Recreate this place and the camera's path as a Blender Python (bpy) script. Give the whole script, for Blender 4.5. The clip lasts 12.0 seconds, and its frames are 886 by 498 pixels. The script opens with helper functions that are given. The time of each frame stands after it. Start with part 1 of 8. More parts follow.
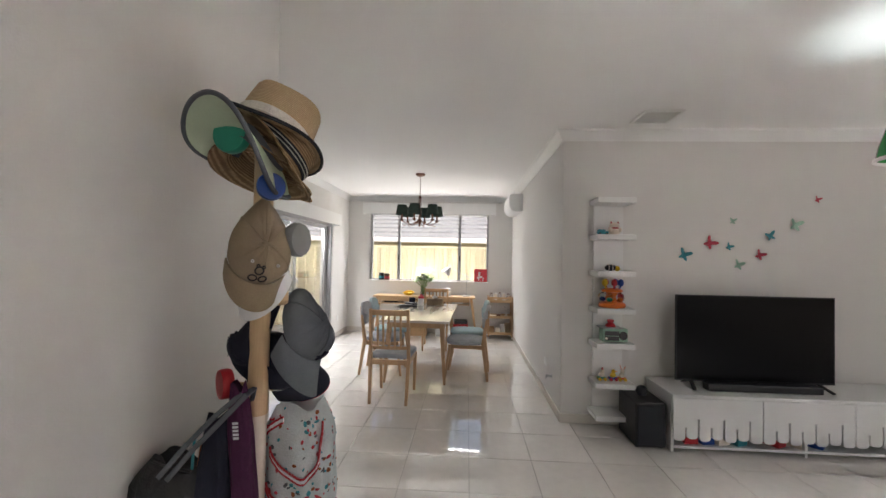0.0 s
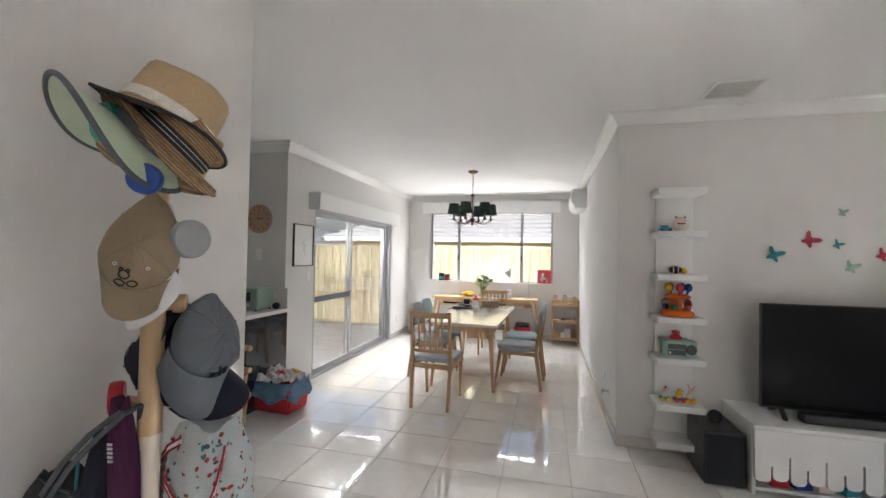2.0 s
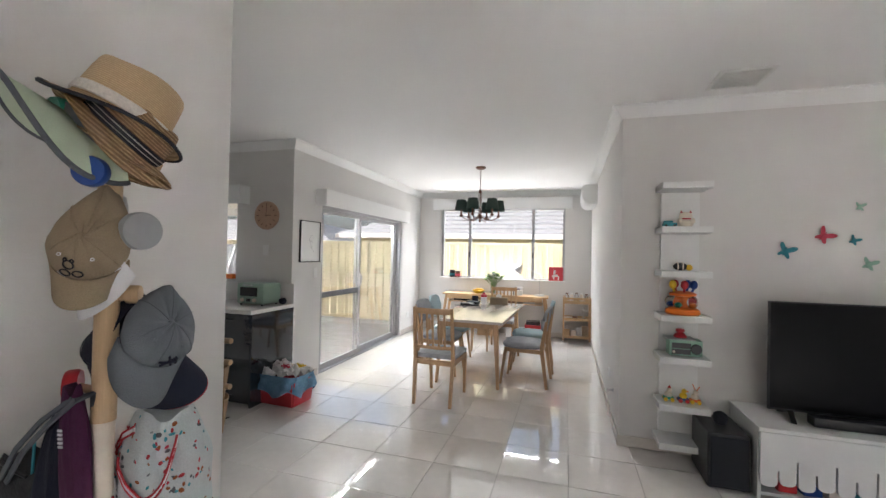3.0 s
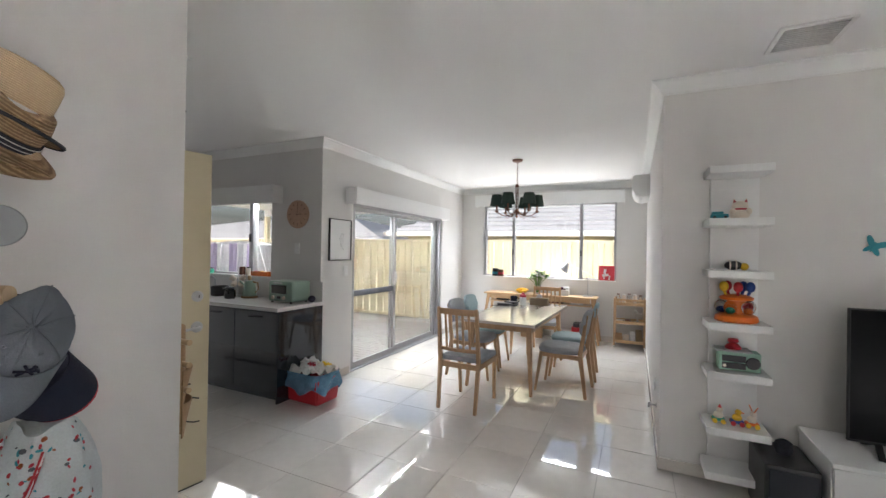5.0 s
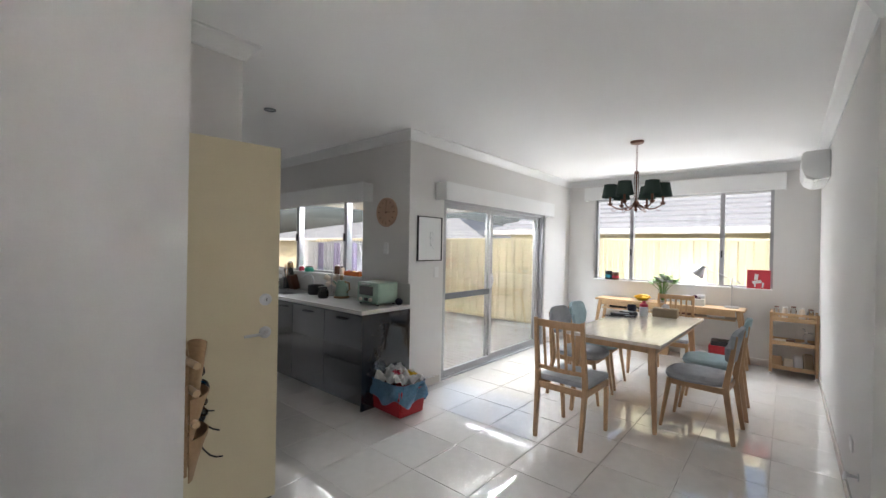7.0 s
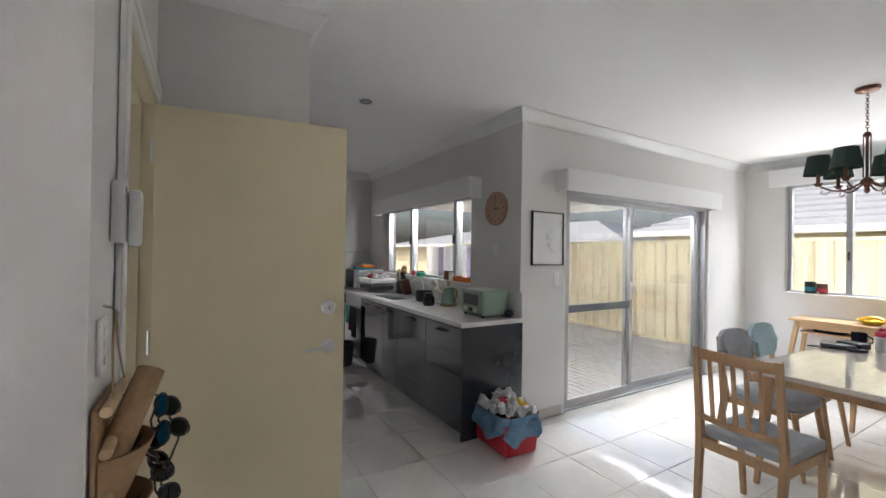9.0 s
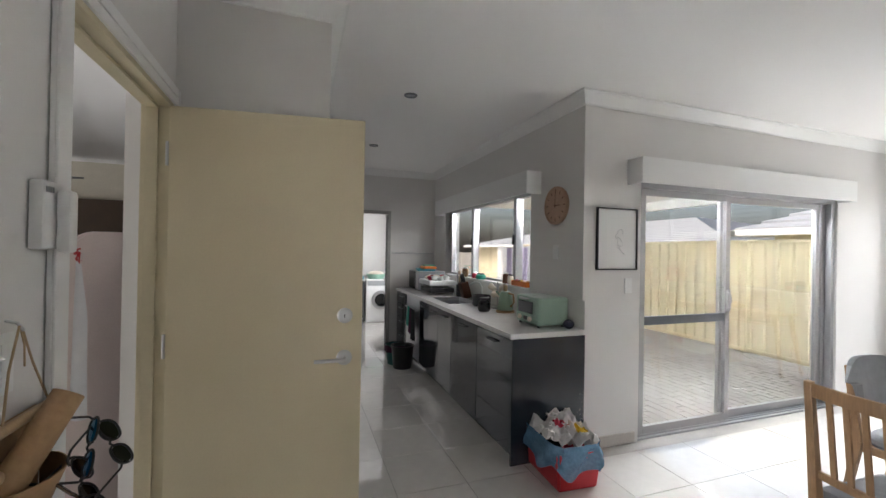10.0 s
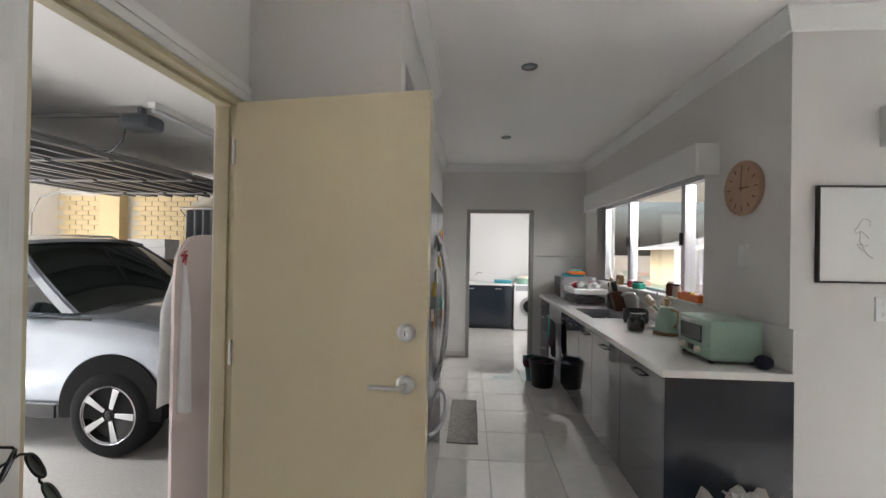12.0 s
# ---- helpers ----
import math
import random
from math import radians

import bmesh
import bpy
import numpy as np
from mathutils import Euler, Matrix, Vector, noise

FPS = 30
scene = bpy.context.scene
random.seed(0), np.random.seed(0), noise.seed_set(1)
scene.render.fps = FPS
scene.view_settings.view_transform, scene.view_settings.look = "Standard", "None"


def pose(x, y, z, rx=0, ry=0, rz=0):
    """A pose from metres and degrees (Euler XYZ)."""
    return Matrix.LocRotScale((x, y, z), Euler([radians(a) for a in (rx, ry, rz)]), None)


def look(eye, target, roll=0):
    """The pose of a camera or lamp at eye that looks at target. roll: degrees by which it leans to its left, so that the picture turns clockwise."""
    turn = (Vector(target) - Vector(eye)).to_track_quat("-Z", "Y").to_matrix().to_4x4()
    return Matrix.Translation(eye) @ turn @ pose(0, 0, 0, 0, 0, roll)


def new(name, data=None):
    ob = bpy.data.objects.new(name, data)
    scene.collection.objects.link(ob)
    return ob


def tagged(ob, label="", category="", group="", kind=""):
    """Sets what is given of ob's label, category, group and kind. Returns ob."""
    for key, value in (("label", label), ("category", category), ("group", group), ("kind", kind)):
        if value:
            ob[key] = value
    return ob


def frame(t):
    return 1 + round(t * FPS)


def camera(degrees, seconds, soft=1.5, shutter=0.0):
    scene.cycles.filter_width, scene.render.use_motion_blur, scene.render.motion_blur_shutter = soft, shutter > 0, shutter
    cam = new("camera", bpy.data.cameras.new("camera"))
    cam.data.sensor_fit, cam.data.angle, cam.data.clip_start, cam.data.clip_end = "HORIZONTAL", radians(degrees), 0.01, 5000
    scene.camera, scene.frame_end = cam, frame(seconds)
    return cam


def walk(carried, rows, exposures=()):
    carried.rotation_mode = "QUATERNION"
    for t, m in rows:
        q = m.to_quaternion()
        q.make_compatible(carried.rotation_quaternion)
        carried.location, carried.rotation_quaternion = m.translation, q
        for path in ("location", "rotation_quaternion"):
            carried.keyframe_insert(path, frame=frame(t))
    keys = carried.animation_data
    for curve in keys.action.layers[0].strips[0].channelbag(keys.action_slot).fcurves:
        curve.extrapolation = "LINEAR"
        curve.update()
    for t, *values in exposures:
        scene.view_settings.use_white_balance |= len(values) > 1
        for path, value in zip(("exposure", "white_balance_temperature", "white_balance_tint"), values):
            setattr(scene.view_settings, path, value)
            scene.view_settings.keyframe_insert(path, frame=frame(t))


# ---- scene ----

cam = camera(94.9, 12.0)
PATH = [
    (0, (0.521, 1.695, 1.472), (0.402, 3.691, 1.516), 1.1),
    (0.5, (0.565, 1.867, 1.469), (0.359, 3.856, 1.514), 1.1),
    (1, (0.687, 1.996, 1.483), (0.372, 3.97, 1.527), 1.0),
    (1.5, (0.782, 2.014, 1.483), (0.363, 3.969, 1.525), 1.1),
    (2, (0.842, 1.944, 1.482), (0.344, 3.881, 1.519), 1.1),
    (2.5, (0.907, 1.932, 1.466), (0.356, 3.855, 1.496), 1.2),
    (3, (0.985, 1.998, 1.474), (0.4, 3.91, 1.496), 1.2),
    (5, (1.222, 2.295, 1.475), (0.368, 4.103, 1.483), 1.0),
    (5.5, (1.26, 2.35, 1.478), (0.3, 4.104, 1.483), 1.1),
    (6, (1.207, 2.465, 1.472), (0.141, 4.157, 1.476), 1.0),
    (6.5, (1.12, 2.624, 1.481), (-0.056, 4.242, 1.479), 1.1),
    (7, (1.082, 2.785, 1.485), (-0.211, 4.311, 1.479), 1.1),
    (9, (0.782, 3.375, 1.446), (-0.937, 4.397, 1.461), 0.9),
    (9.5, (0.719, 3.558, 1.457), (-1.089, 4.413, 1.468), 0.9),
    (10, (0.663, 3.721, 1.467), (-1.225, 4.382, 1.475), 1.0),
    (10.5, (0.521, 3.839, 1.447), (-1.428, 4.288, 1.455), 0.8),
    (11, (0.369, 3.924, 1.46), (-1.616, 4.165, 1.468), 0.9),
    (11.5, (0.294, 4.019, 1.462), (-1.706, 4.063, 1.472), 0.8),
    (12, (0.259, 4.143, 1.467), (-1.736, 4.006, 1.477), 0.9),
]
walk(cam, [(t, look(eye, target, roll)) for t, eye, target, roll in PATH], [(0, 2.74, 6700, 12), (1.5, 2.92, 6500, 11), (2.5, 2.98, 6400, 11), (5.5, 2.95, 6300, 10), (7, 2.90, 6250, 10), (9.5, 2.92, 6300, 10), (11, 3.10, 6450, 10), (12, 3.22, 6450, 10)])

# ---- light ----
world = bpy.data.worlds.new("sky")
scene.world = world
world.use_nodes = True
wn = world.node_tree.nodes
bg = wn["Background"]
sky = wn.new("ShaderNodeTexSky")
sky.sky_type = "NISHITA"
sky.sun_disc = False
sky.sun_elevation, sky.sun_rotation = radians(52), radians(200)
sky.air_density, sky.dust_density = 1.0, 7.0
world.node_tree.links.new(sky.outputs[0], bg.inputs[0])
bg.inputs[1].default_value = 0.032
sun = new("sun", bpy.data.lights.new("sun", "SUN"))
sun.data.energy, sun.data.angle, sun.data.color = 0.42, radians(1.0), (1.0, 0.95, 0.87)
sun.matrix_world = look((-3.0, -8.0, 14.0), (0, 0, 0))


def fill_lamp(name, eye, target, w, h, power, colour=(0.975, 0.97, 0.985)):
    """An added area lamp, in or outside an opening, standing in for daylight."""
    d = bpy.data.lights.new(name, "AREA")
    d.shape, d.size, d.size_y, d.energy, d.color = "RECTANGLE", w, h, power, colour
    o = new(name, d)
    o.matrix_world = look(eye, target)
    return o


# Out-of-view fill at two added openings, aimed up to lift the ceiling.
fill_lamp("fill_living", (5.18, 1.4, 1.1), (2.5, 1.4, 2.9), 1.8, 1.4, 0.4)
fill_lamp("fill_hall", (2.6, -1.88, 1.2), (2.0, 1.0, 2.9), 2.6, 1.4, 1.5)
# Narrow added beam on the unseen living floor; its bounce brightens the ceiling.
fill_lamp("fill_living_floor", (7.0, 1.6, 4.1), (3.1, 1.6, 0.0), 1.6, 0.8, 24, (0.96, 0.975, 1.0)).data.spread = radians(20)
# Strip added above the sliding door's head, unseen, to brighten floor and walls.
fill_lamp("sky_fill_slider", (-2.16, 7.4, 2.21), (0.0, 7.4, 2.05), 2.2, 0.16, 24, (0.93, 0.96, 1.0))
# Hidden over the dining window, an added supplement to the sky's own light.
fill_lamp("sky_fill_back", (-0.2, 10.3, 2.9), (-0.2, 7.2, 0.2), 2.2, 0.7, 25, (0.93, 0.96, 1.0))
# Lamp hidden below the sill and tilted up, imitating bounce off the fence.
fill_lamp("ceiling_fill_back", (-0.2, 10.43, 0.77), (-0.2, 5.5, 2.5), 2.6, 0.22, 5)
# Weak fill tucked under the patio soffit, added for the dim kitchen.
fill_lamp("sky_fill_kitchen", (-3.7, 6.6, 2.38), (-3.7, 4.6, 0.9), 2.0, 0.25, 2.6)
fill_lamp("sky_light_laundry", (-6.7, 5.86, 1.5), (-6.7, 4.0, 1.0), 1.1, 1.1, 4.6)
# Low lamp in the garage doorway, tilted up to brighten its ceiling.
fill_lamp("fill_garage", (-3.45, -3.4, 0.55), (-3.45, -0.6, 2.9), 4.6, 1.1, 24)
# Added beam onto the floor beside the car, for bounce upwards.
fill_lamp("fill_garage_floor", (-1.6, -4.5, 2.7), (-1.5, -0.6, -0.1), 1.2, 0.6, 26).data.spread = radians(50)
scene.view_settings.exposure = 2.88

# ---- materials ----


def mat(name, col, rough=0.5, metal=0.0, var=0.08, scale=6.0, fine=60.0, bump=0.0, spec=0.5, trans=0.0, per=0.0, coat=0.0, stretch=(1, 1, 1)):
    """A surface with colour variation at two scales, roughness variation and fine relief."""
    m = bpy.data.materials.new(name)
    m.use_nodes = True
    nt = m.node_tree
    b = nt.nodes["Principled BSDF"]
    L = nt.links.new
    b.inputs["Metallic"].default_value = metal
    b.inputs["Specular IOR Level"].default_value = spec
    b.inputs["Transmission Weight"].default_value = trans
    b.inputs["Coat Weight"].default_value = coat
    co = nt.nodes.new("ShaderNodeTexCoord")
    mp = nt.nodes.new("ShaderNodeMapping")
    mp.inputs["Scale"].default_value = stretch
    L(co.outputs["Object"], mp.inputs["Vector"])
    n1, n2 = nt.nodes.new("ShaderNodeTexNoise"), nt.nodes.new("ShaderNodeTexNoise")
    for n, s in ((n1, scale), (n2, fine)):
        n.inputs["Scale"].default_value = s
        n.inputs["Detail"].default_value = 4
        L(mp.outputs[0], n.inputs["Vector"])
    mix = nt.nodes.new("ShaderNodeMath")
    mix.operation = "ADD"
    L(n1.outputs["Fac"], mix.inputs[0])
    L(n2.outputs["Fac"], mix.inputs[1])
    last = mix
    if per:
        oi = nt.nodes.new("ShaderNodeObjectInfo")
        pm = nt.nodes.new("ShaderNodeMath")
        pm.operation = "MULTIPLY_ADD"
        L(oi.outputs["Random"], pm.inputs[0])
        pm.inputs[1].default_value = per
        L(mix.outputs[0], pm.inputs[2])
        last = pm
    ramp = nt.nodes.new("ShaderNodeMapRange")
    L(last.outputs[0], ramp.inputs["Value"])
    ramp.inputs["From Min"].default_value, ramp.inputs["From Max"].default_value = 0.6, 1.4 + per
    ramp.inputs["To Min"].default_value, ramp.inputs["To Max"].default_value = 1 - var, 1 + var
    vm = nt.nodes.new("ShaderNodeVectorMath")
    vm.operation = "SCALE"
    vm.inputs[0].default_value = col[:3]
    L(ramp.outputs[0], vm.inputs["Scale"])
    L(vm.outputs[0], b.inputs["Base Color"])
    rr = nt.nodes.new("ShaderNodeMapRange")
    L(n1.outputs["Fac"], rr.inputs["Value"])
    rr.inputs["To Min"].default_value, rr.inputs["To Max"].default_value = rough * 0.8, min(1, rough * 1.2)
    L(rr.outputs[0], b.inputs["Roughness"])
    if bump:
        bp = nt.nodes.new("ShaderNodeBump")
        bp.inputs["Strength"].default_value = bump
        bp.inputs["Distance"].default_value = 0.004
        L(n2.outputs["Fac"], bp.inputs["Height"])
        L(bp.outputs[0], b.inputs["Normal"])
    return m


M_WALL = mat("wall_paint", (0.70, 0.685, 0.665), 0.75, var=0.025, scale=1.2, fine=220, bump=0.12)
M_CEIL = mat("ceiling_paint", (0.90, 0.89, 0.88), 0.9, var=0.02, scale=0.8, fine=160, bump=0.08)
M_TRIM = mat("white_gloss_paint", (0.80, 0.80, 0.79), 0.35, var=0.02, fine=90)
M_TILE = mat("polished_porcelain", (0.80, 0.765, 0.72), 0.045, var=0.08, scale=2.2, fine=14, per=0.25, spec=0.9, coat=1.0)
M_GROUT = mat("grout", (0.40, 0.375, 0.345), 0.85, var=0.1)
M_PELMET = mat("pelmet_fabric", (0.80, 0.80, 0.79), 0.7, var=0.02, fine=300, bump=0.1)
M_ALU = mat("anodised_aluminium", (0.42, 0.42, 0.43), 0.42, 0.85, var=0.05)
M_ALUD = mat("grey_rail", (0.16, 0.17, 0.19), 0.45, 0.4, var=0.05)
M_DOOR = mat("cream_door_paint", (0.62, 0.54, 0.37), 0.38, var=0.04, scale=1.5, fine=120, bump=0.05)
M_JAMB = mat("cream_jamb_paint", (0.60, 0.53, 0.37), 0.35, var=0.04)
M_STEEL = mat("brushed_steel", (0.55, 0.55, 0.56), 0.3, 1.0, var=0.06, stretch=(1, 1, 12))
M_CAB = mat("charcoal_gloss_laminate", (0.020, 0.026, 0.036), 0.08, var=0.05, spec=0.5, coat=0.6)
M_TOP = mat("white_stone_top", (0.76, 0.75, 0.73), 0.22, var=0.04, scale=9, fine=140)
M_OAK = mat("oak_wood", (0.46, 0.28, 0.145), 0.42, var=0.22, scale=3, fine=26, bump=0.15, stretch=(5, 5, 0.6))
M_OAKH = mat("oak_wood_long", (0.52, 0.34, 0.18), 0.40, var=0.2, scale=3, fine=26, bump=0.12, stretch=(0.6, 5, 5))
M_TABLE = mat("table_top_oak", (0.68, 0.61, 0.55), 0.2, var=0.14, scale=2, fine=20, stretch=(6, 0.6, 6), coat=0.8)
M_GREYF = mat("grey_seat_fabric", (0.37, 0.385, 0.41), 0.95, var=0.16, scale=20, fine=420, bump=0.4)
M_BLUEF = mat("blue_seat_fabric", (0.34, 0.45, 0.48), 0.95, var=0.14, scale=20, fine=420, bump=0.4)
M_WHITE = mat("white_laminate", (0.78, 0.78, 0.77), 0.3, var=0.02)
M_BLACK = mat("black_plastic", (0.018, 0.018, 0.020), 0.35, var=0.15)
M_SCREEN = mat("tv_screen", (0.004, 0.004, 0.005), 0.25, var=0.1, spec=0.10)
M_FENCE = mat("cream_steel_fence", (0.70, 0.62, 0.42), 0.5, var=0.05, scale=1.5)
M_PAVER = mat("grey_paver", (0.27, 0.255, 0.24), 0.85, var=0.18, scale=7, fine=90, bump=0.3, per=0.5)
M_SAND = mat("ground_sand", (0.24, 0.21, 0.17), 0.95, var=0.2, scale=2, fine=60, bump=0.3)
M_ROOF = mat("grey_roof_tile", (0.30, 0.31, 0.33), 0.8, var=0.15, scale=4, per=0.4)
M_CONC = mat("garage_concrete", (0.40, 0.39, 0.37), 0.6, var=0.14, scale=2, fine=50, bump=0.1)
M_BRICK = mat("cream_brick", (0.55, 0.43, 0.24), 0.85, var=0.14, scale=6, fine=90, bump=0.4, per=0.6)
M_MORTAR = mat("mortar", (0.50, 0.46, 0.38), 0.95, var=0.1)


def glass(name, col=(1, 1, 1), rough=0.0):
    m = mat(name, col, 0.01, var=0.0, trans=1.0)
    b = m.node_tree.nodes["Principled BSDF"]
    for l in list(b.inputs["Roughness"].links):
        m.node_tree.links.remove(l)
    b.inputs["Roughness"].default_value = rough
    b.inputs["IOR"].default_value = 1.45
    return m


M_GLASS = glass("window_glass", (0.97, 0.98, 0.97))

# ---- building helpers ----


def box(bm, x0, x1, y0, y1, z0, z1, bev=0.0, m=None):
    """A box, its edges rounded by bev, turned by m."""
    r = bmesh.ops.create_cube(bm, size=1.0)
    vs = r["verts"]
    for v in vs:
        v.co = Vector(((x0 + x1) / 2 + v.co.x * (x1 - x0), (y0 + y1) / 2 + v.co.y * (y1 - y0), (z0 + z1) / 2 + v.co.z * (z1 - z0)))
    if bev:
        es = list({e for v in vs for e in v.link_edges})
        r = bmesh.ops.bevel(bm, geom=es, offset=bev, segments=2, affect="EDGES", profile=0.6)
        vs = list({v for f in r["faces"] for v in f.verts} | {v for v in vs if v.is_valid})
    if m is not None:
        bmesh.ops.transform(bm, matrix=m, verts=vs)
    return vs


def rod(bm, p0, p1, r0, r1=None, seg=12):
    """A round bar from p0 to p1, tapered."""
    r1 = r0 if r1 is None else r1
    p0, p1 = Vector(p0), Vector(p1)
    d = p1 - p0
    q = d.to_track_quat("Z", "Y").to_matrix().to_4x4()
    bmesh.ops.create_cone(bm, cap_ends=True, segments=seg, radius1=r0, radius2=r1, depth=d.length, matrix=Matrix.Translation((p0 + p1) / 2) @ q)


def bar(bm, p0, p1, w, d, w1=None, d1=None, side=(1, 0, 0), bev=0.004):
    """A rectangular bar from p0 to p1, w wide along side, d deep, tapered."""
    w1, d1 = w1 or w, d1 or d
    p0, p1, s = Vector(p0), Vector(p1), Vector(side)
    ax = (p1 - p0).normalized()
    s = (s - ax * s.dot(ax)).normalized()
    u = ax.cross(s)
    vs = []
    for p, a, b in ((p0, w, d), (p1, w1, d1)):
        for i, j in ((-1, -1), (1, -1), (1, 1), (-1, 1)):
            vs.append(bm.verts.new(p + s * (i * a / 2) + u * (j * b / 2)))
    fs = [bm.faces.new([vs[i] for i in f]) for f in ((3, 2, 1, 0), (4, 5, 6, 7), (0, 1, 5, 4), (1, 2, 6, 5), (2, 3, 7, 6), (3, 0, 4, 7))]
    if bev:
        bmesh.ops.bevel(bm, geom=list({e for f in fs for e in f.edges}), offset=bev, segments=2, affect="EDGES", profile=0.6)


def sweep(bm, pts, r, seg=8, r1=None):
    """A round tube along points."""
    pts = [Vector(p) for p in pts]
    n = len(pts)
    rings = []
    up = Vector((0.03, 0.02, 1))
    for i, p in enumerate(pts):
        t = (pts[min(i + 1, n - 1)] - pts[max(i - 1, 0)]).normalized()
        a = t.cross(up if abs(t.dot(up.normalized())) < 0.97 else Vector((1, 0.1, 0))).normalized()
        b = t.cross(a)
        rad = r if r1 is None else r + (r1 - r) * i / (n - 1)
        rings.append([bm.verts.new(p + (a * math.cos(k * math.tau / seg) + b * math.sin(k * math.tau / seg)) * rad) for k in range(seg)])
    for i in range(n - 1):
        for k in range(seg):
            bm.faces.new((rings[i][k], rings[i][(k + 1) % seg], rings[i + 1][(k + 1) % seg], rings[i + 1][k]))
    bm.faces.new(rings[0][::-1])
    bm.faces.new(rings[-1])


def lathe(bm, prof, seg=24, m=None, squash=1.0):
    """A turned body from (radius, height) pairs round z."""
    rings = []
    for r, z in prof:
        rings.append([bm.verts.new((r * math.cos(k * math.tau / seg), r * squash * math.sin(k * math.tau / seg), z)) for k in range(seg)])
    for a, b in zip(rings, rings[1:]):
        for k in range(seg):
            bm.faces.new((a[k], a[(k + 1) % seg], b[(k + 1) % seg], b[k]))
    ring = min(prof[0][0], prof[-1][0]) > 1e-4 and abs(prof[0][0] - prof[-1][0]) < 0.025 and abs(prof[0][1] - prof[-1][1]) < 0.04
    if ring:
        for k in range(seg):
            bm.faces.new((rings[-1][k], rings[-1][(k + 1) % seg], rings[0][(k + 1) % seg], rings[0][k]))
    if prof[0][0] > 1e-4 and not ring:
        bm.faces.new(rings[0][::-1])
    if prof[-1][0] > 1e-4 and not ring:
        bm.faces.new(rings[-1])
    if m is not None:
        bmesh.ops.transform(bm, matrix=m, verts=[v for r in rings for v in r])


def sheet(bm, fn, nu, nv, thick=0.0):
    """A sheet from fn(u, v), u and v from 0 to 1, thickened."""
    g = [[bm.verts.new(fn(i / nu, j / nv)) for j in range(nv + 1)] for i in range(nu + 1)]
    fs = [bm.faces.new((g[i][j], g[i + 1][j], g[i + 1][j + 1], g[i][j + 1])) for i in range(nu) for j in range(nv)]
    if thick:
        bm.normal_update()
        bmesh.ops.solidify(bm, geom=fs, thickness=thick)
    return g


def ball(bm, c, r, sx=1, sy=1, sz=1, seg=12, m=None):
    mm = Matrix.Translation(c) @ Matrix.Diagonal((r * sx, r * sy, r * sz, 1))
    bmesh.ops.create_uvsphere(bm, u_segments=seg, v_segments=max(6, seg * 2 // 3), radius=1, matrix=(m @ mm) if m is not None else mm)


def mesh_of(name, bm, material, smooth=True):
    bm.normal_update()
    flags = [f.calc_area() < 0.002 or not all(len(e.link_faces) == 2 and e.calc_face_angle(0.0) > 0.2 for e in f.edges) for f in bm.faces]
    bmesh.ops.remove_doubles(bm, verts=bm.verts, dist=1e-5)
    bmesh.ops.recalc_face_normals(bm, faces=bm.faces)
    me = bpy.data.meshes.new(name)
    bm.to_mesh(me)
    bm.free()
    for mm in material if isinstance(material, (list, tuple)) else [material]:
        me.materials.append(mm)
    if smooth:
        me.set_sharp_from_angle(angle=radians(38))
        if len(flags) == len(me.polygons):
            me.polygons.foreach_set("use_smooth", flags)
    return me


def part(name, bm, material, parent, label=""):
    ob = new(name, mesh_of(name, bm, material))
    ob.parent = parent
    return tagged(ob, label)


def struct(name, bm, material, label, category):
    return tagged(new(name, mesh_of(name, bm, material)), label, category, kind="structure")


def thing(name, label, category, m=None, group=""):
    ob = new(name)
    ob.empty_display_size = 0.1
    if m is not None:
        ob.matrix_world = m
    return tagged(ob, label, category, group)


def solo(name, bm, material, label, category, m=None, group=""):
    ob = tagged(new(name, mesh_of(name, bm, material)), label, category, group)
    if m is not None:
        ob.matrix_world = m
    return ob


def B():
    return bmesh.new()


def wall(name, axis, face, back, a0, a1, label, holes=(), top=None, material=None):
    """A wall along an axis between two faces, with openings (a0, a1, z0, z1)."""
    bm = B()
    z1 = H if top is None else top
    cuts = sorted({a0, a1, *(h[0] for h in holes), *(h[1] for h in holes)})
    lo, hi = min(face, back), max(face, back)
    for p, q in zip(cuts, cuts[1:]):
        mid = (p + q) / 2
        spans, z = [], -0.12
        for h in sorted((h for h in holes if h[0] < mid < h[1]), key=lambda h: h[2]):
            if h[2] > z:
                spans.append((z, h[2]))
            z = h[3]
        spans.append((z, z1))
        for s, e in spans:
            if axis == "x":
                box(bm, p, q, lo, hi, s, e)
            else:
                box(bm, lo, hi, p, q, s, e)
    bmesh.ops.remove_doubles(bm, verts=bm.verts, dist=1e-5)
    return struct(name, bm, material or M_WALL, label, "wall")

# ---- structure ----
H = 2.66
WX, KY, BY, RX, TY = -1.84, 5.70, 9.66, 1.39, 5.475
HX, GY, NX = -0.212, 3.195, -1.396
wall("wall_hall", "y", HX, HX - 0.1, -3.3, GY, "pale grey painted hall wall beside the hat stand")
wall("wall_garage_side", "x", GY, GY - 0.11, NX, HX - 0.1, "pale grey wall with the doorway to the garage", holes=[(-1.375, -0.52, -0.12, 2.085)])
wall("wall_nib", "y", NX, NX - 0.1, GY - 0.11, 3.846, "short pale wall behind the open door")
wall("wall_fridge_side", "x", 3.08, 2.98, -8.1, NX - 0.1, "wall behind the fridge")
wall("wall_pantry", "x", 3.74, 3.62, -5.4, -2.75, "grey kitchen wall beyond the fridge")
wall("wall_laundry_door", "y", -5.4, -5.5, 2.98, KY, "grey kitchen end wall with the laundry doorway", holes=[(4.13, 4.95, -0.12, 2.0)])
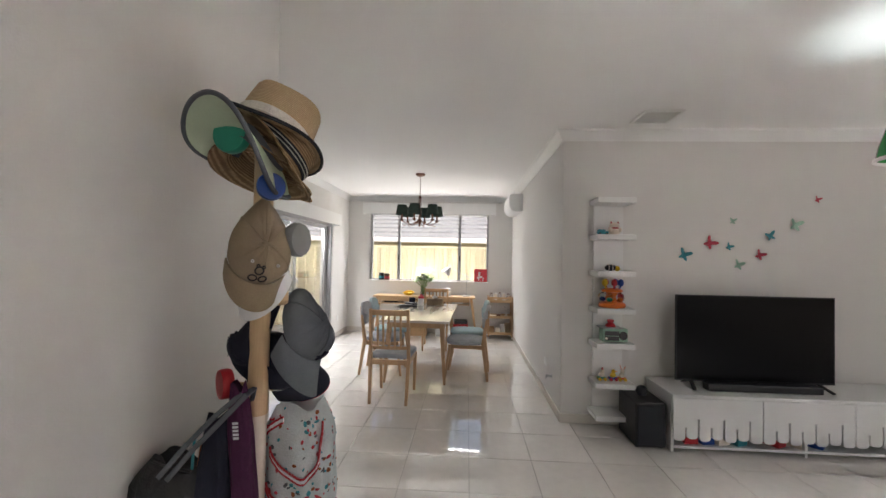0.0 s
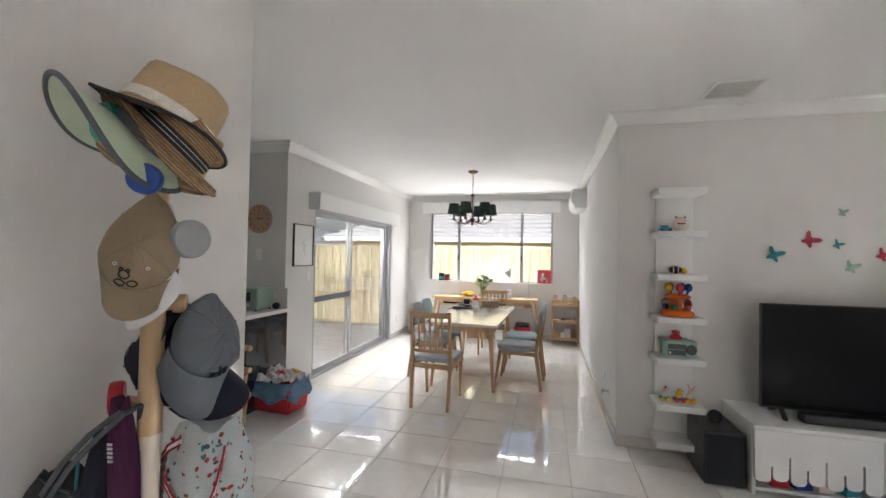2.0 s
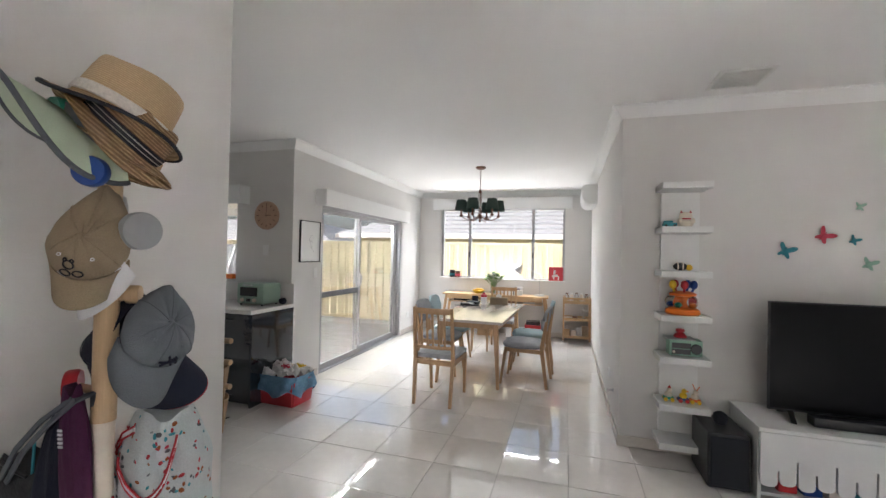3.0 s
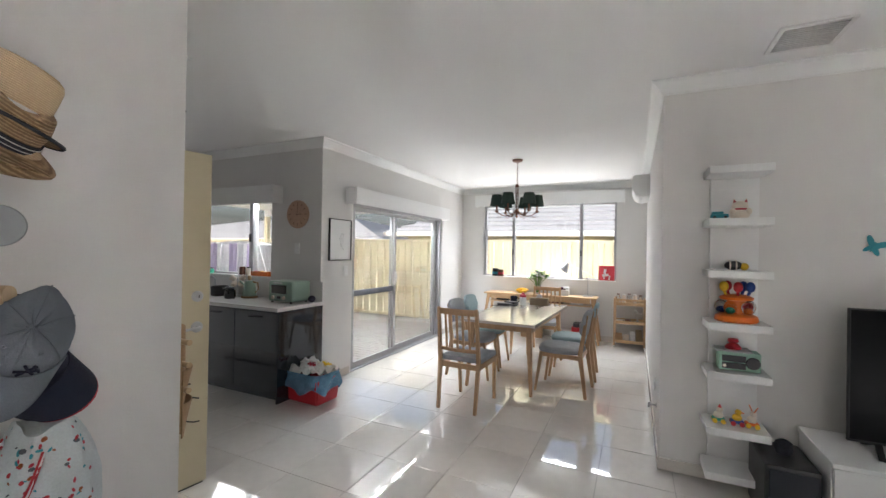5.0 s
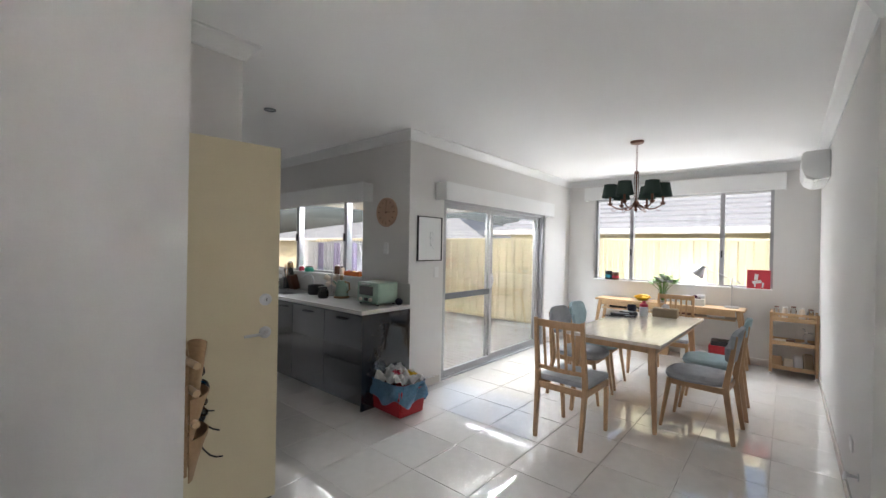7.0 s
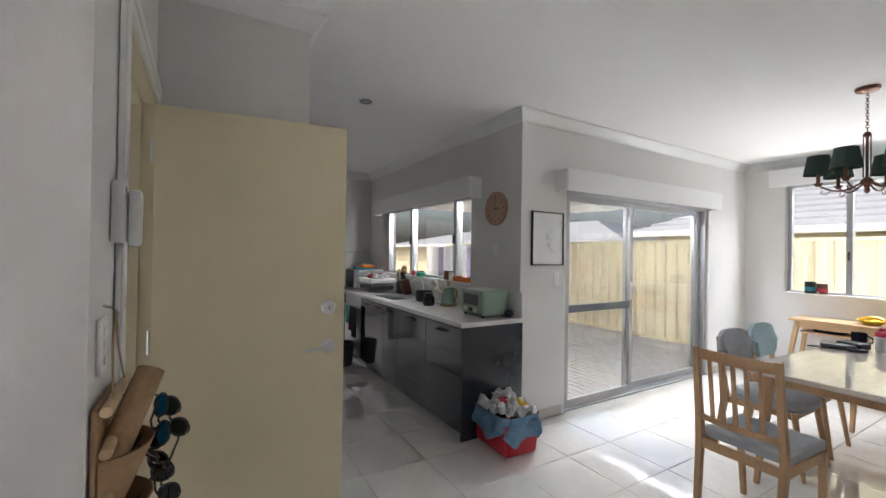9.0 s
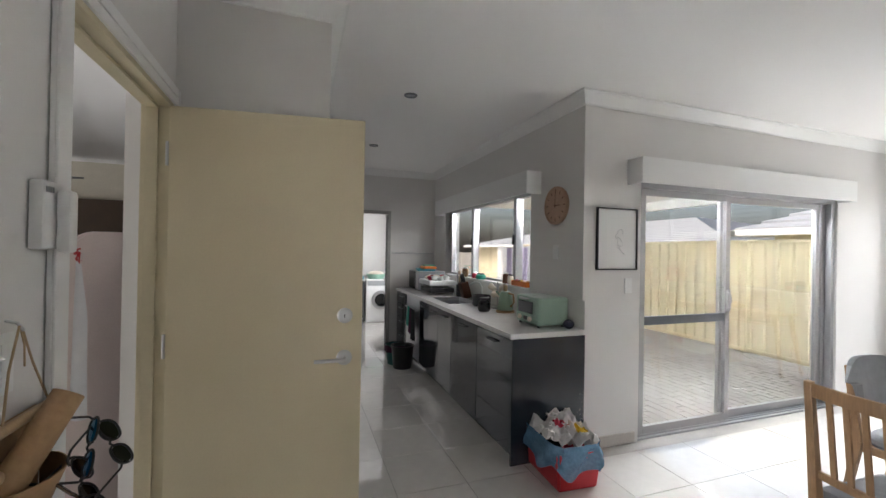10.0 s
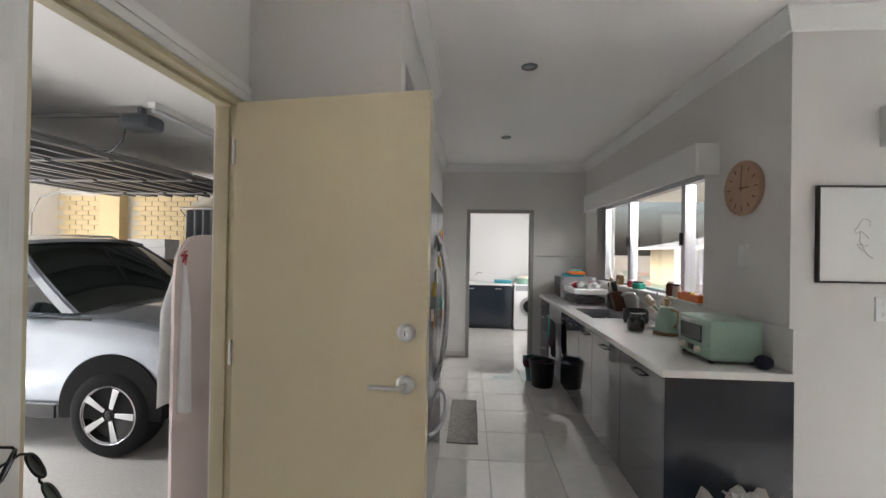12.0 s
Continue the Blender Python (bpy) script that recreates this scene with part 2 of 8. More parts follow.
wall("wall_kitchen_window", "x", KY, KY + 0.22, -8.3, WX, "grey kitchen wall with a window", holes=[(-7.3, -6.1, 0.9, 2.1), (-4.9, -2.58, 1.12, 2.05)])
wall("wall_sliding_door", "y", WX, WX - 0.22, KY + 0.22, BY + 0.22, "white dining wall with a glass sliding door", holes=[(6.24, 8.72, -0.12, 2.04)])
wall("wall_dining_window", "x", BY, BY + 0.22, WX, RX + 0.22, "white dining wall with a wide window", holes=[(-1.41, 0.94, 1.0, 2.36)])
wall("wall_dining_side", "y", RX, RX + 0.22, TY, BY, "white dining side wall")
wall("wall_television", "x", TY, TY + 0.22, RX + 0.22, 5.4, "pale grey living wall behind the television")
wall("wall_laundry_end", "y", -8.1, -8.3, -3.5, KY, "white laundry end wall")
wall("wall_garage_brick", "y", -6.6, -6.8, -3.5, 2.98, "cream face brick garage wall", material=M_MORTAR)
wall("wall_garage_front", "x", -3.3, -3.5, -6.6, HX, "garage front wall with a wide open doorway", holes=[(-5.9, -1.0, -0.12, 2.2)])
# Unseen closing walls; their window openings are added to admit light.
wall("wall_living_side", "y", 5.2, 5.4, -2.0, TY, "unseen pale living wall with an added opening", holes=[(0.7, 3.7, 0.25, 2.3)])
wall("wall_hall_end", "x", -2.0, -2.2, -0.245, 5.4, "unseen pale hall end wall with an added opening", holes=[(1.3, 3.9, 0.6, 2.2)])
bm = B()
box(bm, -8.3, 5.4, -3.5, KY + 0.22, H, H + 0.15)
box(bm, WX - 0.22, 5.4, KY + 0.22, BY + 0.22, H, H + 0.15)
struct("ceiling", bm, M_CEIL, "white painted plaster ceiling", "ceiling")


def cornice(pts, closed=False):
    """A coved cornice along the foot of the ceiling; the room lies to the left of the line."""
    prof = [(0.0, -0.092), (0.011, -0.092), (0.015, -0.081), (0.03, -0.064), (0.050, -0.036), (0.066, -0.016), (0.080, -0.011), (0.080, 0.0), (0.0, 0.0)]
    bm = B()
    n = len(pts)
    rings = []
    for i, (x, y) in enumerate(pts):
        p = Vector((x, y))
        d0 = (p - Vector(pts[i - 1])).normalized() if i else (Vector(pts[1]) - p).normalized()
        d1 = (Vector(pts[i + 1]) - p).normalized() if i < n - 1 else d0
        n0, n1 = Vector((-d0.y, d0.x)), Vector((-d1.y, d1.x))
        m = (n0 + n1)
        m = m / max(0.3, m.dot(n0))
        rings.append([bm.verts.new((x + m.x * a, y + m.y * a, H + b)) for a, b in prof])
    for a, b in zip(rings, rings[1:]):
        for k in range(len(prof)):
            j = (k + 1) % len(prof)
            bm.faces.new((a[k], b[k], b[j], a[j]))
    bm.faces.new(rings[0])
    bm.faces.new(rings[-1][::-1])
    return struct("trim", bm, M_TRIM, "white coved ceiling cornice", "cornice")


cornice([(5.2, TY), (RX, TY), (RX, BY), (WX, BY), (WX, KY), (-5.4, KY), (-5.4, 3.74), (-2.75, 3.74)][::1])
cornice([(-2.75, 3.846), (NX, 3.846), (NX, GY), (HX, GY), (HX, -2.0)])
bm = B()
box(bm, -2.75, NX - 0.1, 3.1, 3.842, 2.3, H)
struct("bulkhead", bm, M_WALL, "grey painted bulkhead over the fridge", "bulkhead")


def skirting(a, b, side):
    """A tiled skirting from a to b, standing off to a side."""
    bm = B()
    t = 0.012
    x0, x1, y0, y1 = min(a[0], b[0]), max(a[0], b[0]), min(a[1], b[1]), max(a[1], b[1])
    if side == "n": y0, y1 = y0, y0 + t
    if side == "s": y0, y1 = y0 - t, y0
    if side == "e": x0, x1 = x0, x0 + t
    if side == "w": x0, x1 = x0 - t, x0
    box(bm, x0, x1, y0, y1, 0.004, 0.085, 0.003)
    return struct("baseboard", bm, M_TILESK, "pale tiled skirting", "baseboard")


M_TILESK = mat("skirting_tile", (0.62, 0.58, 0.53), 0.2, var=0.06)
skirting((RX, TY), (5.2, TY), "s")
skirting((RX, TY - 0.012), (RX, BY), "w")
skirting((WX, BY), (RX - 0.012, BY), "s")
skirting((WX, KY), (WX, 6.2), "e")
skirting((WX, 8.76), (WX, BY - 0.012), "e")
skirting((HX, -2.0), (HX, GY + 0.012), "e")
skirting((-0.45, GY), (HX, GY), "n")
skirting((NX, GY + 0.02), (NX, 3.846), "e")
skirting((-5.4, 3.74), (-5.4, 4.07), "e")

# floor bed and tiles
bm = B()
box(bm, -8.1, 5.2, 3.1, KY + 0.22, -0.12, -0.004)
box(bm, WX - 0.22, 5.2, KY + 0.22, BY, -0.12, -0.004)
box(bm, HX, 5.2, -2.0, 3.1, -0.12, -0.004)
floor = struct("floor", bm, M_GROUT, "polished cream porcelain tile floor with thin grout lines", "floor")
bm = B()
box(bm, -6.6, HX - 0.1, -3.6, 3.08, -0.15, -0.1)
struct("garage_floor", bm, M_CONC, "smooth pale concrete garage floor", "floor")

# ground, patio, sky line
bm = B()
box(bm, -400, 400, -400, 400, -0.6, -0.16)
struct("ground", bm, M_SAND, "sandy ground round the house", "ground")
bm = B()
box(bm, -8.0, WX - 0.22, KY + 0.22, 11.4, -0.16, -0.075)
box(bm, WX - 0.22, 6.0, BY + 0.22, 11.4, -0.16, -0.075)
patio = struct("pavement", bm, M_MORTAR, "grey brick paved patio outside the sliding door", "patio")

# ---- windows and doors ----


def window_unit(name, axis, at, a0, a1, z0, z1, mulls, label, out, depth=0.075):
    """An aluminium window in an opening: frame, mullions, panes and sill."""
    w = tagged(new(name), label, "window", kind="structure")
    P = lambda a, b, c, d, e, f: (a, b, c, d, e, f) if axis == "x" else (c, d, a, b, e, f)
    d0, d1 = sorted((at, at + out * depth))
    f = 0.04
    bm = B()
    for s in ((a0, a1, z0, z0 + f), (a0, a1, z1 - f, z1), (a0, a0 + f, z0 + f, z1 - f), (a1 - f, a1, z0 + f, z1 - f)):
        box(bm, *P(s[0], s[1], d0, d1, s[2], s[3]), 0.003)
    part("window_frame", bm, M_ALU, w)
    edges = [a0 + f, *mulls, a1 - f]
    for k, x in enumerate(mulls):
        bm = B()
        box(bm, *P(x - 0.028, x + 0.028, d0 - 0.006, d1 + 0.006, z0 + f, z1 - f), 0.003)
        mu = part("mullion", bm, M_ALU, w)
        bm = B()
        c = d0 - 0.022 if out > 0 else d1 + 0.022
        box(bm, *P(x - 0.009, x + 0.009, c - 0.012, c + 0.012, z0 + 0.42, z0 + 0.52), 0.004)
        part("latch", bm, M_BLACK, mu, "black window latch")
    for a, b in zip(edges, edges[1:]):
        bm = B()
        mid = (d0 + d1) / 2
        box(bm, *P(a, b, mid - 0.003, mid + 0.003, z0 + f, z1 - f))
        p = part("pane", bm, M_GLASS, w)
        p.visible_shadow = False
    return w


def pelmet(name, axis, wall_at, out, a0, a1, z0, z1, label):
    """A white boxed pelmet with a roller blind's lower edge inside."""
    t = thing(name, label, "pelmet")
    P = lambda a, b, c, d, e, f: (a, b, c, d, e, f) if axis == "x" else (c, d, a, b, e, f)
    s = lambda u, v: tuple(sorted((wall_at + out * u, wall_at + out * v)))
    bm = B()
    box(bm, *P(a0, a1, *s(0.135, 0.15), z0, z1), 0.003)
    part("front_board", bm, M_PELMET, t)
    bm = B()
    box(bm, *P(a0, a1, *s(0.002, 0.134), z1 - 0.014, z1), 0.002)
    part("top_board", bm, M_PELMET, t)
    for x in (a0, a1 - 0.014):
        bm = B()
        box(bm, *P(x, x + 0.014, *s(0.002, 0.134), z0, z1 - 0.015), 0.002)
        part("end_board", bm, M_PELMET, t)
    bm = B()
    if axis == "x":
        rod(bm, (a0 + 0.03, wall_at + out * 0.06, z0 + 0.09), (a1 - 0.03, wall_at + out * 0.06, z0 + 0.09), 0.03)
    else:
        rod(bm, (wall_at + out * 0.06, a0 + 0.03, z0 + 0.09), (wall_at + out * 0.06, a1 - 0.03, z0 + 0.09), 0.03)
    part("roller_blind", bm, M_PELMET, t, "rolled white blind")


window_unit("window_1", "x", BY + 0.09, -1.41, 0.94, 1.0, 2.36, (-0.84, 0.37), "aluminium dining window in three panes facing a fence", 1)
window_unit("window_2", "x", KY + 0.09, -4.9, -2.58, 1.12, 2.05, (-4.1, -3.02), "aluminium kitchen window over the sink", 1)
for nm, x0, x1, y0, y1, z in (("window_sill", -1.45, 0.98, BY - 0.02, BY + 0.088, 1.0), ("window_sill", -4.9, -2.58, KY - 0.012, KY + 0.088, 1.12)):
    bm = B()
    box(bm, x0 + 0.042, x1 - 0.042, y0, y1, z - 0.0, z + 0.018, 0.004)
    struct(nm, bm, M_TRIM, "white painted window sill", "sill")
pelmet("pelmet", "x", BY, -1, -1.53, 1.06, 2.315, 2.525, "long white pelmet over the dining window")
pelmet("pelmet", "y", WX, 1, 6.10, 8.72, 2.0, 2.195, "long white pelmet over the glass sliding door")
pelmet("pelmet", "x", KY, -1, -4.95, -2.41, 1.975, 2.175, "white pelmet over the kitchen window")


def sliding_door():
    d = tagged(new("door_1"), "aluminium framed glass sliding door, closed, with a grey push rail", "sliding door", kind="structure")
    y0, y1, z1 = 6.24, 8.72, 2.04
    x0, x1 = WX - 0.13, WX - 0.02
    bm = B()
    box(bm, x0, x1, y0, y0 + 0.035, 0.02, z1, 0.003)
    box(bm, x0, x1, y1 - 0.05, y1, 0.02, z1, 0.003)
    box(bm, x0, x1, y0 + 0.036, y1 - 0.051, z1 - 0.045, z1, 0.003)
    box(bm, x0 + 0.04, x0 + 0.055, y1 - 0.1, y1 - 0.051, 0.02, z1 - 0.05, 0.002)
    part("door_frame", bm, M_ALU, d)
    bm = B()
    box(bm, x0, x1 + 0.01, y0, y1, -0.03, 0.012, 0.003)
    for k in (0.03, 0.06, 0.09):
        box(bm, x0 + k, x0 + k + 0.006, y0, y1, 0.012, 0.026)
    part("floor_track", bm, M_ALU, d)
    for nm, a, b, cx in (("sliding_panel", 6.275, 7.28, WX - 0.05), ("fixed_panel", 7.22, 8.60, WX - 0.1)):
        bm = B()
        w = 0.05
        box(bm, cx - 0.017, cx + 0.017, a, a + w, 0.028, z1 - 0.047, 0.003)
        box(bm, cx - 0.017, cx + 0.017, b - w, b, 0.028, z1 - 0.047, 0.003)
        box(bm, cx - 0.017, cx + 0.017, a + w, b - w, 0.028, 0.09, 0.003)
        box(bm, cx - 0.017, cx + 0.017, a + w, b - w, z1 - 0.1, z1 - 0.047, 0.003)
        fr = part(nm, bm, M_ALU, d)
        bm = B()
        box(bm, cx - 0.003, cx + 0.003, a + w, b - w, 0.09, z1 - 0.1)
        g = part("pane", bm, M_GLASS, fr, "clear glass pane")
        g.visible_shadow = False
        if nm == "sliding_panel":
            bm = B()
            box(bm, cx - 0.014, cx + 0.014, a + w, b - w, 0.895, 0.965, 0.004)
            part("push_rail", bm, M_ALUD, fr, "dark grey push rail")
            bm = B()
            box(bm, cx + 0.018, cx + 0.034, b - 0.045, b - 0.01, 0.98, 1.17, 0.006)
            sweep(bm, [(cx + 0.03, b - 0.05, 1.0), (cx + 0.065, b - 0.06, 1.02), (cx + 0.075, b - 0.062, 1.075), (cx + 0.065, b - 0.06, 1.13), (cx + 0.03, b - 0.05, 1.15)], 0.008)
            part("door_handle", bm, M_STEEL, fr, "silver pull handle with a lock")


sliding_door()


def garage_door_leaf():
    d = tagged(new("door_2"), "cream flush door standing open, with a chrome lever and deadbolt", "door", kind="structure")
    ang = math.degrees(math.atan2(0.109, 0.807))
    d.matrix_world = pose(-1.306, GY + 0.004, 0, 0, 0, -ang)
    L = 0.797
    bm = B()
    box(bm, -0.04, 0.0, 0.0, L, 0.012, 2.05, 0.003)
    leaf = part("leaf", bm, M_DOOR, d)
    bm = B()
    box(bm, -0.038, -0.002, 0.02, L - 0.02, 0.004, 0.013)
    part("door_seal", bm, M_BLACK, d, "dark bottom seal")
    y = L - 0.075
    for z, nm in ((1.168, "deadbolt"), (0.98, "lever_rose")):
        bm = B()
        lathe(bm, [(0.0, 0.0), (0.034, 0.0), (0.034, 0.006), (0.028, 0.012), (0.02, 0.014), (0.012, 0.015), (0.012, 0.022), (0.0, 0.022)], 28, pose(0.0005, y, z, 0, 90, 0))
        ro = part(nm, bm, M_STEEL, leaf, "round satin chrome rose")
        bm = B()
        if nm == "deadbolt":
            box(bm, 0.0225, 0.0245, y - 0.002, y + 0.002, z - 0.009, z + 0.009)
            part("keyway", bm, M_BLACK, d)
        else:
            sweep(bm, [(0.022, y, z), (0.045, y, z), (0.052, y - 0.012, z), (0.054, y - 0.05, z - 0.001), (0.052, y - 0.125, z - 0.004)], 0.0095, 10, 0.008)
            part("door_handle", bm, M_STEEL, d, "satin chrome lever handle")
    bm = B()
    box(bm, -0.03, -0.012, L - 0.001, L + 0.0015, 1.1, 1.22)
    box(bm, -0.03, -0.012, L - 0.001, L + 0.0015, 0.92, 1.04)
    part("latch_plate", bm, M_STEEL, d)
    for z in (0.25, 1.05, 1.85):
        bm = B()
        rod(bm, (0.004, -0.006, z - 0.05), (0.004, -0.006, z + 0.05), 0.006)
        part("hinge", bm, M_STEEL, d)


garage_door_leaf()


def door_frame():
    """Jambs with stops and architraves of the doorway to the garage."""
    f = tagged(new("door_frame"), "cream door jamb with rebates and moulded architrave", "door frame", kind="structure")
    a, b, zt = -1.375, -0.52, 2.085
    bm = B()
    for x0, x1, s0, s1 in ((a, a + 0.03, a + 0.03, a + 0.042), (b - 0.03, b, b - 0.042, b - 0.03)):
        box(bm, x0, x1, GY - 0.11, GY + 0.002, -0.02, zt - 0.03, 0.002)
        box(bm, s0, s1, GY - 0.09, GY - 0.045, -0.02, zt - 0.042, 0.002)
    box(bm, a, b, GY - 0.11, GY + 0.002, zt - 0.03, zt, 0.002)
    box(bm, a + 0.03, b - 0.03, GY - 0.09, GY - 0.045, zt - 0.042, zt - 0.03, 0.002)
    part("jamb", bm, M_JAMB, f)
    for nm, (x0, x1, z0, z1) in (("side_architrave", (NX + 0.001, a + 0.012, 0.0, zt + 0.055)), ("side_architrave", (b - 0.012, b + 0.06, 0.0, zt + 0.055)), ("head_architrave", (a + 0.013, b - 0.013, zt - 0.012, zt + 0.055))):
        bm = B()
        box(bm, x0, x1, GY + 0.0025, GY + 0.014, z0, z1, 0.003)
        if nm == "head_architrave":
            box(bm, x0, x1, GY + 0.014, GY + 0.021, z0 + 0.03, z1, 0.003)
        else:
            o = 0.028 if x0 > -1 else 0.0
            box(bm, x0 + o, x1 - (0.028 - o), GY + 0.014, GY + 0.021, z0, z1, 0.003)
        part(nm, bm, M_TRIM, f, "grey white moulded architrave")


door_frame()
M_GREYTRIM = mat("grey_trim", (0.36, 0.35, 0.33), 0.5, var=0.04)
f = tagged(new("door_3"), "grey framed open doorway to the laundry", "door frame", kind="structure")
for nm, bx in (("jamb", (-5.51, -5.385, 4.08, 4.13, 0.0, 2.0)), ("jamb", (-5.51, -5.385, 4.95, 5.0, 0.0, 2.0)), ("head", (-5.51, -5.385, 4.08, 5.0, 2.001, 2.05))):
    bm = B()
    box(bm, *bx, 0.003)
    part(nm, bm, M_GREYTRIM, f)

# ---- outside ----


def fence(x0, x1, y, top):
    """A ribbed steel fence with posts and rails."""
    f = thing("fence", "cream ribbed steel boundary fence", "fence")
    step = 2.36
    x = x0
    while x < x1 - 0.01:
        bm = B()
        n = 12
        w = step / n
        g = []
        for i in range(n):
            for dx, dy in ((0.0, 0.0), (w * 0.42, 0.0), (w * 0.5, 0.032), (w * 0.92, 0.032)):
                g.append((x + i * w + dx, y + dy))
        g.append((x + step, y))
        lo = [bm.verts.new((a, b, -0.09)) for a, b in g]
        hi = [bm.verts.new((a, b, top)) for a, b in g]
        for i in range(len(g) - 1):
            bm.faces.new((lo[i], lo[i + 1], hi[i + 1], hi[i]))
        bmesh.ops.solidify(bm, geom=list(bm.faces), thickness=0.002)
        part("panel", bm, M_FENCE, f)
        for nm, z in (("bottom_rail", -0.06), ("top_rail", top - 0.03)):
            bm = B()
            box(bm, x + 0.03, x + step - 0.03, y - 0.014, y - 0.002, z, z + 0.05, 0.004)
            part(nm, bm, M_FENCE, f)
        bm = B()
        box(bm, x - 0.028, x + 0.028, y - 0.02, y + 0.04, -0.12, top + 0.01, 0.004)
        part("post", bm, M_FENCE, f)
        x += step
    return f


fence(-11.0, 5.4, 10.5, 1.70)


def house(name, x0, x1, y0, y1, eave, pitch, label):
    """A neighbouring house: rendered walls, gutter and a tiled hip roof."""
    h = thing(name, label, "house")
    o = 0.45
    bm = B()
    box(bm, x0, x1, y0, y1, -0.2, eave - 0.02)
    part("wall", bm, M_FENCE, h, "cream rendered wall")
    run = (y1 - y0) / 2 + o
    up = run * math.tan(radians(pitch))
    X0, X1, Y0, Y1 = x0 - o, x1 + o, y0 - o, y1 + o
    bm = B()
    a, b, c, d = (bm.verts.new(p) for p in ((X0, Y0, eave), (X1, Y0, eave), (X1, Y1, eave), (X0, Y1, eave)))
    e, f = bm.verts.new((X0 + run, Y0 + run, eave + up)), bm.verts.new((X1 - run, Y0 + run, eave + up))
    for q in ((a, b, f, e), (b, c, f), (c, d, e, f), (d, a, e), (d, c, b, a)):
        bm.faces.new(q)
    part("roof", bm, M_ROOF, h, "grey tiled hip roof")
    # courses of tiles on the two faces that show
    rows = int(run / math.cos(radians(pitch)) / 0.32)
    bm = B()
    for i in range(rows):
        t0, t1 = i / rows * run, (i + 1.06) / rows * run
        z0, z1 = eave + t0 * math.tan(radians(pitch)) + 0.06, eave + t1 * math.tan(radians(pitch)) + 0.012
        t1 = min(t1, run)
        for pts in (((X0 + t0, Y0 + t0), (X1 - t0, Y0 + t0), (X1 - t1, Y0 + t1), (X0 + t1, Y0 + t1)), ((X0 + t0, Y1 - t0), (X0 + t0, Y0 + t0), (X0 + t1, Y0 + t1), (X0 + t1, Y1 - t1)), ((X1 - t0, Y0 + t0), (X1 - t0, Y1 - t0), (X1 - t1, Y1 - t1), (X1 - t1, Y0 + t1))):
            v = [bm.verts.new((p[0], p[1], z)) for p, z in zip(pts, (z0, z0, z1, z1))]
            w = [bm.verts.new((p[0], p[1], z0 - 0.055)) for p in pts[:2]]
            bm.faces.new(v)
            bm.faces.new((w[0], w[1], v[1], v[0]))
    part("roof_tile_courses", bm, M_ROOF, h, "courses of grey roof tiles")
    bm = B()
    for p, q in (((X0, Y0), (X1, Y0)), ((X0, Y0), (X0, Y1)), ((X1, Y0), (X1, Y1))):
        box(bm, min(p[0], q[0]) - 0.06, max(p[0], q[0]) + 0.06, min(p[1], q[1]) - 0.06, max(p[1], q[1]) + 0.06, eave - 0.1, eave + 0.02, 0.01)
    part("gutter", bm, M_TRIM, h)
    return h


house("house", -4.6, 9.0, 12.3, 21.0, 1.95, 24, "neighbouring house with a grey tiled hip roof beyond the fence")
house("house", -24.0, -7.15, 14.5, 24.0, 1.82, 13, "neighbouring house with a low grey roof behind the fence")

# patio roof
p = thing("patio_roof", "white lined patio roof with a pale beam", "patio roof")
bm = B()
box(bm, -7.6, WX - 0.225, KY + 0.225, 9.95, 2.45, 2.55)
part("soffit", bm, M_CEIL, p)
bm = B()
box(bm, -7.6, WX - 0.225, 9.95, 10.07, 2.29, 2.72, 0.004)
part("beam", bm, M_CEIL, p)
bm = B()
box(bm, -7.6, -7.5, 9.955, 10.065, -0.1, 2.289, 0.004)
part("post", bm, M_FENCE, p)
bm = B()
box(bm, -7.62, WX, KY + 0.1, 10.07, 2.81, 2.95)
part("roof_sheet", bm, M_ROOF, p)

# ---- dining ----


def bent_rail(bm, f, d, h, n=10):
    """One bent rail of depth d and height h along f(u)."""
    rings = []
    for i in range(n + 1):
        x, y, z = f(i / n)
        rings.append([bm.verts.new((x, y + a * d / 2, z + b * h / 2)) for a, b in ((-1, -0.8), (-0.8, -1), (0.8, -1), (1, -0.8), (1, 0.8), (0.8, 1), (-0.8, 1), (-1, 0.8))])
    for a, b in zip(rings, rings[1:]):
        for k in range(8):
            bm.faces.new((a[k], a[(k + 1) % 8], b[(k + 1) % 8], b[k]))
    bm.faces.new(rings[0][::-1])
    bm.faces.new(rings[-1])


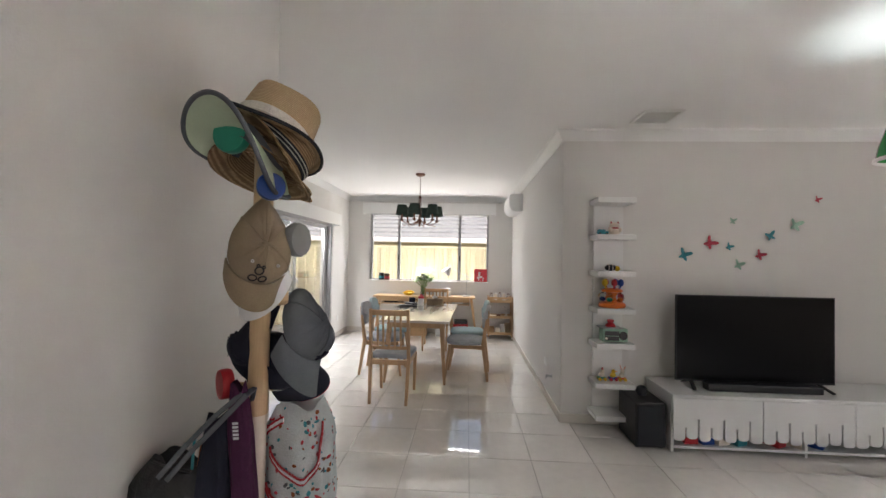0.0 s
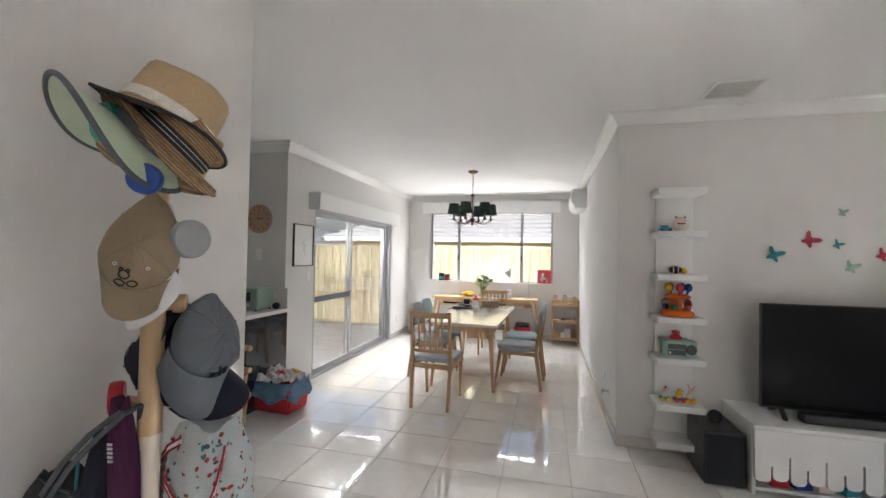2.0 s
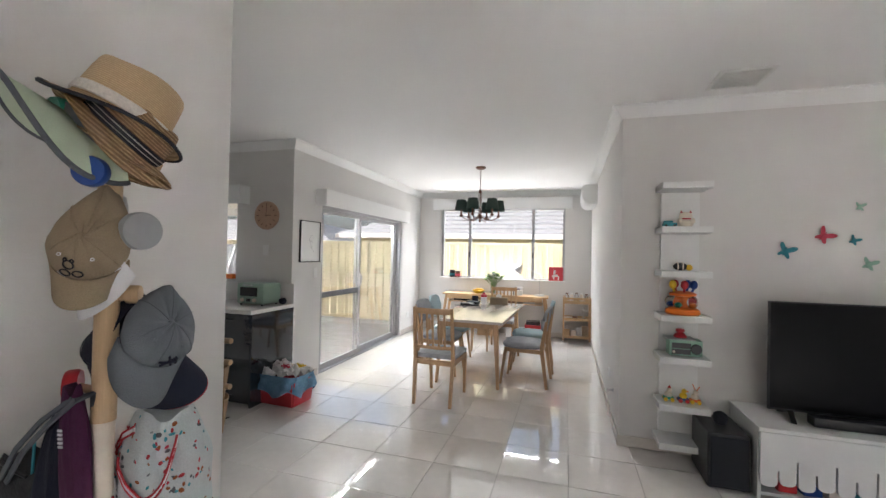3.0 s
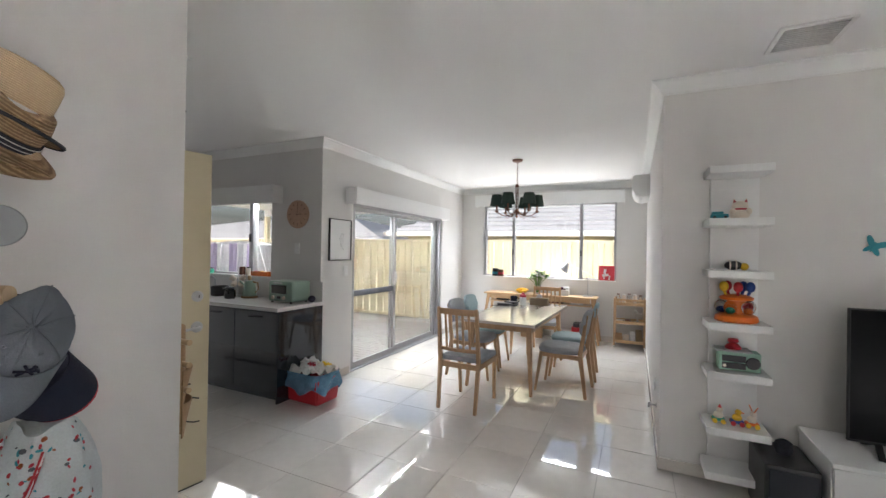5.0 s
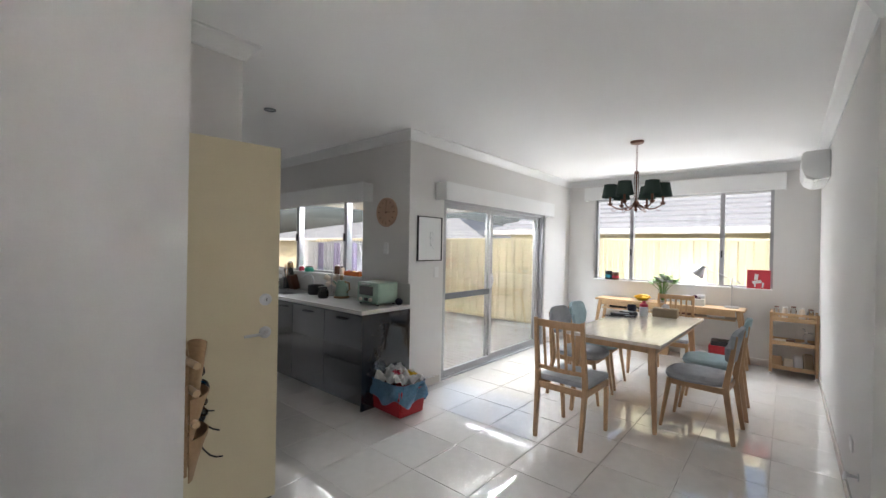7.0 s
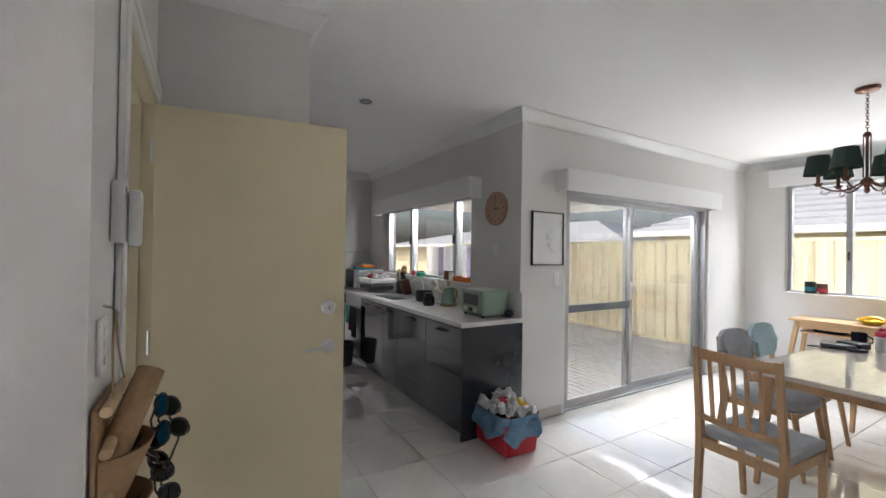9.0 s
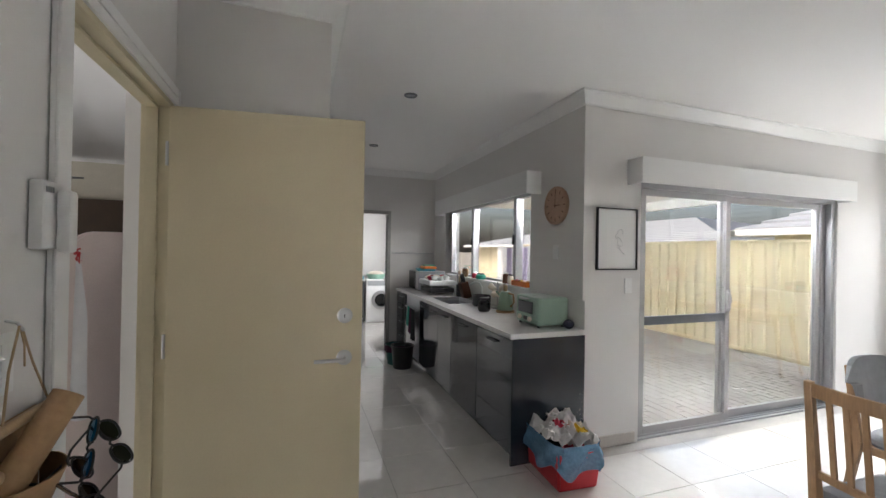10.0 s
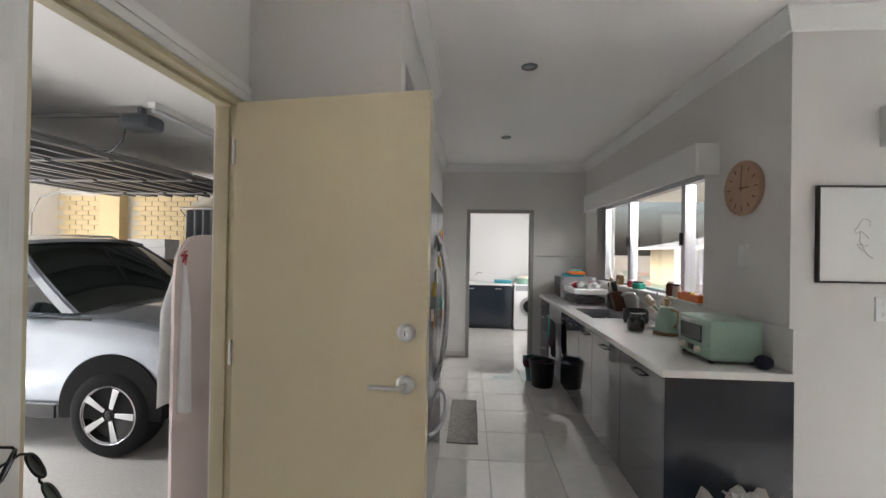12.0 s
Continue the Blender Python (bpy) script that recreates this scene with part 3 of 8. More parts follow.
def end_chair(m, label):
    """An oak chair with a slatted back; it faces +y, its origin on the floor."""
    c = thing("dining_chair", label, "chair", m, "chairs round the table")
    W, D = 0.41, 0.43
    for sx in (-1, 1):
        bm = B()
        bar(bm, (sx * 0.185, -0.265, 0.0), (sx * 0.195, -0.215, 0.45), 0.028, 0.03, 0.034, 0.042)
        bar(bm, (sx * 0.195, -0.215, 0.447), (sx * 0.19, -0.275, 0.95), 0.034, 0.042, 0.028, 0.026)
        part("back_leg", bm, M_OAK, c)
        bm = B()
        bar(bm, (sx * 0.185, 0.235, 0.0), (sx * 0.195, 0.205, 0.43), 0.026, 0.026, 0.034, 0.038)
        part("front_leg", bm, M_OAK, c)
        bm = B()
        bar(bm, (sx * 0.195, -0.2, 0.41), (sx * 0.195, 0.19, 0.41), 0.022, 0.05, side=(1, 0, 0))
        part("side_rail", bm, M_OAK, c)
    bm = B()
    bar(bm, (-0.18, 0.205, 0.41), (0.18, 0.205, 0.41), 0.022, 0.05, side=(0, 1, 0))
    part("front_rail", bm, M_OAK, c)
    bm = B()
    bar(bm, (-0.18, -0.217, 0.41), (0.18, -0.217, 0.41), 0.022, 0.05, side=(0, 1, 0))
    part("rear_rail", bm, M_OAK, c)
    for nm, z, y in (("top_rail", 0.915, -0.272), ("lower_rail", 0.56, -0.229)):
        bm = B()
        h = 0.055 if nm == "top_rail" else 0.03
        bent_rail(bm, lambda u: (-0.176 + 0.352 * u, y - 0.022 * math.sin(math.pi * u), z), 0.02, h)
        part(nm, bm, M_OAK, c)
    for i in range(5):
        u = (i + 1) / 6
        s = 0.022 * math.sin(math.pi * u)
        bm = B()
        bar(bm, (-0.176 + 0.352 * u, -0.229 - s, 0.57), (-0.176 + 0.352 * u, -0.270 - s, 0.90), 0.021, 0.012, bev=0.003)
        part("slat", bm, M_OAK, c)
    bm = B()
    box(bm, -0.205, 0.205, -0.19, 0.235, 0.437, 0.487, 0.018)
    part("seat", bm, M_GREYF, c, "grey upholstered seat pad")
    return c


def side_chair(m, label, cloth):
    """An oak chair with a padded rounded seat and back; it faces +y."""
    c = thing("dining_chair", label, "chair", m, "chairs round the table")
    for sx in (-1, 1):
        bm = B()
        bar(bm, (sx * 0.215, -0.275, 0.0), (sx * 0.20, -0.215, 0.43), 0.028, 0.03, 0.034, 0.045)
        bar(bm, (sx * 0.20, -0.215, 0.427), (sx * 0.185, -0.275, 0.84), 0.034, 0.045, 0.022, 0.024)
        part("back_leg", bm, M_OAK, c)
        bm = B()
        rod(bm, (sx * 0.205, 0.245, 0.0), (sx * 0.185, 0.185, 0.42), 0.013, 0.02)
        part("front_leg", bm, M_OAK, c)
        bm = B()
        bar(bm, (sx * 0.19, -0.2, 0.395), (sx * 0.18, 0.18, 0.395), 0.022, 0.045)
        part("side_rail", bm, M_OAK, c)
    for y in (0.18, -0.21):
        bm = B()
        bar(bm, (-0.18, y, 0.395), (0.18, y, 0.395), 0.022, 0.045, side=(0, 1, 0))
        part("cross_rail", bm, M_OAK, c)
    bm = B()
    prof = []
    n = 40
    rings = []
    for z, k in ((0.415, 0.86), (0.422, 0.95), (0.44, 1.0), (0.462, 0.99), (0.476, 0.93), (0.482, 0.82)):
        ring = []
        for i in range(n):
            t = i * math.tau / n
            ex = 0.62
            x = 0.235 * k * math.copysign(abs(math.cos(t)) ** ex, math.cos(t))
            y = 0.235 * k * math.copysign(abs(math.sin(t)) ** ex, math.sin(t))
            ring.append(bm.verts.new((x * (1.0 if y > 0 else 0.94), y + 0.01, z)))
        rings.append(ring)
    for a, b in zip(rings, rings[1:]):
        for i in range(n):
            bm.faces.new((a[i], a[(i + 1) % n], b[(i + 1) % n], b[i]))
    bm.faces.new(rings[0][::-1])
    bm.faces.new(rings[-1])
    part("seat", bm, M_GREYF if cloth is M_GREYF else cloth, c, "padded upholstered seat")
    # curved padded back
    bm = B()

    def back(u, v):
        x = (u - 0.5) * 2
        zz = (v - 0.5) * 2
        rx, rz = 0.225, 0.135
        ang = x * 0.5 * math.pi
        edge = math.sqrt(max(0.0, 1 - abs(x) ** 4.5))
        return (rx * x, -0.252 - 0.05 * (zz * 0.5 + 0.5) + 0.035 * x * x, 0.745 + rz * zz * edge)

    sheet(bm, back, 16, 8, 0.032)
    part("backrest", bm, cloth, c, "curved upholstered backrest")
    return c


end_chair(pose(-0.235, 6.005, 0, 0, 0, -2), "light oak chair with a slatted back and grey seat pad")
end_chair(pose(0.02, 8.36, 0, 0, 0, 182), "light oak chair with a slatted back at the far table end")
side_chair(pose(0.53, 6.86, 0, 0, 0, 86), "light oak chair with grey padded seat and blue grey back", M_GREYF)
side_chair(pose(0.55, 7.46, 0, 0, 0, 92), "light oak chair with blue padded seat and back", M_BLUEF)
side_chair(pose(-0.52, 6.93, 0, 0, 0, -90), "light oak chair with grey padded seat tucked at the table", M_GREYF)
side_chair(pose(-0.55, 7.48, 0, 0, 0, -88), "light oak chair with pale blue padded back", M_BLUEF)


def dining_table():
    t = thing("dining_table", "oak dining table with splayed legs and a shiny top", "table", pose(-0.05, 7.24, 0, 0, 0, -1.5))
    w, l = 0.41, 0.9
    bm = B()
    box(bm, -w, w, -l, l, 0.718, 0.75, 0.008)
    part("tabletop", bm, M_TABLE, t)
    for sx in (-1, 1):
        bm = B()
        box(bm, sx * 0.33 - 0.011, sx * 0.33 + 0.011, -0.72, 0.72, 0.64, 0.717, 0.003)
        part("side_apron", bm, M_OAK, t)
        for sy in (-1, 1):
            bm = B()
            bar(bm, (sx * (w - 0.1), sy * (l - 0.16), 0.717), (sx * (w - 0.055), sy * (l - 0.1), 0.0), 0.06, 0.06, 0.03, 0.03, bev=0.008)
            part("leg", bm, M_OAK, t)
    for sy in (-1, 1):
        bm = B()
        box(bm, -0.31, 0.31, sy * 0.74 - 0.011, sy * 0.74 + 0.011, 0.64, 0.717, 0.003)
        part("end_apron", bm, M_OAK, t)


dining_table()


def desk():
    d = thing("console_table", "long oak console table with slanted legs below the window", "table", pose(-0.27, 9.42, 0))
    bm = B()
    box(bm, -0.95, 0.95, -0.2, 0.2, 0.725, 0.752, 0.005)
    part("tabletop", bm, M_OAKH, d)
    bm = B()
    box(bm, -0.85, 0.85, -0.185, -0.165, 0.655, 0.724, 0.003)
    part("front_apron", bm, M_OAKH, d)
    bm = B()
    box(bm, -0.85, 0.85, -0.18, 0.18, 0.60, 0.615, 0.003)
    part("under_shelf", bm, M_OAKH, d)
    for sx in (-1, 1):
        for sy in (-1, 1):
            bm = B()
            bar(bm, (sx * 0.88, sy * 0.14, 0.724), (sx * 0.985, sy * 0.19, 0.0), 0.05, 0.04, 0.032, 0.03)
            part("leg", bm, M_OAK, d)


desk()


def trolley():
    t = thing("trolley", "three-tier oak trolley with odds and ends, against the wall", "trolley", pose(1.155, 9.44, 0))
    for sx in (-1, 1):
        for sy in (-1, 1):
            bm = B()
            box(bm, sx * 0.215 - 0.014, sx * 0.215 + 0.014, sy * 0.15 - 0.014, sy * 0.15 + 0.014, 0.03, 0.77, 0.003)
            lg = part("post", bm, M_OAK, t)
            bm = B()
            rod(bm, (sx * 0.215 - 0.012, sy * 0.15, 0.016), (sx * 0.215 + 0.012, sy * 0.15, 0.016), 0.016, seg=16)
            part("castor", bm, M_WHITE, t)
    for z in (0.07, 0.37, 0.66):
        bm = B()
        box(bm, -0.2, 0.2, -0.15, 0.15, z, z + 0.014, 0.002)
        part("shelf_board", bm, M_OAKH, t)
        for sy in (-1, 1):
            bm = B()
            box(bm, -0.2, 0.2, sy * 0.15 - 0.007, sy * 0.15 + 0.007, z + 0.0145, z + 0.05, 0.002)
            part("edge_rail", bm, M_OAKH, t)
    for sx in (-1, 1):
        bm = B()
        box(bm, sx * 0.215 - 0.008, sx * 0.215 + 0.008, -0.135, 0.135, 0.735, 0.765, 0.003)
        part("end_rail", bm, M_OAK, t)
    bm = B()
    box(bm, -0.2, 0.2, -0.158, -0.142, 0.735, 0.765, 0.003)
    part("front_rail", bm, M_OAKH, t)


trolley()

M_BRONZE = mat("aged_bronze", (0.16, 0.075, 0.05), 0.35, 0.9, var=0.15)
M_SHADE = mat("dark_green_shade", (0.025, 0.045, 0.035), 0.85, var=0.1, fine=300, bump=0.2)


def chandelier():
    c = thing("chandelier", "bronze chandelier with six dark green fabric shades", "chandelier", pose(-0.16, 7.42, 0))
    bm = B()
    lathe(bm, [(0.0, 2.622), (0.03, 2.624), (0.062, 2.636), (0.068, 2.65), (0.068, 2.659), (0.0, 2.659)], 28)
    part("ceiling_rose", bm, M_BRONZE, c)
    bm = B()
    for i in range(13):
        z = 2.615 - i * 0.021
        k = [(0.0085 * math.cos(a), 0.0, 0.015 * math.sin(a)) for a in [j * math.tau / 12 for j in range(13)]]
        sweep(bm, [((x if i % 2 else 0), (0 if i % 2 else x), z + zz) for x, _, zz in k], 0.0022, 6)
    part("chain", bm, M_BRONZE, c)
    bm = B()
    lathe(bm, [(0.0, 2.35), (0.012, 2.345), (0.02, 2.335), (0.02, 2.315), (0.008, 2.305), (0.008, 2.03), (0.016, 2.02), (0.034, 2.0), (0.036, 1.98), (0.02, 1.965), (0.012, 1.945), (0.018, 1.93), (0.012, 1.915), (0.0, 1.905)], 20)
    part("stem", bm, M_BRONZE, c)
    bm = B()
    for a in range(4):
        t = a * math.tau / 4 + 0.4
        sweep(bm, [(0.019 * math.cos(t), 0.019 * math.sin(t), z) for z in (2.33, 2.2, 2.02)], 0.004, 6)
    part("stem_rods", bm, M_BRONZE, c)
    for k in range(6):
        t = k * math.tau / 6 + 0.35
        u = Vector((math.cos(t), math.sin(t), 0))
        bm = B()
        pts = []
        for s in range(13):
            q = s / 12
            r = 0.03 + 0.225 * q
            z = 1.985 - 0.055 * math.sin(q * math.pi * 0.95) + 0.012 * q
            pts.append(u * r + Vector((0, 0, z)))
        sweep(bm, pts, 0.0065, 8)
        e = u * 0.255
        lathe(bm, [(0.0, 1.975), (0.012, 1.977), (0.028, 1.998), (0.03, 2.002), (0.012, 2.004), (0.012, 2.07), (0.0, 2.07)], 14, Matrix.Translation(e))
        sweep(bm, [u * 0.19 + Vector((0, 0, 1.935)), u * 0.215 + Vector((0, 0, 1.915)), u * 0.24 + Vector((0, 0, 1.925)), u * 0.235 + Vector((0, 0, 1.945))], 0.004, 6)
        arm = part("arm", bm, M_BRONZE, c)
        bm = B()
        lathe(bm, [(0.088, 2.065), (0.064, 2.205), (0.061, 2.205), (0.085, 2.065)], 28, Matrix.Translation(e))
        bmesh.ops.delete(bm, geom=[f for f in bm.faces if len(f.verts) > 4], context="FACES")
        part("shade", bm, M_SHADE, arm, "dark green fabric shade")


chandelier()

# split air conditioner high on the side wall
ac = thing("air_conditioner", "white split air conditioner high on the wall", "air conditioner")
bm = B()
pr = [(0.0, 2.24), (-0.10, 2.225), (-0.185, 2.27), (-0.215, 2.34), (-0.215, 2.48), (-0.19, 2.515), (0.0, 2.52)]
a = [bm.verts.new((RX + x - 0.001, 8.2, z)) for x, z in pr]
b = [bm.verts.new((RX + x - 0.001, 9.05, z)) for x, z in pr]
for i in range(len(pr)):
    j = (i + 1) % len(pr)
    bm.faces.new((a[i], b[i], b[j], a[j]))
bm.faces.new(a[::-1])
bm.faces.new(b)
bmesh.ops.bevel(bm, geom=list(bm.edges), offset=0.01, segments=2, affect="EDGES")
part("body", bm, M_WHITE, ac)
bm = B()
bar(bm, (RX - 0.15, 8.24, 2.243), (RX - 0.15, 9.0, 2.243), 0.075, 0.008, side=(-0.85, 0, 0.5))
part("louvre", bm, M_WHITE, ac)

# ---- living ----
M_RED = mat("red_plastic", (0.50, 0.02, 0.03), 0.35, var=0.1)
M_ORANGE = mat("orange_plastic", (0.75, 0.16, 0.01), 0.35, var=0.06)
M_YELLOW = mat("yellow_plastic", (0.75, 0.48, 0.02), 0.35, var=0.06)
M_BLUE = mat("blue_plastic", (0.008, 0.06, 0.30), 0.4, var=0.06)
M_GREENP = mat("green_plastic", (0.02, 0.33, 0.22), 0.4, var=0.06)
M_TEAL = mat("teal_card", (0.03, 0.26, 0.32), 0.6, var=0.1)
M_MINT = mat("mint_card", (0.28, 0.46, 0.36), 0.6, var=0.08)
M_CRIMSON = mat("crimson_card", (0.45, 0.03, 0.06), 0.6, var=0.1)
M_CREAM = mat("cream_ceramic", (0.72, 0.64, 0.54), 0.3, var=0.05)
M_DARKC = mat("dark_cloth", (0.02, 0.022, 0.028), 0.95, var=0.2, fine=300, bump=0.3)
M_GREYP = mat("grey_plastic", (0.30, 0.31, 0.32), 0.4, var=0.05)
M_CLEAR = glass("clear_plastic", (0.95, 0.97, 0.98), 0.03)


def wall_shelf():
    s = thing("wall_shelf", "tall narrow white wall shelf with seven boards, holding toys", "shelf", pose(0, 0, 0))
    bm = B()
    box(bm, 1.665, 1.925, TY - 0.022, TY - 0.002, 0.13, 2.0, 0.003)
    part("back_panel", bm, M_WHITE, s)
    for z in SHELF:
        bm = B()
        box(bm, 1.625, 1.945, TY - 0.265, TY - 0.0225, z - 0.045, z, 0.004)
        part("board", bm, M_WHITE, s)


SHELF = (0.17, 0.44, 0.775, 1.07, 1.385, 1.70, 2.015)
wall_shelf()

# toys on the shelf
t = thing("toy_cat", "white and pink lucky cat figurine on a shelf", "figurine", pose(1.80, TY - 0.14, 1.70))
bm = B()
lathe(bm, [(0.0, 0.0), (0.04, 0.0), (0.052, 0.02), (0.05, 0.045), (0.035, 0.06), (0.0, 0.068)], 20)
part("body", bm, M_CREAM, t)
bm = B()
ball(bm, (0, -0.01, 0.078), 0.038, 1.15, 0.9, 0.9, 16)
for sx in (-1, 1):
    rod(bm, (sx * 0.026, -0.01, 0.098), (sx * 0.032, -0.01, 0.125), 0.014, 0.002, 10)
part("head", bm, M_CREAM, t)
for sx in (-1, 1):
    bm = B()
    rod(bm, (sx * 0.028, -0.018, 0.102), (sx * 0.032, -0.016, 0.12), 0.009, 0.001, 8)
    part("inner_ear", bm, M_CRIMSON, t)
    bm = B()
    ball(bm, (sx * 0.04, -0.03, 0.045), 0.018, 1, 1, 1.2)
    part("paw", bm, M_CREAM, t)
bm = B()
lathe(bm, [(0.04, 0.055), (0.044, 0.058), (0.044, 0.064), (0.04, 0.067)], 20)
part("collar", bm, M_CRIMSON, t)
t = thing("toy_car", "blue toy car beside the cat figurine", "toy car", pose(1.69, TY - 0.18, 1.70))
bm = B()
box(bm, -0.045, 0.045, -0.025, 0.025, 0.006, 0.03, 0.006)
box(bm, -0.04, 0.02, -0.022, 0.022, 0.03, 0.045, 0.006)
part("body", bm, M_TEAL, t)
for sx in (-0.028, 0.028):
    for sy in (-0.025, 0.025):
        bm = B()
        rod(bm, (sx, sy - 0.004, 0.009), (sx, sy + 0.004, 0.009), 0.009)
        part("wheel", bm, M_BLACK, t)
t = thing("toy_bee", "small black and yellow toy animal on a shelf", "toy", pose(1.77, TY - 0.15, 1.385))
bm = B()
ball(bm, (0, 0, 0.03), 0.032, 1.5, 1, 0.9, 14)
part("body", bm, M_BLACK, t)
bm = B()
ball(bm, (0.055, -0.005, 0.024), 0.024, 1, 1, 0.95, 12)
part("head", bm, M_YELLOW, t)
for k in (-0.02, 0.012):
    bm = B()
    lathe(bm, [(0.0315, -0.004), (0.033, 0.0), (0.0315, 0.004)], 18, pose(k, 0, 0.03, 0, 90, 0))
    part("stripe", bm, M_CREAM, t)


def carousel_toy():
    t = thing("carousel_toy", "orange toy carousel with clear pods and coloured knobs", "toy", pose(1.79, TY - 0.14, 1.07))
    bm = B()
    lathe(bm, [(0.0, 0.0), (0.105, 0.0), (0.115, 0.01), (0.11, 0.035), (0.085, 0.05), (0.0, 0.052)], 28, None, 0.85)
    part("base", bm, M_ORANGE, t)
    bm = B()
    lathe(bm, [(0.05, 0.05), (0.05, 0.13), (0.085, 0.135), (0.09, 0.15), (0.06, 0.165), (0.0, 0.17)], 24, None, 0.85)
    part("column", bm, M_ORANGE, t)
    for k in range(5):
        a = k * math.tau / 5 + 0.4
        bm = B()
        ball(bm, (0.078 * math.cos(a), 0.066 * math.sin(a), 0.09), 0.036, 1, 1, 1.1, 12)
        part("pod", bm, M_CLEAR, t, "clear plastic pod")
        bm = B()
        ball(bm, (0.078 * math.cos(a), 0.066 * math.sin(a), 0.075), 0.018, 1, 1, 0.9, 10)
        part("bead", bm, (M_RED, M_YELLOW, M_BLUE, M_GREENP, M_ORANGE)[k], t)
        bm = B()
        x, y = 0.07 * math.cos(a + 0.5), 0.06 * math.sin(a + 0.5)
        rod(bm, (x * 0.8, y * 0.8, 0.16), (x, y, 0.19), 0.008)
        ball(bm, (x, y, 0.215), 0.026, 1, 1, 1.25, 12)
        part("knob", bm, (M_BLUE, M_RED, M_YELLOW, M_RED, M_BLUE)[k], t)


carousel_toy()
t = thing("radio", "pale green retro radio with a black front on a shelf", "radio", pose(1.80, TY - 0.15, 0.775))
bm = B()
box(bm, -0.105, 0.105, -0.055, 0.055, 0.006, 0.118, 0.008)
part("body", bm, M_MINT, t)
bm = B()
box(bm, -0.09, 0.03, -0.06, -0.0555, 0.06, 0.098, 0.002)
part("dial_strip", bm, M_BLACK, t)
bm = B()
box(bm, -0.09, 0.03, -0.06, -0.0555, 0.018, 0.055, 0.002)
part("speaker_grille", bm, M_BLACK, t)
bm = B()
lathe(bm, [(0.0, 0.0), (0.036, 0.0), (0.036, 0.004), (0.032, 0.008), (0.0, 0.008)], 24, pose(0.065, -0.0555, 0.06, 90))
part("speaker", bm, M_BLACK, t)
bm = B()
lathe(bm, [(0.0, 0.0), (0.009, 0.0), (0.008, 0.01), (0.0, 0.01)], 16, pose(-0.078, -0.0605, 0.036, 90))
part("knob", bm, M_CREAM, t)
bm = B()
box(bm, -0.125, 0.06, -0.07, 0.07, 0.119, 0.129, 0.003)
part("lid", bm, M_GREYP, t)
bm = B()
lathe(bm, [(0.0, 0.0), (0.042, 0.0), (0.044, 0.01), (0.03, 0.026), (0.02, 0.034), (0.03, 0.045), (0.026, 0.06), (0.0, 0.066)], 20)
solo("red_toy", bm, M_RED, "small red toy on top of the radio", "toy", pose(1.775, TY - 0.15, 0.775 + 0.1295))
for k, (x, c1, c2) in enumerate(((1.705, M_GREENP, M_CREAM), (1.80, M_BLUE, M_YELLOW), (1.875, M_ORANGE, M_CREAM))):
    t = thing("pull_toy", ("green and cream toy figure on wheels", "blue and yellow duck pull toy", "orange pull toy with antennae")[k], "toy", pose(x, TY - 0.15, 0.44))
    bm = B()
    box(bm, -0.034, 0.034, -0.022, 0.022, 0.012, 0.03, 0.006)
    part("base", bm, c1, t)
    bm = B()
    ball(bm, (0, 0, 0.045), 0.024, 1.1, 0.9, 1, 12)
    ball(bm, (0.006, 0, 0.078), 0.018, 1, 1, 1, 12)
    part("figure", bm, c2, t)
    for sx in (-0.022, 0.022):
        for sy in (-0.026, 0.026):
            bm = B()
            rod(bm, (sx, sy - 0.004, 0.0135), (sx, sy + 0.004, 0.0135), 0.0135, seg=14)
            part("wheel", bm, (M_YELLOW, M_RED, M_YELLOW)[k], t)
    bm = B()
    if k == 0:
        rod(bm, (0.006, 0, 0.093), (0.006, 0, 0.112), 0.012, 0.002)
        part("cap", bm, M_RED, t)
    elif k == 1:
        rod(bm, (0.02, 0, 0.078), (0.036, 0, 0.076), 0.006, 0.002)
        part("beak", bm, M_ORANGE, t)
    else:
        rod(bm, (0.004, 0.008, 0.09), (-0.012, 0.016, 0.13), 0.003)
        rod(bm, (0.008, -0.008, 0.09), (0.026, -0.012, 0.125), 0.003)
        part("antenna", bm, M_ORANGE, t)


def butterfly(x, z, size, material, tilt, label):
    """A folded card butterfly standing off the wall."""
    b = thing("wall_butterfly", label, "wall decoration", pose(x, TY - 0.004, z, 0, tilt, 0), "butterflies on the wall")
    for sx in (-1, 1):
        bm = B()
        n = 22
        pts = []
        for i in range(n):
            a = -math.pi / 2 + i * math.pi / (n - 1)
            r = size * (0.30 + 0.72 * math.exp(-((a - 0.68) / 0.42) ** 2) + 0.48 * math.exp(-((a + 0.80) / 0.36) ** 2))
            u, v = r * math.cos(a), r * math.sin(a)
            pts.append((sx * u * 0.92, -0.004 - abs(u) * 0.38, v))
        c = bm.verts.new((0, -0.002, 0))
        vs = [bm.verts.new(p) for p in pts]
        fs = [bm.faces.new((c, vs[i], vs[i + 1])) for i in range(n - 1)]
        bmesh.ops.solidify(bm, geom=fs, thickness=0.0015)
        part("wing", bm, material, b)
    bm = B()
    rod(bm, (0, -0.004, -size * 0.42), (0, -0.004, size * 0.42), 0.004, 0.003, 8)
    part("body", bm, material, b)


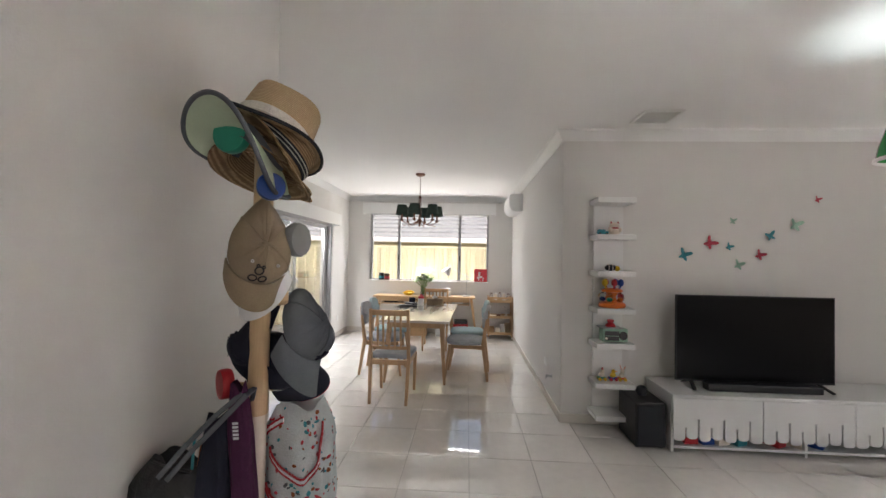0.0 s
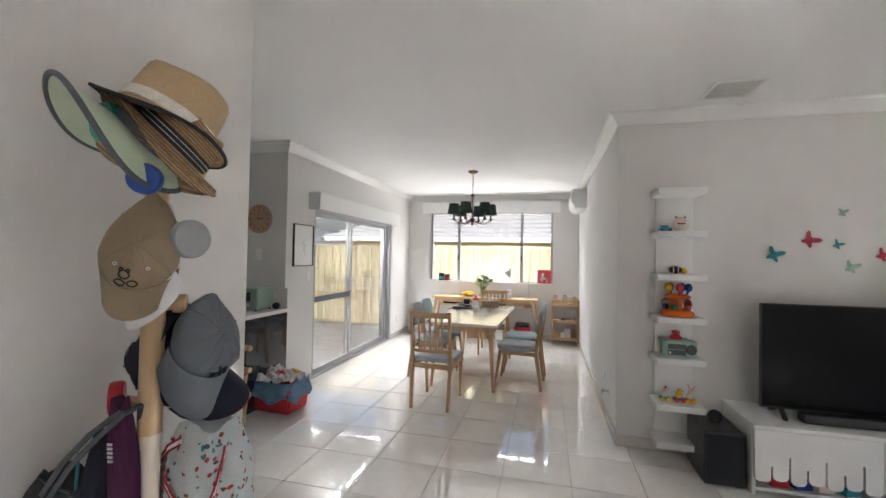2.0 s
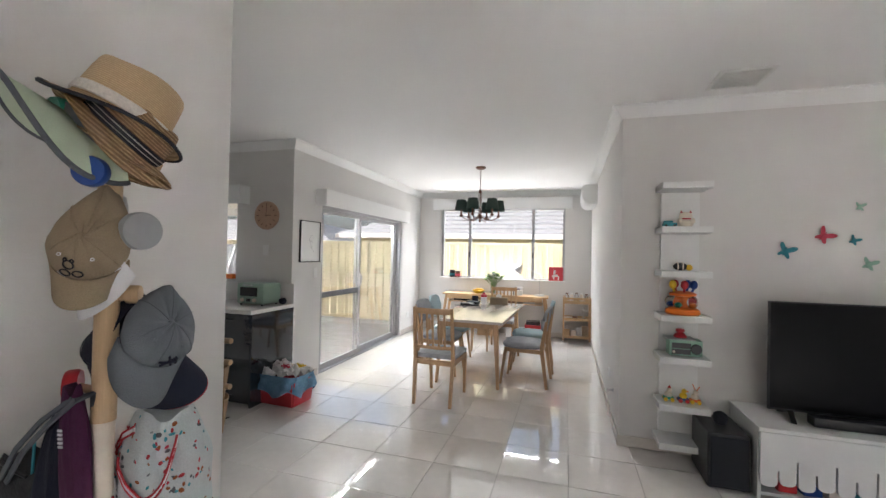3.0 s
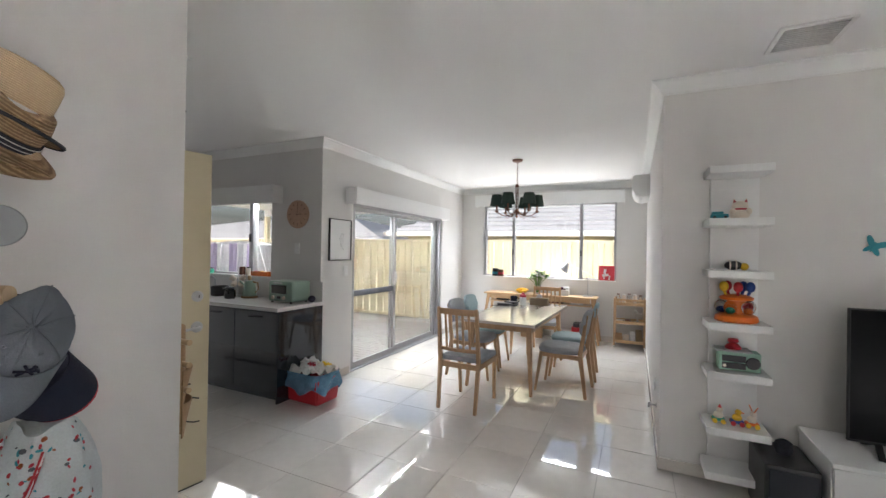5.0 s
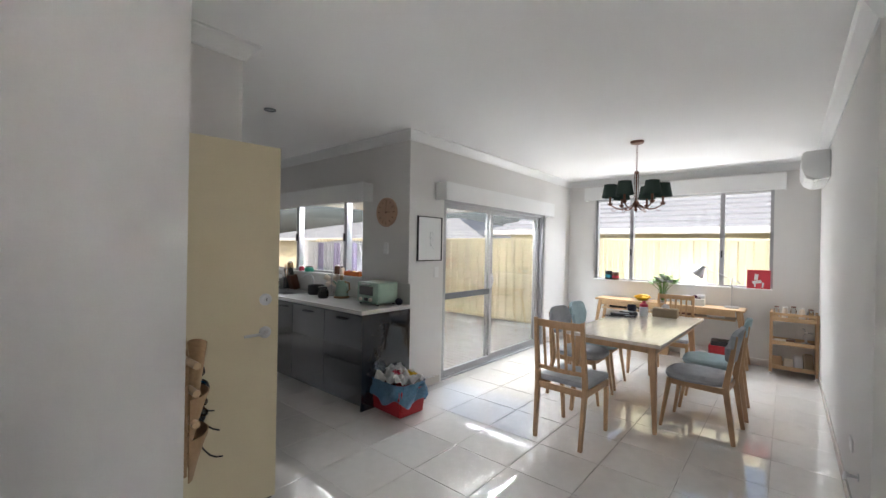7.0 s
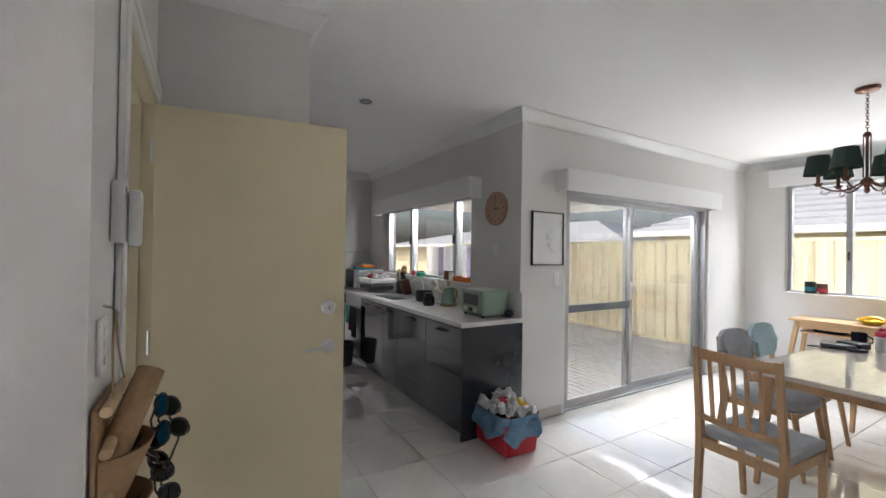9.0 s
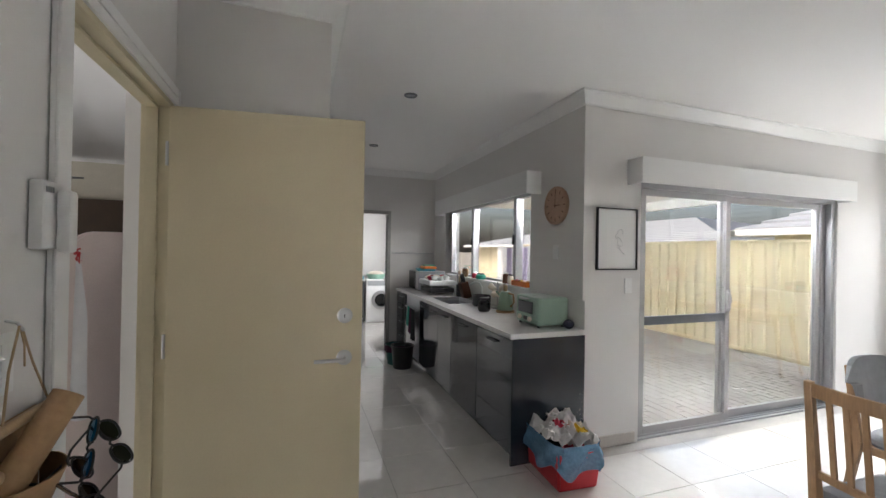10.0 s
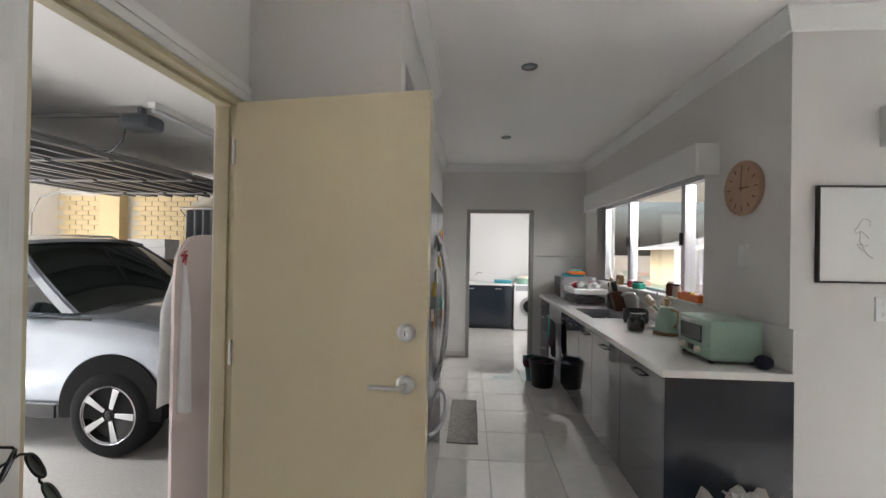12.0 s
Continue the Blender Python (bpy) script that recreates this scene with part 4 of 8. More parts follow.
W = {"t": (M_TEAL, "teal"), "m": (M_MINT, "mint green"), "c": (M_CRIMSON, "crimson")}
for px, pz, s, k, tl in ((2.46, 1.54, 0.075, "t", 25), (2.68, 1.65, 0.075, "c", 40), (2.85, 1.62, 0.045, "t", 30), (2.88, 1.85, 0.042, "m", 10), (2.93, 1.46, 0.06, "m", 20), (3.11, 1.55, 0.06, "c", 30), (3.20, 1.72, 0.06, "t", -20), (3.41, 1.82, 0.075, "m", 15), (3.60, 2.05, 0.04, "c", 20)):
    butterfly(px, pz, s, W[k][0], tl, W[k][1] + " card butterfly fixed to the wall")


def television():
    t = thing("television", "large flat black television on the white cabinet, switched off", "television", pose(2.885, 5.2, 0.455))
    bm = B()
    box(bm, -0.625, 0.625, -0.012, 0.012, 0.045, 0.752, 0.004)
    box(bm, -0.4, 0.4, 0.012, 0.05, 0.1, 0.5, 0.01)
    part("casing", bm, M_BLACK, t)
    bm = B()
    box(bm, -0.617, 0.617, -0.0145, -0.0125, 0.06, 0.744)
    part("screen", bm, M_SCREEN, t, "glossy dark screen")
    for sx in (-1, 1):
        bm = B()
        bar(bm, (sx * 0.5, 0, 0.05), (sx * 0.53, -0.12, 0.005), 0.03, 0.01)
        bar(bm, (sx * 0.5, 0, 0.05), (sx * 0.52, 0.1, 0.005), 0.03, 0.01)
        part("foot", bm, M_BLACK, t)


def tv_unit():
    t = thing("tv_cabinet", "long white television cabinet with slotted fronts and an open shelf", "cabinet", pose(0, 0, 0))
    x0, x1, y0, y1 = 2.13, 4.13, 4.96, 5.44
    bm = B()
    box(bm, x0 - 0.01, x1 + 0.01, y0 - 0.01, y1, 0.43, 0.455, 0.004)
    part("top_board", bm, M_WHITE, t)
    for x in (x0, (x0 + x1) / 2 - 0.01, x1 - 0.02):
        bm = B()
        box(bm, x, x + 0.02, y0 + 0.03, y1, 0.0, 0.429, 0.003)
        part("upright", bm, M_WHITE, t)
    bm = B()
    box(bm, x0 + 0.021, x1 - 0.021, y0 + 0.03, y1, 0.03, 0.05, 0.003)
    part("bottom_board", bm, M_WHITE, t)
    bm = B()
    box(bm, x0 + 0.021, x1 - 0.021, y1 - 0.012, y1 - 0.002, 0.051, 0.428)
    part("back_board", bm, M_WHITE, t)
    n = 3
    w = (x1 - x0) / n
    for i in range(n):
        # a flap whose lower edge is cut into rounded tabs
        a, b = x0 + i * w + 0.003, x0 + (i + 1) * w - 0.003
        bm = B()
        cuts, g = 7, 0.0055
        out = [(b, 0.425), (a, 0.425)]
        for j in range(cuts):
            u0, u1 = a + (b - a) * j / cuts + (g if j else 0), a + (b - a) * (j + 1) / cuts - (g if j < cuts - 1 else 0)
            low = 0.115 if j % 2 else 0.10
            for k in range(7):
                th = math.pi + k * math.pi / 6
                r = min(0.03, (u1 - u0) / 2)
                c = u0 + r if k < 3 else (u1 - r if k > 3 else (u0 + u1) / 2)
                out.append((c + (r * math.cos(th) if k != 3 else 0), low + r + r * math.sin(th)))
            if j < cuts - 1:
                h = 0.265 if j % 2 else 0.20
                out += [(u1, h), (u1 + g, h + 0.005), (u1 + 2 * g, h)]
        f0 = [bm.verts.new((x, y0, z)) for x, z in out]
        f1 = [bm.verts.new((x, y0 + 0.018, z)) for x, z in out]
        bm.faces.new(f0)
        bm.faces.new(f1[::-1])
        for k in range(len(out)):
            j = (k + 1) % len(out)
            bm.faces.new((f0[k], f0[j], f1[j], f1[k]))
        part("flap", bm, M_WHITE, t, "white slotted flap")


tv_unit()
television()
bm = B()
box(bm, 2.45, 3.32, 5.06, 5.15, 0.4555, 0.515, 0.01)
solo("soundbar", bm, M_BLACK, "long black soundbar below the television", "soundbar")
t = thing("subwoofer", "black subwoofer on the floor beside the cabinet", "loudspeaker", pose(1.99, 5.2, 0.0, 0, 0, 0))
bm = B()
box(bm, -0.12, 0.12, -0.18, 0.18, 0.012, 0.36, 0.012)
part("cabinet", bm, M_BLACK, t)
bm = B()
box(bm, -0.105, 0.105, -0.19, -0.181, 0.03, 0.34, 0.006)
part("grille", bm, M_DARKC, t, "black cloth grille")
bm = B()
for sx in (-0.09, 0.09):
    for sy in (-0.14, 0.14):
        rod(bm, (sx, sy, 0.0), (sx, sy, 0.012), 0.015)
part("foot", bm, M_BLACK, t)
bm = B()
lathe(bm, [(0.0, 0.0), (0.035, 0.0), (0.045, 0.03), (0.04, 0.06), (0.02, 0.075), (0.0, 0.078)], 18)
solo("black_pouch", bm, M_DARKC, "small black cloth pouch on the subwoofer", "pouch", pose(2.0, 5.22, 0.36))
for k, (x, mm) in enumerate(((2.3, M_RED), (2.42, M_BLUE), (2.53, M_CREAM), (2.66, M_TEAL), (2.95, M_RED), (3.1, M_CREAM), (3.25, M_BLUE))):
    bm = B()
    box(bm, -0.05, 0.05, -0.08, 0.08, 0.0, 0.05 + 0.012 * (k % 3), 0.006)
    solo("toy_box", bm, mm, "small toy box inside the television cabinet", "toy", pose(x, 5.1, 0.0505, 0, 0, 7 * k))
bm = B()
sweep(bm, [(1.935, TY - 0.06, 0.44), (1.95, TY - 0.04, 0.3), (1.945, TY - 0.05, 0.12), (1.97, TY - 0.12, 0.03), (2.05, TY - 0.06, 0.012)], 0.003, 6)
solo("power_cable", bm, M_WHITE, "thin white power cable hanging beside the shelf", "cable")

# ceiling vent
M_VENT = mat("vent_plastic", (0.82, 0.81, 0.79), 0.5, var=0.04)
v = thing("ceiling_vent", "square grey white slatted ceiling vent", "vent", pose(2.04, 5.08, H))
bm = B()
box(bm, -0.145, 0.145, -0.145, 0.145, -0.004, -0.001)
part("backing", bm, M_VENT, v)
bm = B()
for s in ((-0.155, 0.155, -0.155, -0.13), (-0.155, 0.155, 0.13, 0.155), (-0.155, -0.13, -0.13, 0.13), (0.13, 0.155, -0.13, 0.13)):
    box(bm, s[0], s[1], s[2], s[3], -0.012, -0.001, 0.003)
part("frame", bm, M_VENT, v)
for i in range(11):
    bm = B()
    y = -0.118 + i * 0.0236
    bar(bm, (-0.13, y, -0.012), (0.13, y, -0.012), 0.019, 0.003, side=(0, 0.8, 0.6), bev=0)
    part("slat", bm, M_VENT, v)

# pendant at the living room's side
M_GREENG = mat("green_glass_shade", (0.03, 0.30, 0.08), 0.15, var=0.1, spec=0.7)
p = thing("pendant_lamp", "green pendant lamp with a white rim in the living room", "pendant lamp", pose(2.66, 3.76, 0))
bm = B()
lathe(bm, [(0.0, H - 0.04), (0.05, H - 0.035), (0.055, H - 0.001), (0.0, H - 0.001)], 20)
part("ceiling_rose", bm, M_WHITE, p)
bm = B()
rod(bm, (0, 0, 2.2), (0, 0, H - 0.03), 0.004, seg=8)
part("cord", bm, M_BLACK, p)
bm = B()
lathe(bm, [(0.14, 2.0), (0.13, 2.06), (0.10, 2.16), (0.07, 2.24), (0.065, 2.24), (0.095, 2.16), (0.125, 2.06), (0.135, 2.0)], 28)
bmesh.ops.delete(bm, geom=[f for f in bm.faces if len(f.verts) > 4], context="FACES")
part("shade", bm, M_GREENG, p)
bm = B()
lathe(bm, [(0.146, 1.985), (0.15, 1.99), (0.146, 2.005), (0.138, 2.003), (0.138, 1.987)], 28)
part("rim", bm, M_WHITE, p)
bulb = new("pendant_light", bpy.data.lights.new("pendant_light", "SPOT"))
bulb.data.energy, bulb.data.spot_size, bulb.data.spot_blend, bulb.data.shadow_soft_size, bulb.data.color = 1.4, radians(115), 0.9, 0.03, (0.85, 0.97, 1.0)
bulb.matrix_world = look((2.66, 3.76, 2.19), (2.66, 3.761, 3.0))

# tap valve and socket low on the side wall
bm = B()
rod(bm, (RX - 0.001, 5.86, 0.31), (RX - 0.05, 5.86, 0.31), 0.008)
lathe(bm, [(0.0, 0.0), (0.02, 0.0), (0.02, 0.006), (0.0, 0.006)], 16, pose(RX - 0.001, 5.86, 0.31, 0, -90, 0))
sweep(bm, [(RX - 0.05, 5.86, 0.325), (RX - 0.055, 5.86, 0.29), (RX - 0.06, 5.86, 0.28)], 0.009)
solo("gas_outlet", bm, M_STEEL, "small chrome gas outlet low on the wall", "valve")


def plate(name, axis, at, out, c, z, w, h, rockers, label, category="switch"):
    """A white wall plate with rockers."""
    t = thing(name, label, category)
    P = lambda a, b, d0, d1, e, f: (a, b, *sorted((d0, d1)), e, f) if axis == "x" else (*sorted((d0, d1)), a, b, e, f)
    bm = B()
    box(bm, *P(c - w / 2, c + w / 2, at + out * 0.001, at + out * 0.009, z - h / 2, z + h / 2), 0.003)
    part("cover", bm, M_WHITE, t)
    for dx, dz, rw, rh in rockers:
        bm = B()
        box(bm, *P(c + dx - rw / 2, c + dx + rw / 2, at + out * 0.0095, at + out * 0.013, z + dz - rh / 2, z + dz + rh / 2), 0.002)
        part("rocker", bm, M_TRIM, t)


plate("light_switch", "y", WX, 1, 6.12, 1.22, 0.07, 0.115, ((0, 0.025, 0.014, 0.022), (0, -0.025, 0.014, 0.022)), "white double light switch below the picture")
plate("power_socket", "y", RX, -1, 6.17, 0.38, 0.115, 0.07, ((-0.03, 0.015, 0.012, 0.016), (0.03, 0.015, 0.012, 0.016)), "white power socket low on the wall", "socket")
plate("power_socket", "y", WX, 1, 9.05, 0.33, 0.115, 0.1, ((-0.03, 0.015, 0.012, 0.016), (0.03, 0.015, 0.012, 0.016)), "pale power socket low beside the sliding door", "socket")
plate("light_switch", "x", KY, -1, -2.18, 1.47, 0.07, 0.115, ((0, 0.025, 0.014, 0.022), (0, -0.025, 0.014, 0.022)), "white light switch below the wall clock")
pc = thing("picture", "line drawing in a thin black frame with white mount", "picture", pose(WX, 6.0, 1.578))
bm = B()
for s in ((-0.19, 0.19, -0.235, -0.226), (-0.19, 0.19, 0.226, 0.235), (-0.19, -0.181, -0.226, 0.226), (0.181, 0.19, -0.226, 0.226)):
    box(bm, 0.001, 0.024, s[0], s[1], s[2], s[3], 0.002)
part("frame", bm, M_BLACK, pc)
bm = B()
box(bm, 0.001, 0.012, -0.181, 0.181, -0.226, 0.226)
part("print", bm, M_TRIM, pc)
bm = B()
rnd = random.Random(5)
for k in range(3):
    y, z = rnd.uniform(-0.03, 0.05), 0.04 - k * 0.06
    sweep(bm, [(0.0125, y + 0.03 * math.cos(a * 0.9 + k) * (1 + 0.3 * math.sin(a * 2)), z + 0.035 * math.sin(a * 1.1)) for a in [i * 0.35 for i in range(15)]], 0.0012, 5)
part("drawing", bm, M_GREYP, pc)

# clock
M_PALEWOOD = mat("pale_pink_wood", (0.44, 0.28, 0.19), 0.5, var=0.12, fine=30)
c = thing("wall_clock", "round pale wooden wall clock", "clock", pose(-2.165, KY - 0.002, 1.85, 90) @ Matrix.Scale(0.87, 4))
bm = B()
lathe(bm, [(0.0, 0.0), (0.175, 0.0), (0.18, 0.012), (0.178, 0.03), (0.165, 0.036), (0.158, 0.026), (0.0, 0.025)], 48)
part("case", bm, M_PALEWOOD, c)
for k in range(12):
    a = k * math.tau / 12
    bm = B()
    box(bm, -0.004, 0.004, 0.115, 0.145 if k % 3 else 0.152, 0.0255, 0.0275, 0, pose(0, 0, 0, 0, 0, -30 * k))
    part("hour_mark", bm, M_BRONZE, c)
for nm, l, w, a in (("hour_hand", 0.075, 0.008, -90), ("minute_hand", 0.115, 0.006, -2)):
    bm = B()
    box(bm, -w / 2, w / 2, -0.02, l, 0.0285 if nm[0] == "h" else 0.0315, 0.0305 if nm[0] == "h" else 0.0335, 0, pose(0, 0, 0, 0, 0, a))
    part(nm, bm, M_BRONZE, c)
bm = B()
rod(bm, (0, 0, 0.0255), (0, 0, 0.038), 0.008)
part("hub", bm, M_BRONZE, c)

# ---- hall: hat stand and what hangs on it ----
M_BEECH = mat("beech_pole", (0.55, 0.38, 0.22), 0.4, var=0.12, scale=4, fine=30, stretch=(6, 6, 0.5), bump=0.06)
M_TAN = mat("tan_cotton", (0.30, 0.23, 0.15), 0.95, var=0.14, scale=14, fine=420, bump=0.5)
M_GREYC = mat("grey_cotton", (0.13, 0.145, 0.165), 0.95, var=0.14, scale=14, fine=420, bump=0.5)
M_NAVY = mat("navy_cotton", (0.010, 0.012, 0.028), 0.95, var=0.2, scale=14, fine=420, bump=0.5)
M_WHITEC = mat("white_cotton", (0.72, 0.72, 0.74), 0.95, var=0.08, scale=14, fine=420, bump=0.4)
M_PURPLE = mat("purple_cloth", (0.060, 0.006, 0.042), 0.8, var=0.2, fine=300, bump=0.3)
M_VISOR = mat("pale_green_visor", (0.56, 0.66, 0.50), 0.7, var=0.06, fine=300, bump=0.2)
M_GREYT = mat("grey_trim_tape", (0.10, 0.11, 0.125), 0.8, var=0.1)
M_LACE = mat("white_lace", (0.70, 0.67, 0.62), 0.9, var=0.2, scale=40, fine=200, bump=0.6)
M_BAG = mat("dark_grey_bag", (0.014, 0.014, 0.016), 0.6, var=0.3, scale=20, fine=200, bump=0.5)
M_REDTRIM = mat("red_trim", (0.42, 0.02, 0.03), 0.6, var=0.1)
M_RUST = mat("rust_orange_cloth", (0.30, 0.09, 0.025), 0.85, var=0.15, fine=300, bump=0.3)
M_FLORAL = mat("pale_printed_cloth", (0.50, 0.55, 0.56), 0.8, var=0.12, scale=12, fine=260, bump=0.35)


def straw(name, light, dark, pitch):
    """Plaited straw: fine rows round the hat, broken by the strands."""
    m = mat(name, light, 0.8, var=0.18, scale=30, fine=240)
    nt = m.node_tree
    L = nt.links.new
    b = nt.nodes["Principled BSDF"]
    co = nt.nodes.new("ShaderNodeTexCoord")
    rows = nt.nodes.new("ShaderNodeTexWave")
    rows.bands_direction = "Z"
    rows.inputs["Scale"].default_value = math.tau / pitch / 20
    rows.inputs["Distortion"].default_value = 0.6
    rows.inputs["Detail"].default_value = 2
    rows.inputs["Detail Scale"].default_value = 6
    strands = nt.nodes.new("ShaderNodeTexVoronoi")
    strands.inputs["Scale"].default_value = 0.7 / pitch
    for n in (rows, strands):
        L(co.outputs["Object"], n.inputs["Vector"])
    h = nt.nodes.new("ShaderNodeMath")
    h.operation = "MULTIPLY_ADD"
    L(strands.outputs["Distance"], h.inputs[0])
    h.inputs[1].default_value = -0.5
    L(rows.outputs["Fac"], h.inputs[2])
    mix = nt.nodes.new("ShaderNodeMix")
    mix.data_type = "RGBA"
    L(h.outputs[0], mix.inputs["Factor"])
    mix.inputs["A"].default_value = (*dark, 1)
    L(b.inputs["Base Color"].links[0].from_socket, mix.inputs["B"])
    L(mix.outputs["Result"], b.inputs["Base Color"])
    bp = nt.nodes.new("ShaderNodeBump")
    bp.inputs["Strength"].default_value = 0.7
    bp.inputs["Distance"].default_value = pitch * 0.35
    L(h.outputs[0], bp.inputs["Height"])
    L(bp.outputs[0], b.inputs["Normal"])
    return m


M_STRAW = straw("fine_straw", (0.62, 0.46, 0.28), (0.46, 0.32, 0.18), 0.0042)
M_STRAW2 = straw("brown_straw", (0.46, 0.31, 0.17), (0.22, 0.13, 0.06), 0.006)

# the stand's own axes: x across, -y to the room, z up
STAND = Matrix.Translation((0.039, 2.626, 0))


def frame_of(u, c, z, up, front):
    """A pose on the stand: local z along up, local y along front, given as (across, to the room, up)."""
    W3 = lambda v: Vector((v[0], -v[1], v[2])).normalized()
    a, f = W3(up), W3(front)
    f = (f - a * f.dot(a)).normalized()
    x = f.cross(a)
    o = STAND @ Vector((u, -c, z))
    return Matrix(((x.x, f.x, a.x, o.x), (x.y, f.y, a.y, o.y), (x.z, f.z, a.z, o.z), (0, 0, 0, 1)))


st = thing("hat_stand", "beech hat stand with coloured peg ends, loaded with hats and bags", "hat stand", STAND)
bm = B()
rod(bm, (0, 0, 0.02), (0, 0, 1.10), 0.0205, seg=28)
part("lower_pole", bm, M_CREAM, st, "pale cream lower pole")
bm = B()
rod(bm, (0, 0, 1.101), (0, 0, 1.80), 0.0225, 0.0215, 28)
part("upper_pole", bm, M_BEECH, st)
bm = B()
lathe(bm, [(0.0, 0.0), (0.19, 0.0), (0.195, 0.008), (0.19, 0.02), (0.03, 0.026), (0.0, 0.026)], 40)
part("base", bm, M_BEECH, st)
PEGS = ((-0.034, 0.078, 1.730, M_GREENP, (-0.1, 1.0), "green peg end"), (0.052, 0.070, 1.620, M_BLUE, (0.5, 0.85), "blue peg end"), (0.080, -0.008, 1.508, M_GREYP, (0.97, 0.2), "pale grey peg end"), (-0.070, 0.016, 1.172, M_RED, (-0.7, 0.72), "red peg end"), (0.035, -0.03, 1.37, M_BEECH, (0.8, -0.6), "beech peg end"))
for u, c, z, mm, ax, lb in PEGS:
    bm = B()
    rod(bm, (0, 0, z - 0.012), (u * 0.95, -c * 0.95, z - 0.001), 0.009)
    pg = part("peg", bm, M_BEECH, st)
    d = Vector((ax[0], -ax[1], 0.0)).normalized()
    q = d.to_track_quat("Z", "Y").to_matrix().to_4x4()
    r = {M_BEECH: 0.02, M_BLUE: 0.030}.get(mm, 0.034 if mm == M_RED else 0.040)
    bm = B()
    lathe(bm, [(0.0, -0.012), (r * 0.92, -0.012), (r, -0.006), (r, 0.008), (r * 0.94, 0.013), (0.0, 0.014)], 32, Matrix.Translation((u, -c, z)) @ q)
    part("peg_end", bm, mm, pg, lb)


def brim_hat(name, m, rb, rt, h, brim, droop, material, label, band, band_label, edge=None, stripes=False):
    """A brimmed hat: pinched crown, band and drooping brim; its axis is local z."""
    t = thing(name, label, "hat", m)
    n = 56
    wav = lambda a, r: (0.007 * math.cos(2 * a) + 0.003 * math.sin(3 * a + 1)) * (r / rb) if r > rb else 0
    bm = B()
    rings = []
    prof = [(rb + brim, -droop), (rb + brim * 0.75, -droop * 0.55), (rb + brim * 0.45, -droop * 0.2), (rb + brim * 0.15, -0.001), (rb, 0.004), (rb * 0.99, h * 0.3), (rb * 0.965, h * 0.62), (rt * 1.02, h * 0.88), (rt * 0.97, h * 0.96), (rt * 0.88, h), (rt * 0.62, h * 0.97), (rt * 0.3, h * 0.93)]
    for r, z in prof:
        rings.append([bm.verts.new((r * math.cos(a) * 0.95, r * math.sin(a) * 1.03, z + wav(a, r) - (0.010 * (math.sin(a) ** 4) if z > h * 0.85 else 0))) for a in [i * math.tau / n for i in range(n)]])
    fs = []
    for a, b in zip(rings, rings[1:]):
        for i in range(n):
            fs.append(bm.faces.new((a[i], a[(i + 1) % n], b[(i + 1) % n], b[i])))
    c = bm.verts.new((0, 0, h * 0.91))
    for i in range(n):
        fs.append(bm.faces.new((rings[-1][i], rings[-1][(i + 1) % n], c)))
    bmesh.ops.recalc_face_normals(bm, faces=fs)
    bmesh.ops.solidify(bm, geom=fs, thickness=0.003)
    part("crown_and_brim", bm, material, t)

    def ring(nm, z0, z1, out, mm, lb):
        bm = B()
        lathe(bm, [(rb + out - 0.003, z0), (rb + out, z0 + 0.002), (rb * 0.99 + out, z1 - 0.002), (rb * 0.99 + out - 0.003, z1)], n)
        for v in bm.verts:
            v.co.x *= 0.95
            v.co.y *= 1.03
        bmesh.ops.delete(bm, geom=[f for f in bm.faces if len(f.verts) > 4], context="FACES")
        part(nm, bm, mm, t, lb)

    ring("hat_band", 0.006, 0.030, 0.0045, band, band_label)
    if stripes:
        for k in range(2):
            ring("band_stripe", 0.012 + 0.009 * k, 0.0155 + 0.009 * k, 0.0062, M_LACE, "thin pale stripe")
    if band == M_LACE:
        bm = B()
        for k in range(7):
            a = -0.55 + k * 0.045
            ball(bm, ((rb + 0.006) * 0.95 * math.cos(a), (rb + 0.006) * 1.03 * math.sin(a), 0.018 + 0.008 * math.sin(k * 2.1)), 0.008, 0.7, 1.2, 0.8, 8)
        part("bow", bm, M_LACE, t, "white lace bow")
    if edge:
        bm = B()
        R = rb + brim
        sweep(bm, [(R * math.cos(a) * 0.95, R * math.sin(a) * 1.03, -droop + wav(a, R)) for a in [i * math.tau / 64 for i in range(65)]], 0.0042, 6)
        part("brim_edge", bm, edge, t, "dark bound brim edge")
    return t


brim_hat("straw_hat", frame_of(0.010, -0.006, 1.748, (0.27, -0.345, 0.9), (0.25, 0.95, -0.1)), 0.092, 0.084, 0.112, 0.043, 0.010, M_STRAW, "natural straw hat with a white lace band", M_LACE, "white lace band", M_DARKC)
brim_hat("straw_hat", frame_of(0.010, -0.008, 1.708, (0.52, -0.42, 0.70), (0.8, 0.3, -0.55)), 0.086, 0.072, 0.09, 0.056, 0.014, M_STRAW2, "brown straw hat with a striped dark band", M_DARKC, "dark striped band", None, True)
brim_hat("straw_hat", frame_of(-0.008, -0.014, 1.672, (0.18, -0.40, 0.88), (0.8, 0.3, -0.5)), 0.080, 0.066, 0.06, 0.040, 0.012, M_STRAW2, "coarse woven straw hat under the others", M_STRAW, "woven band")


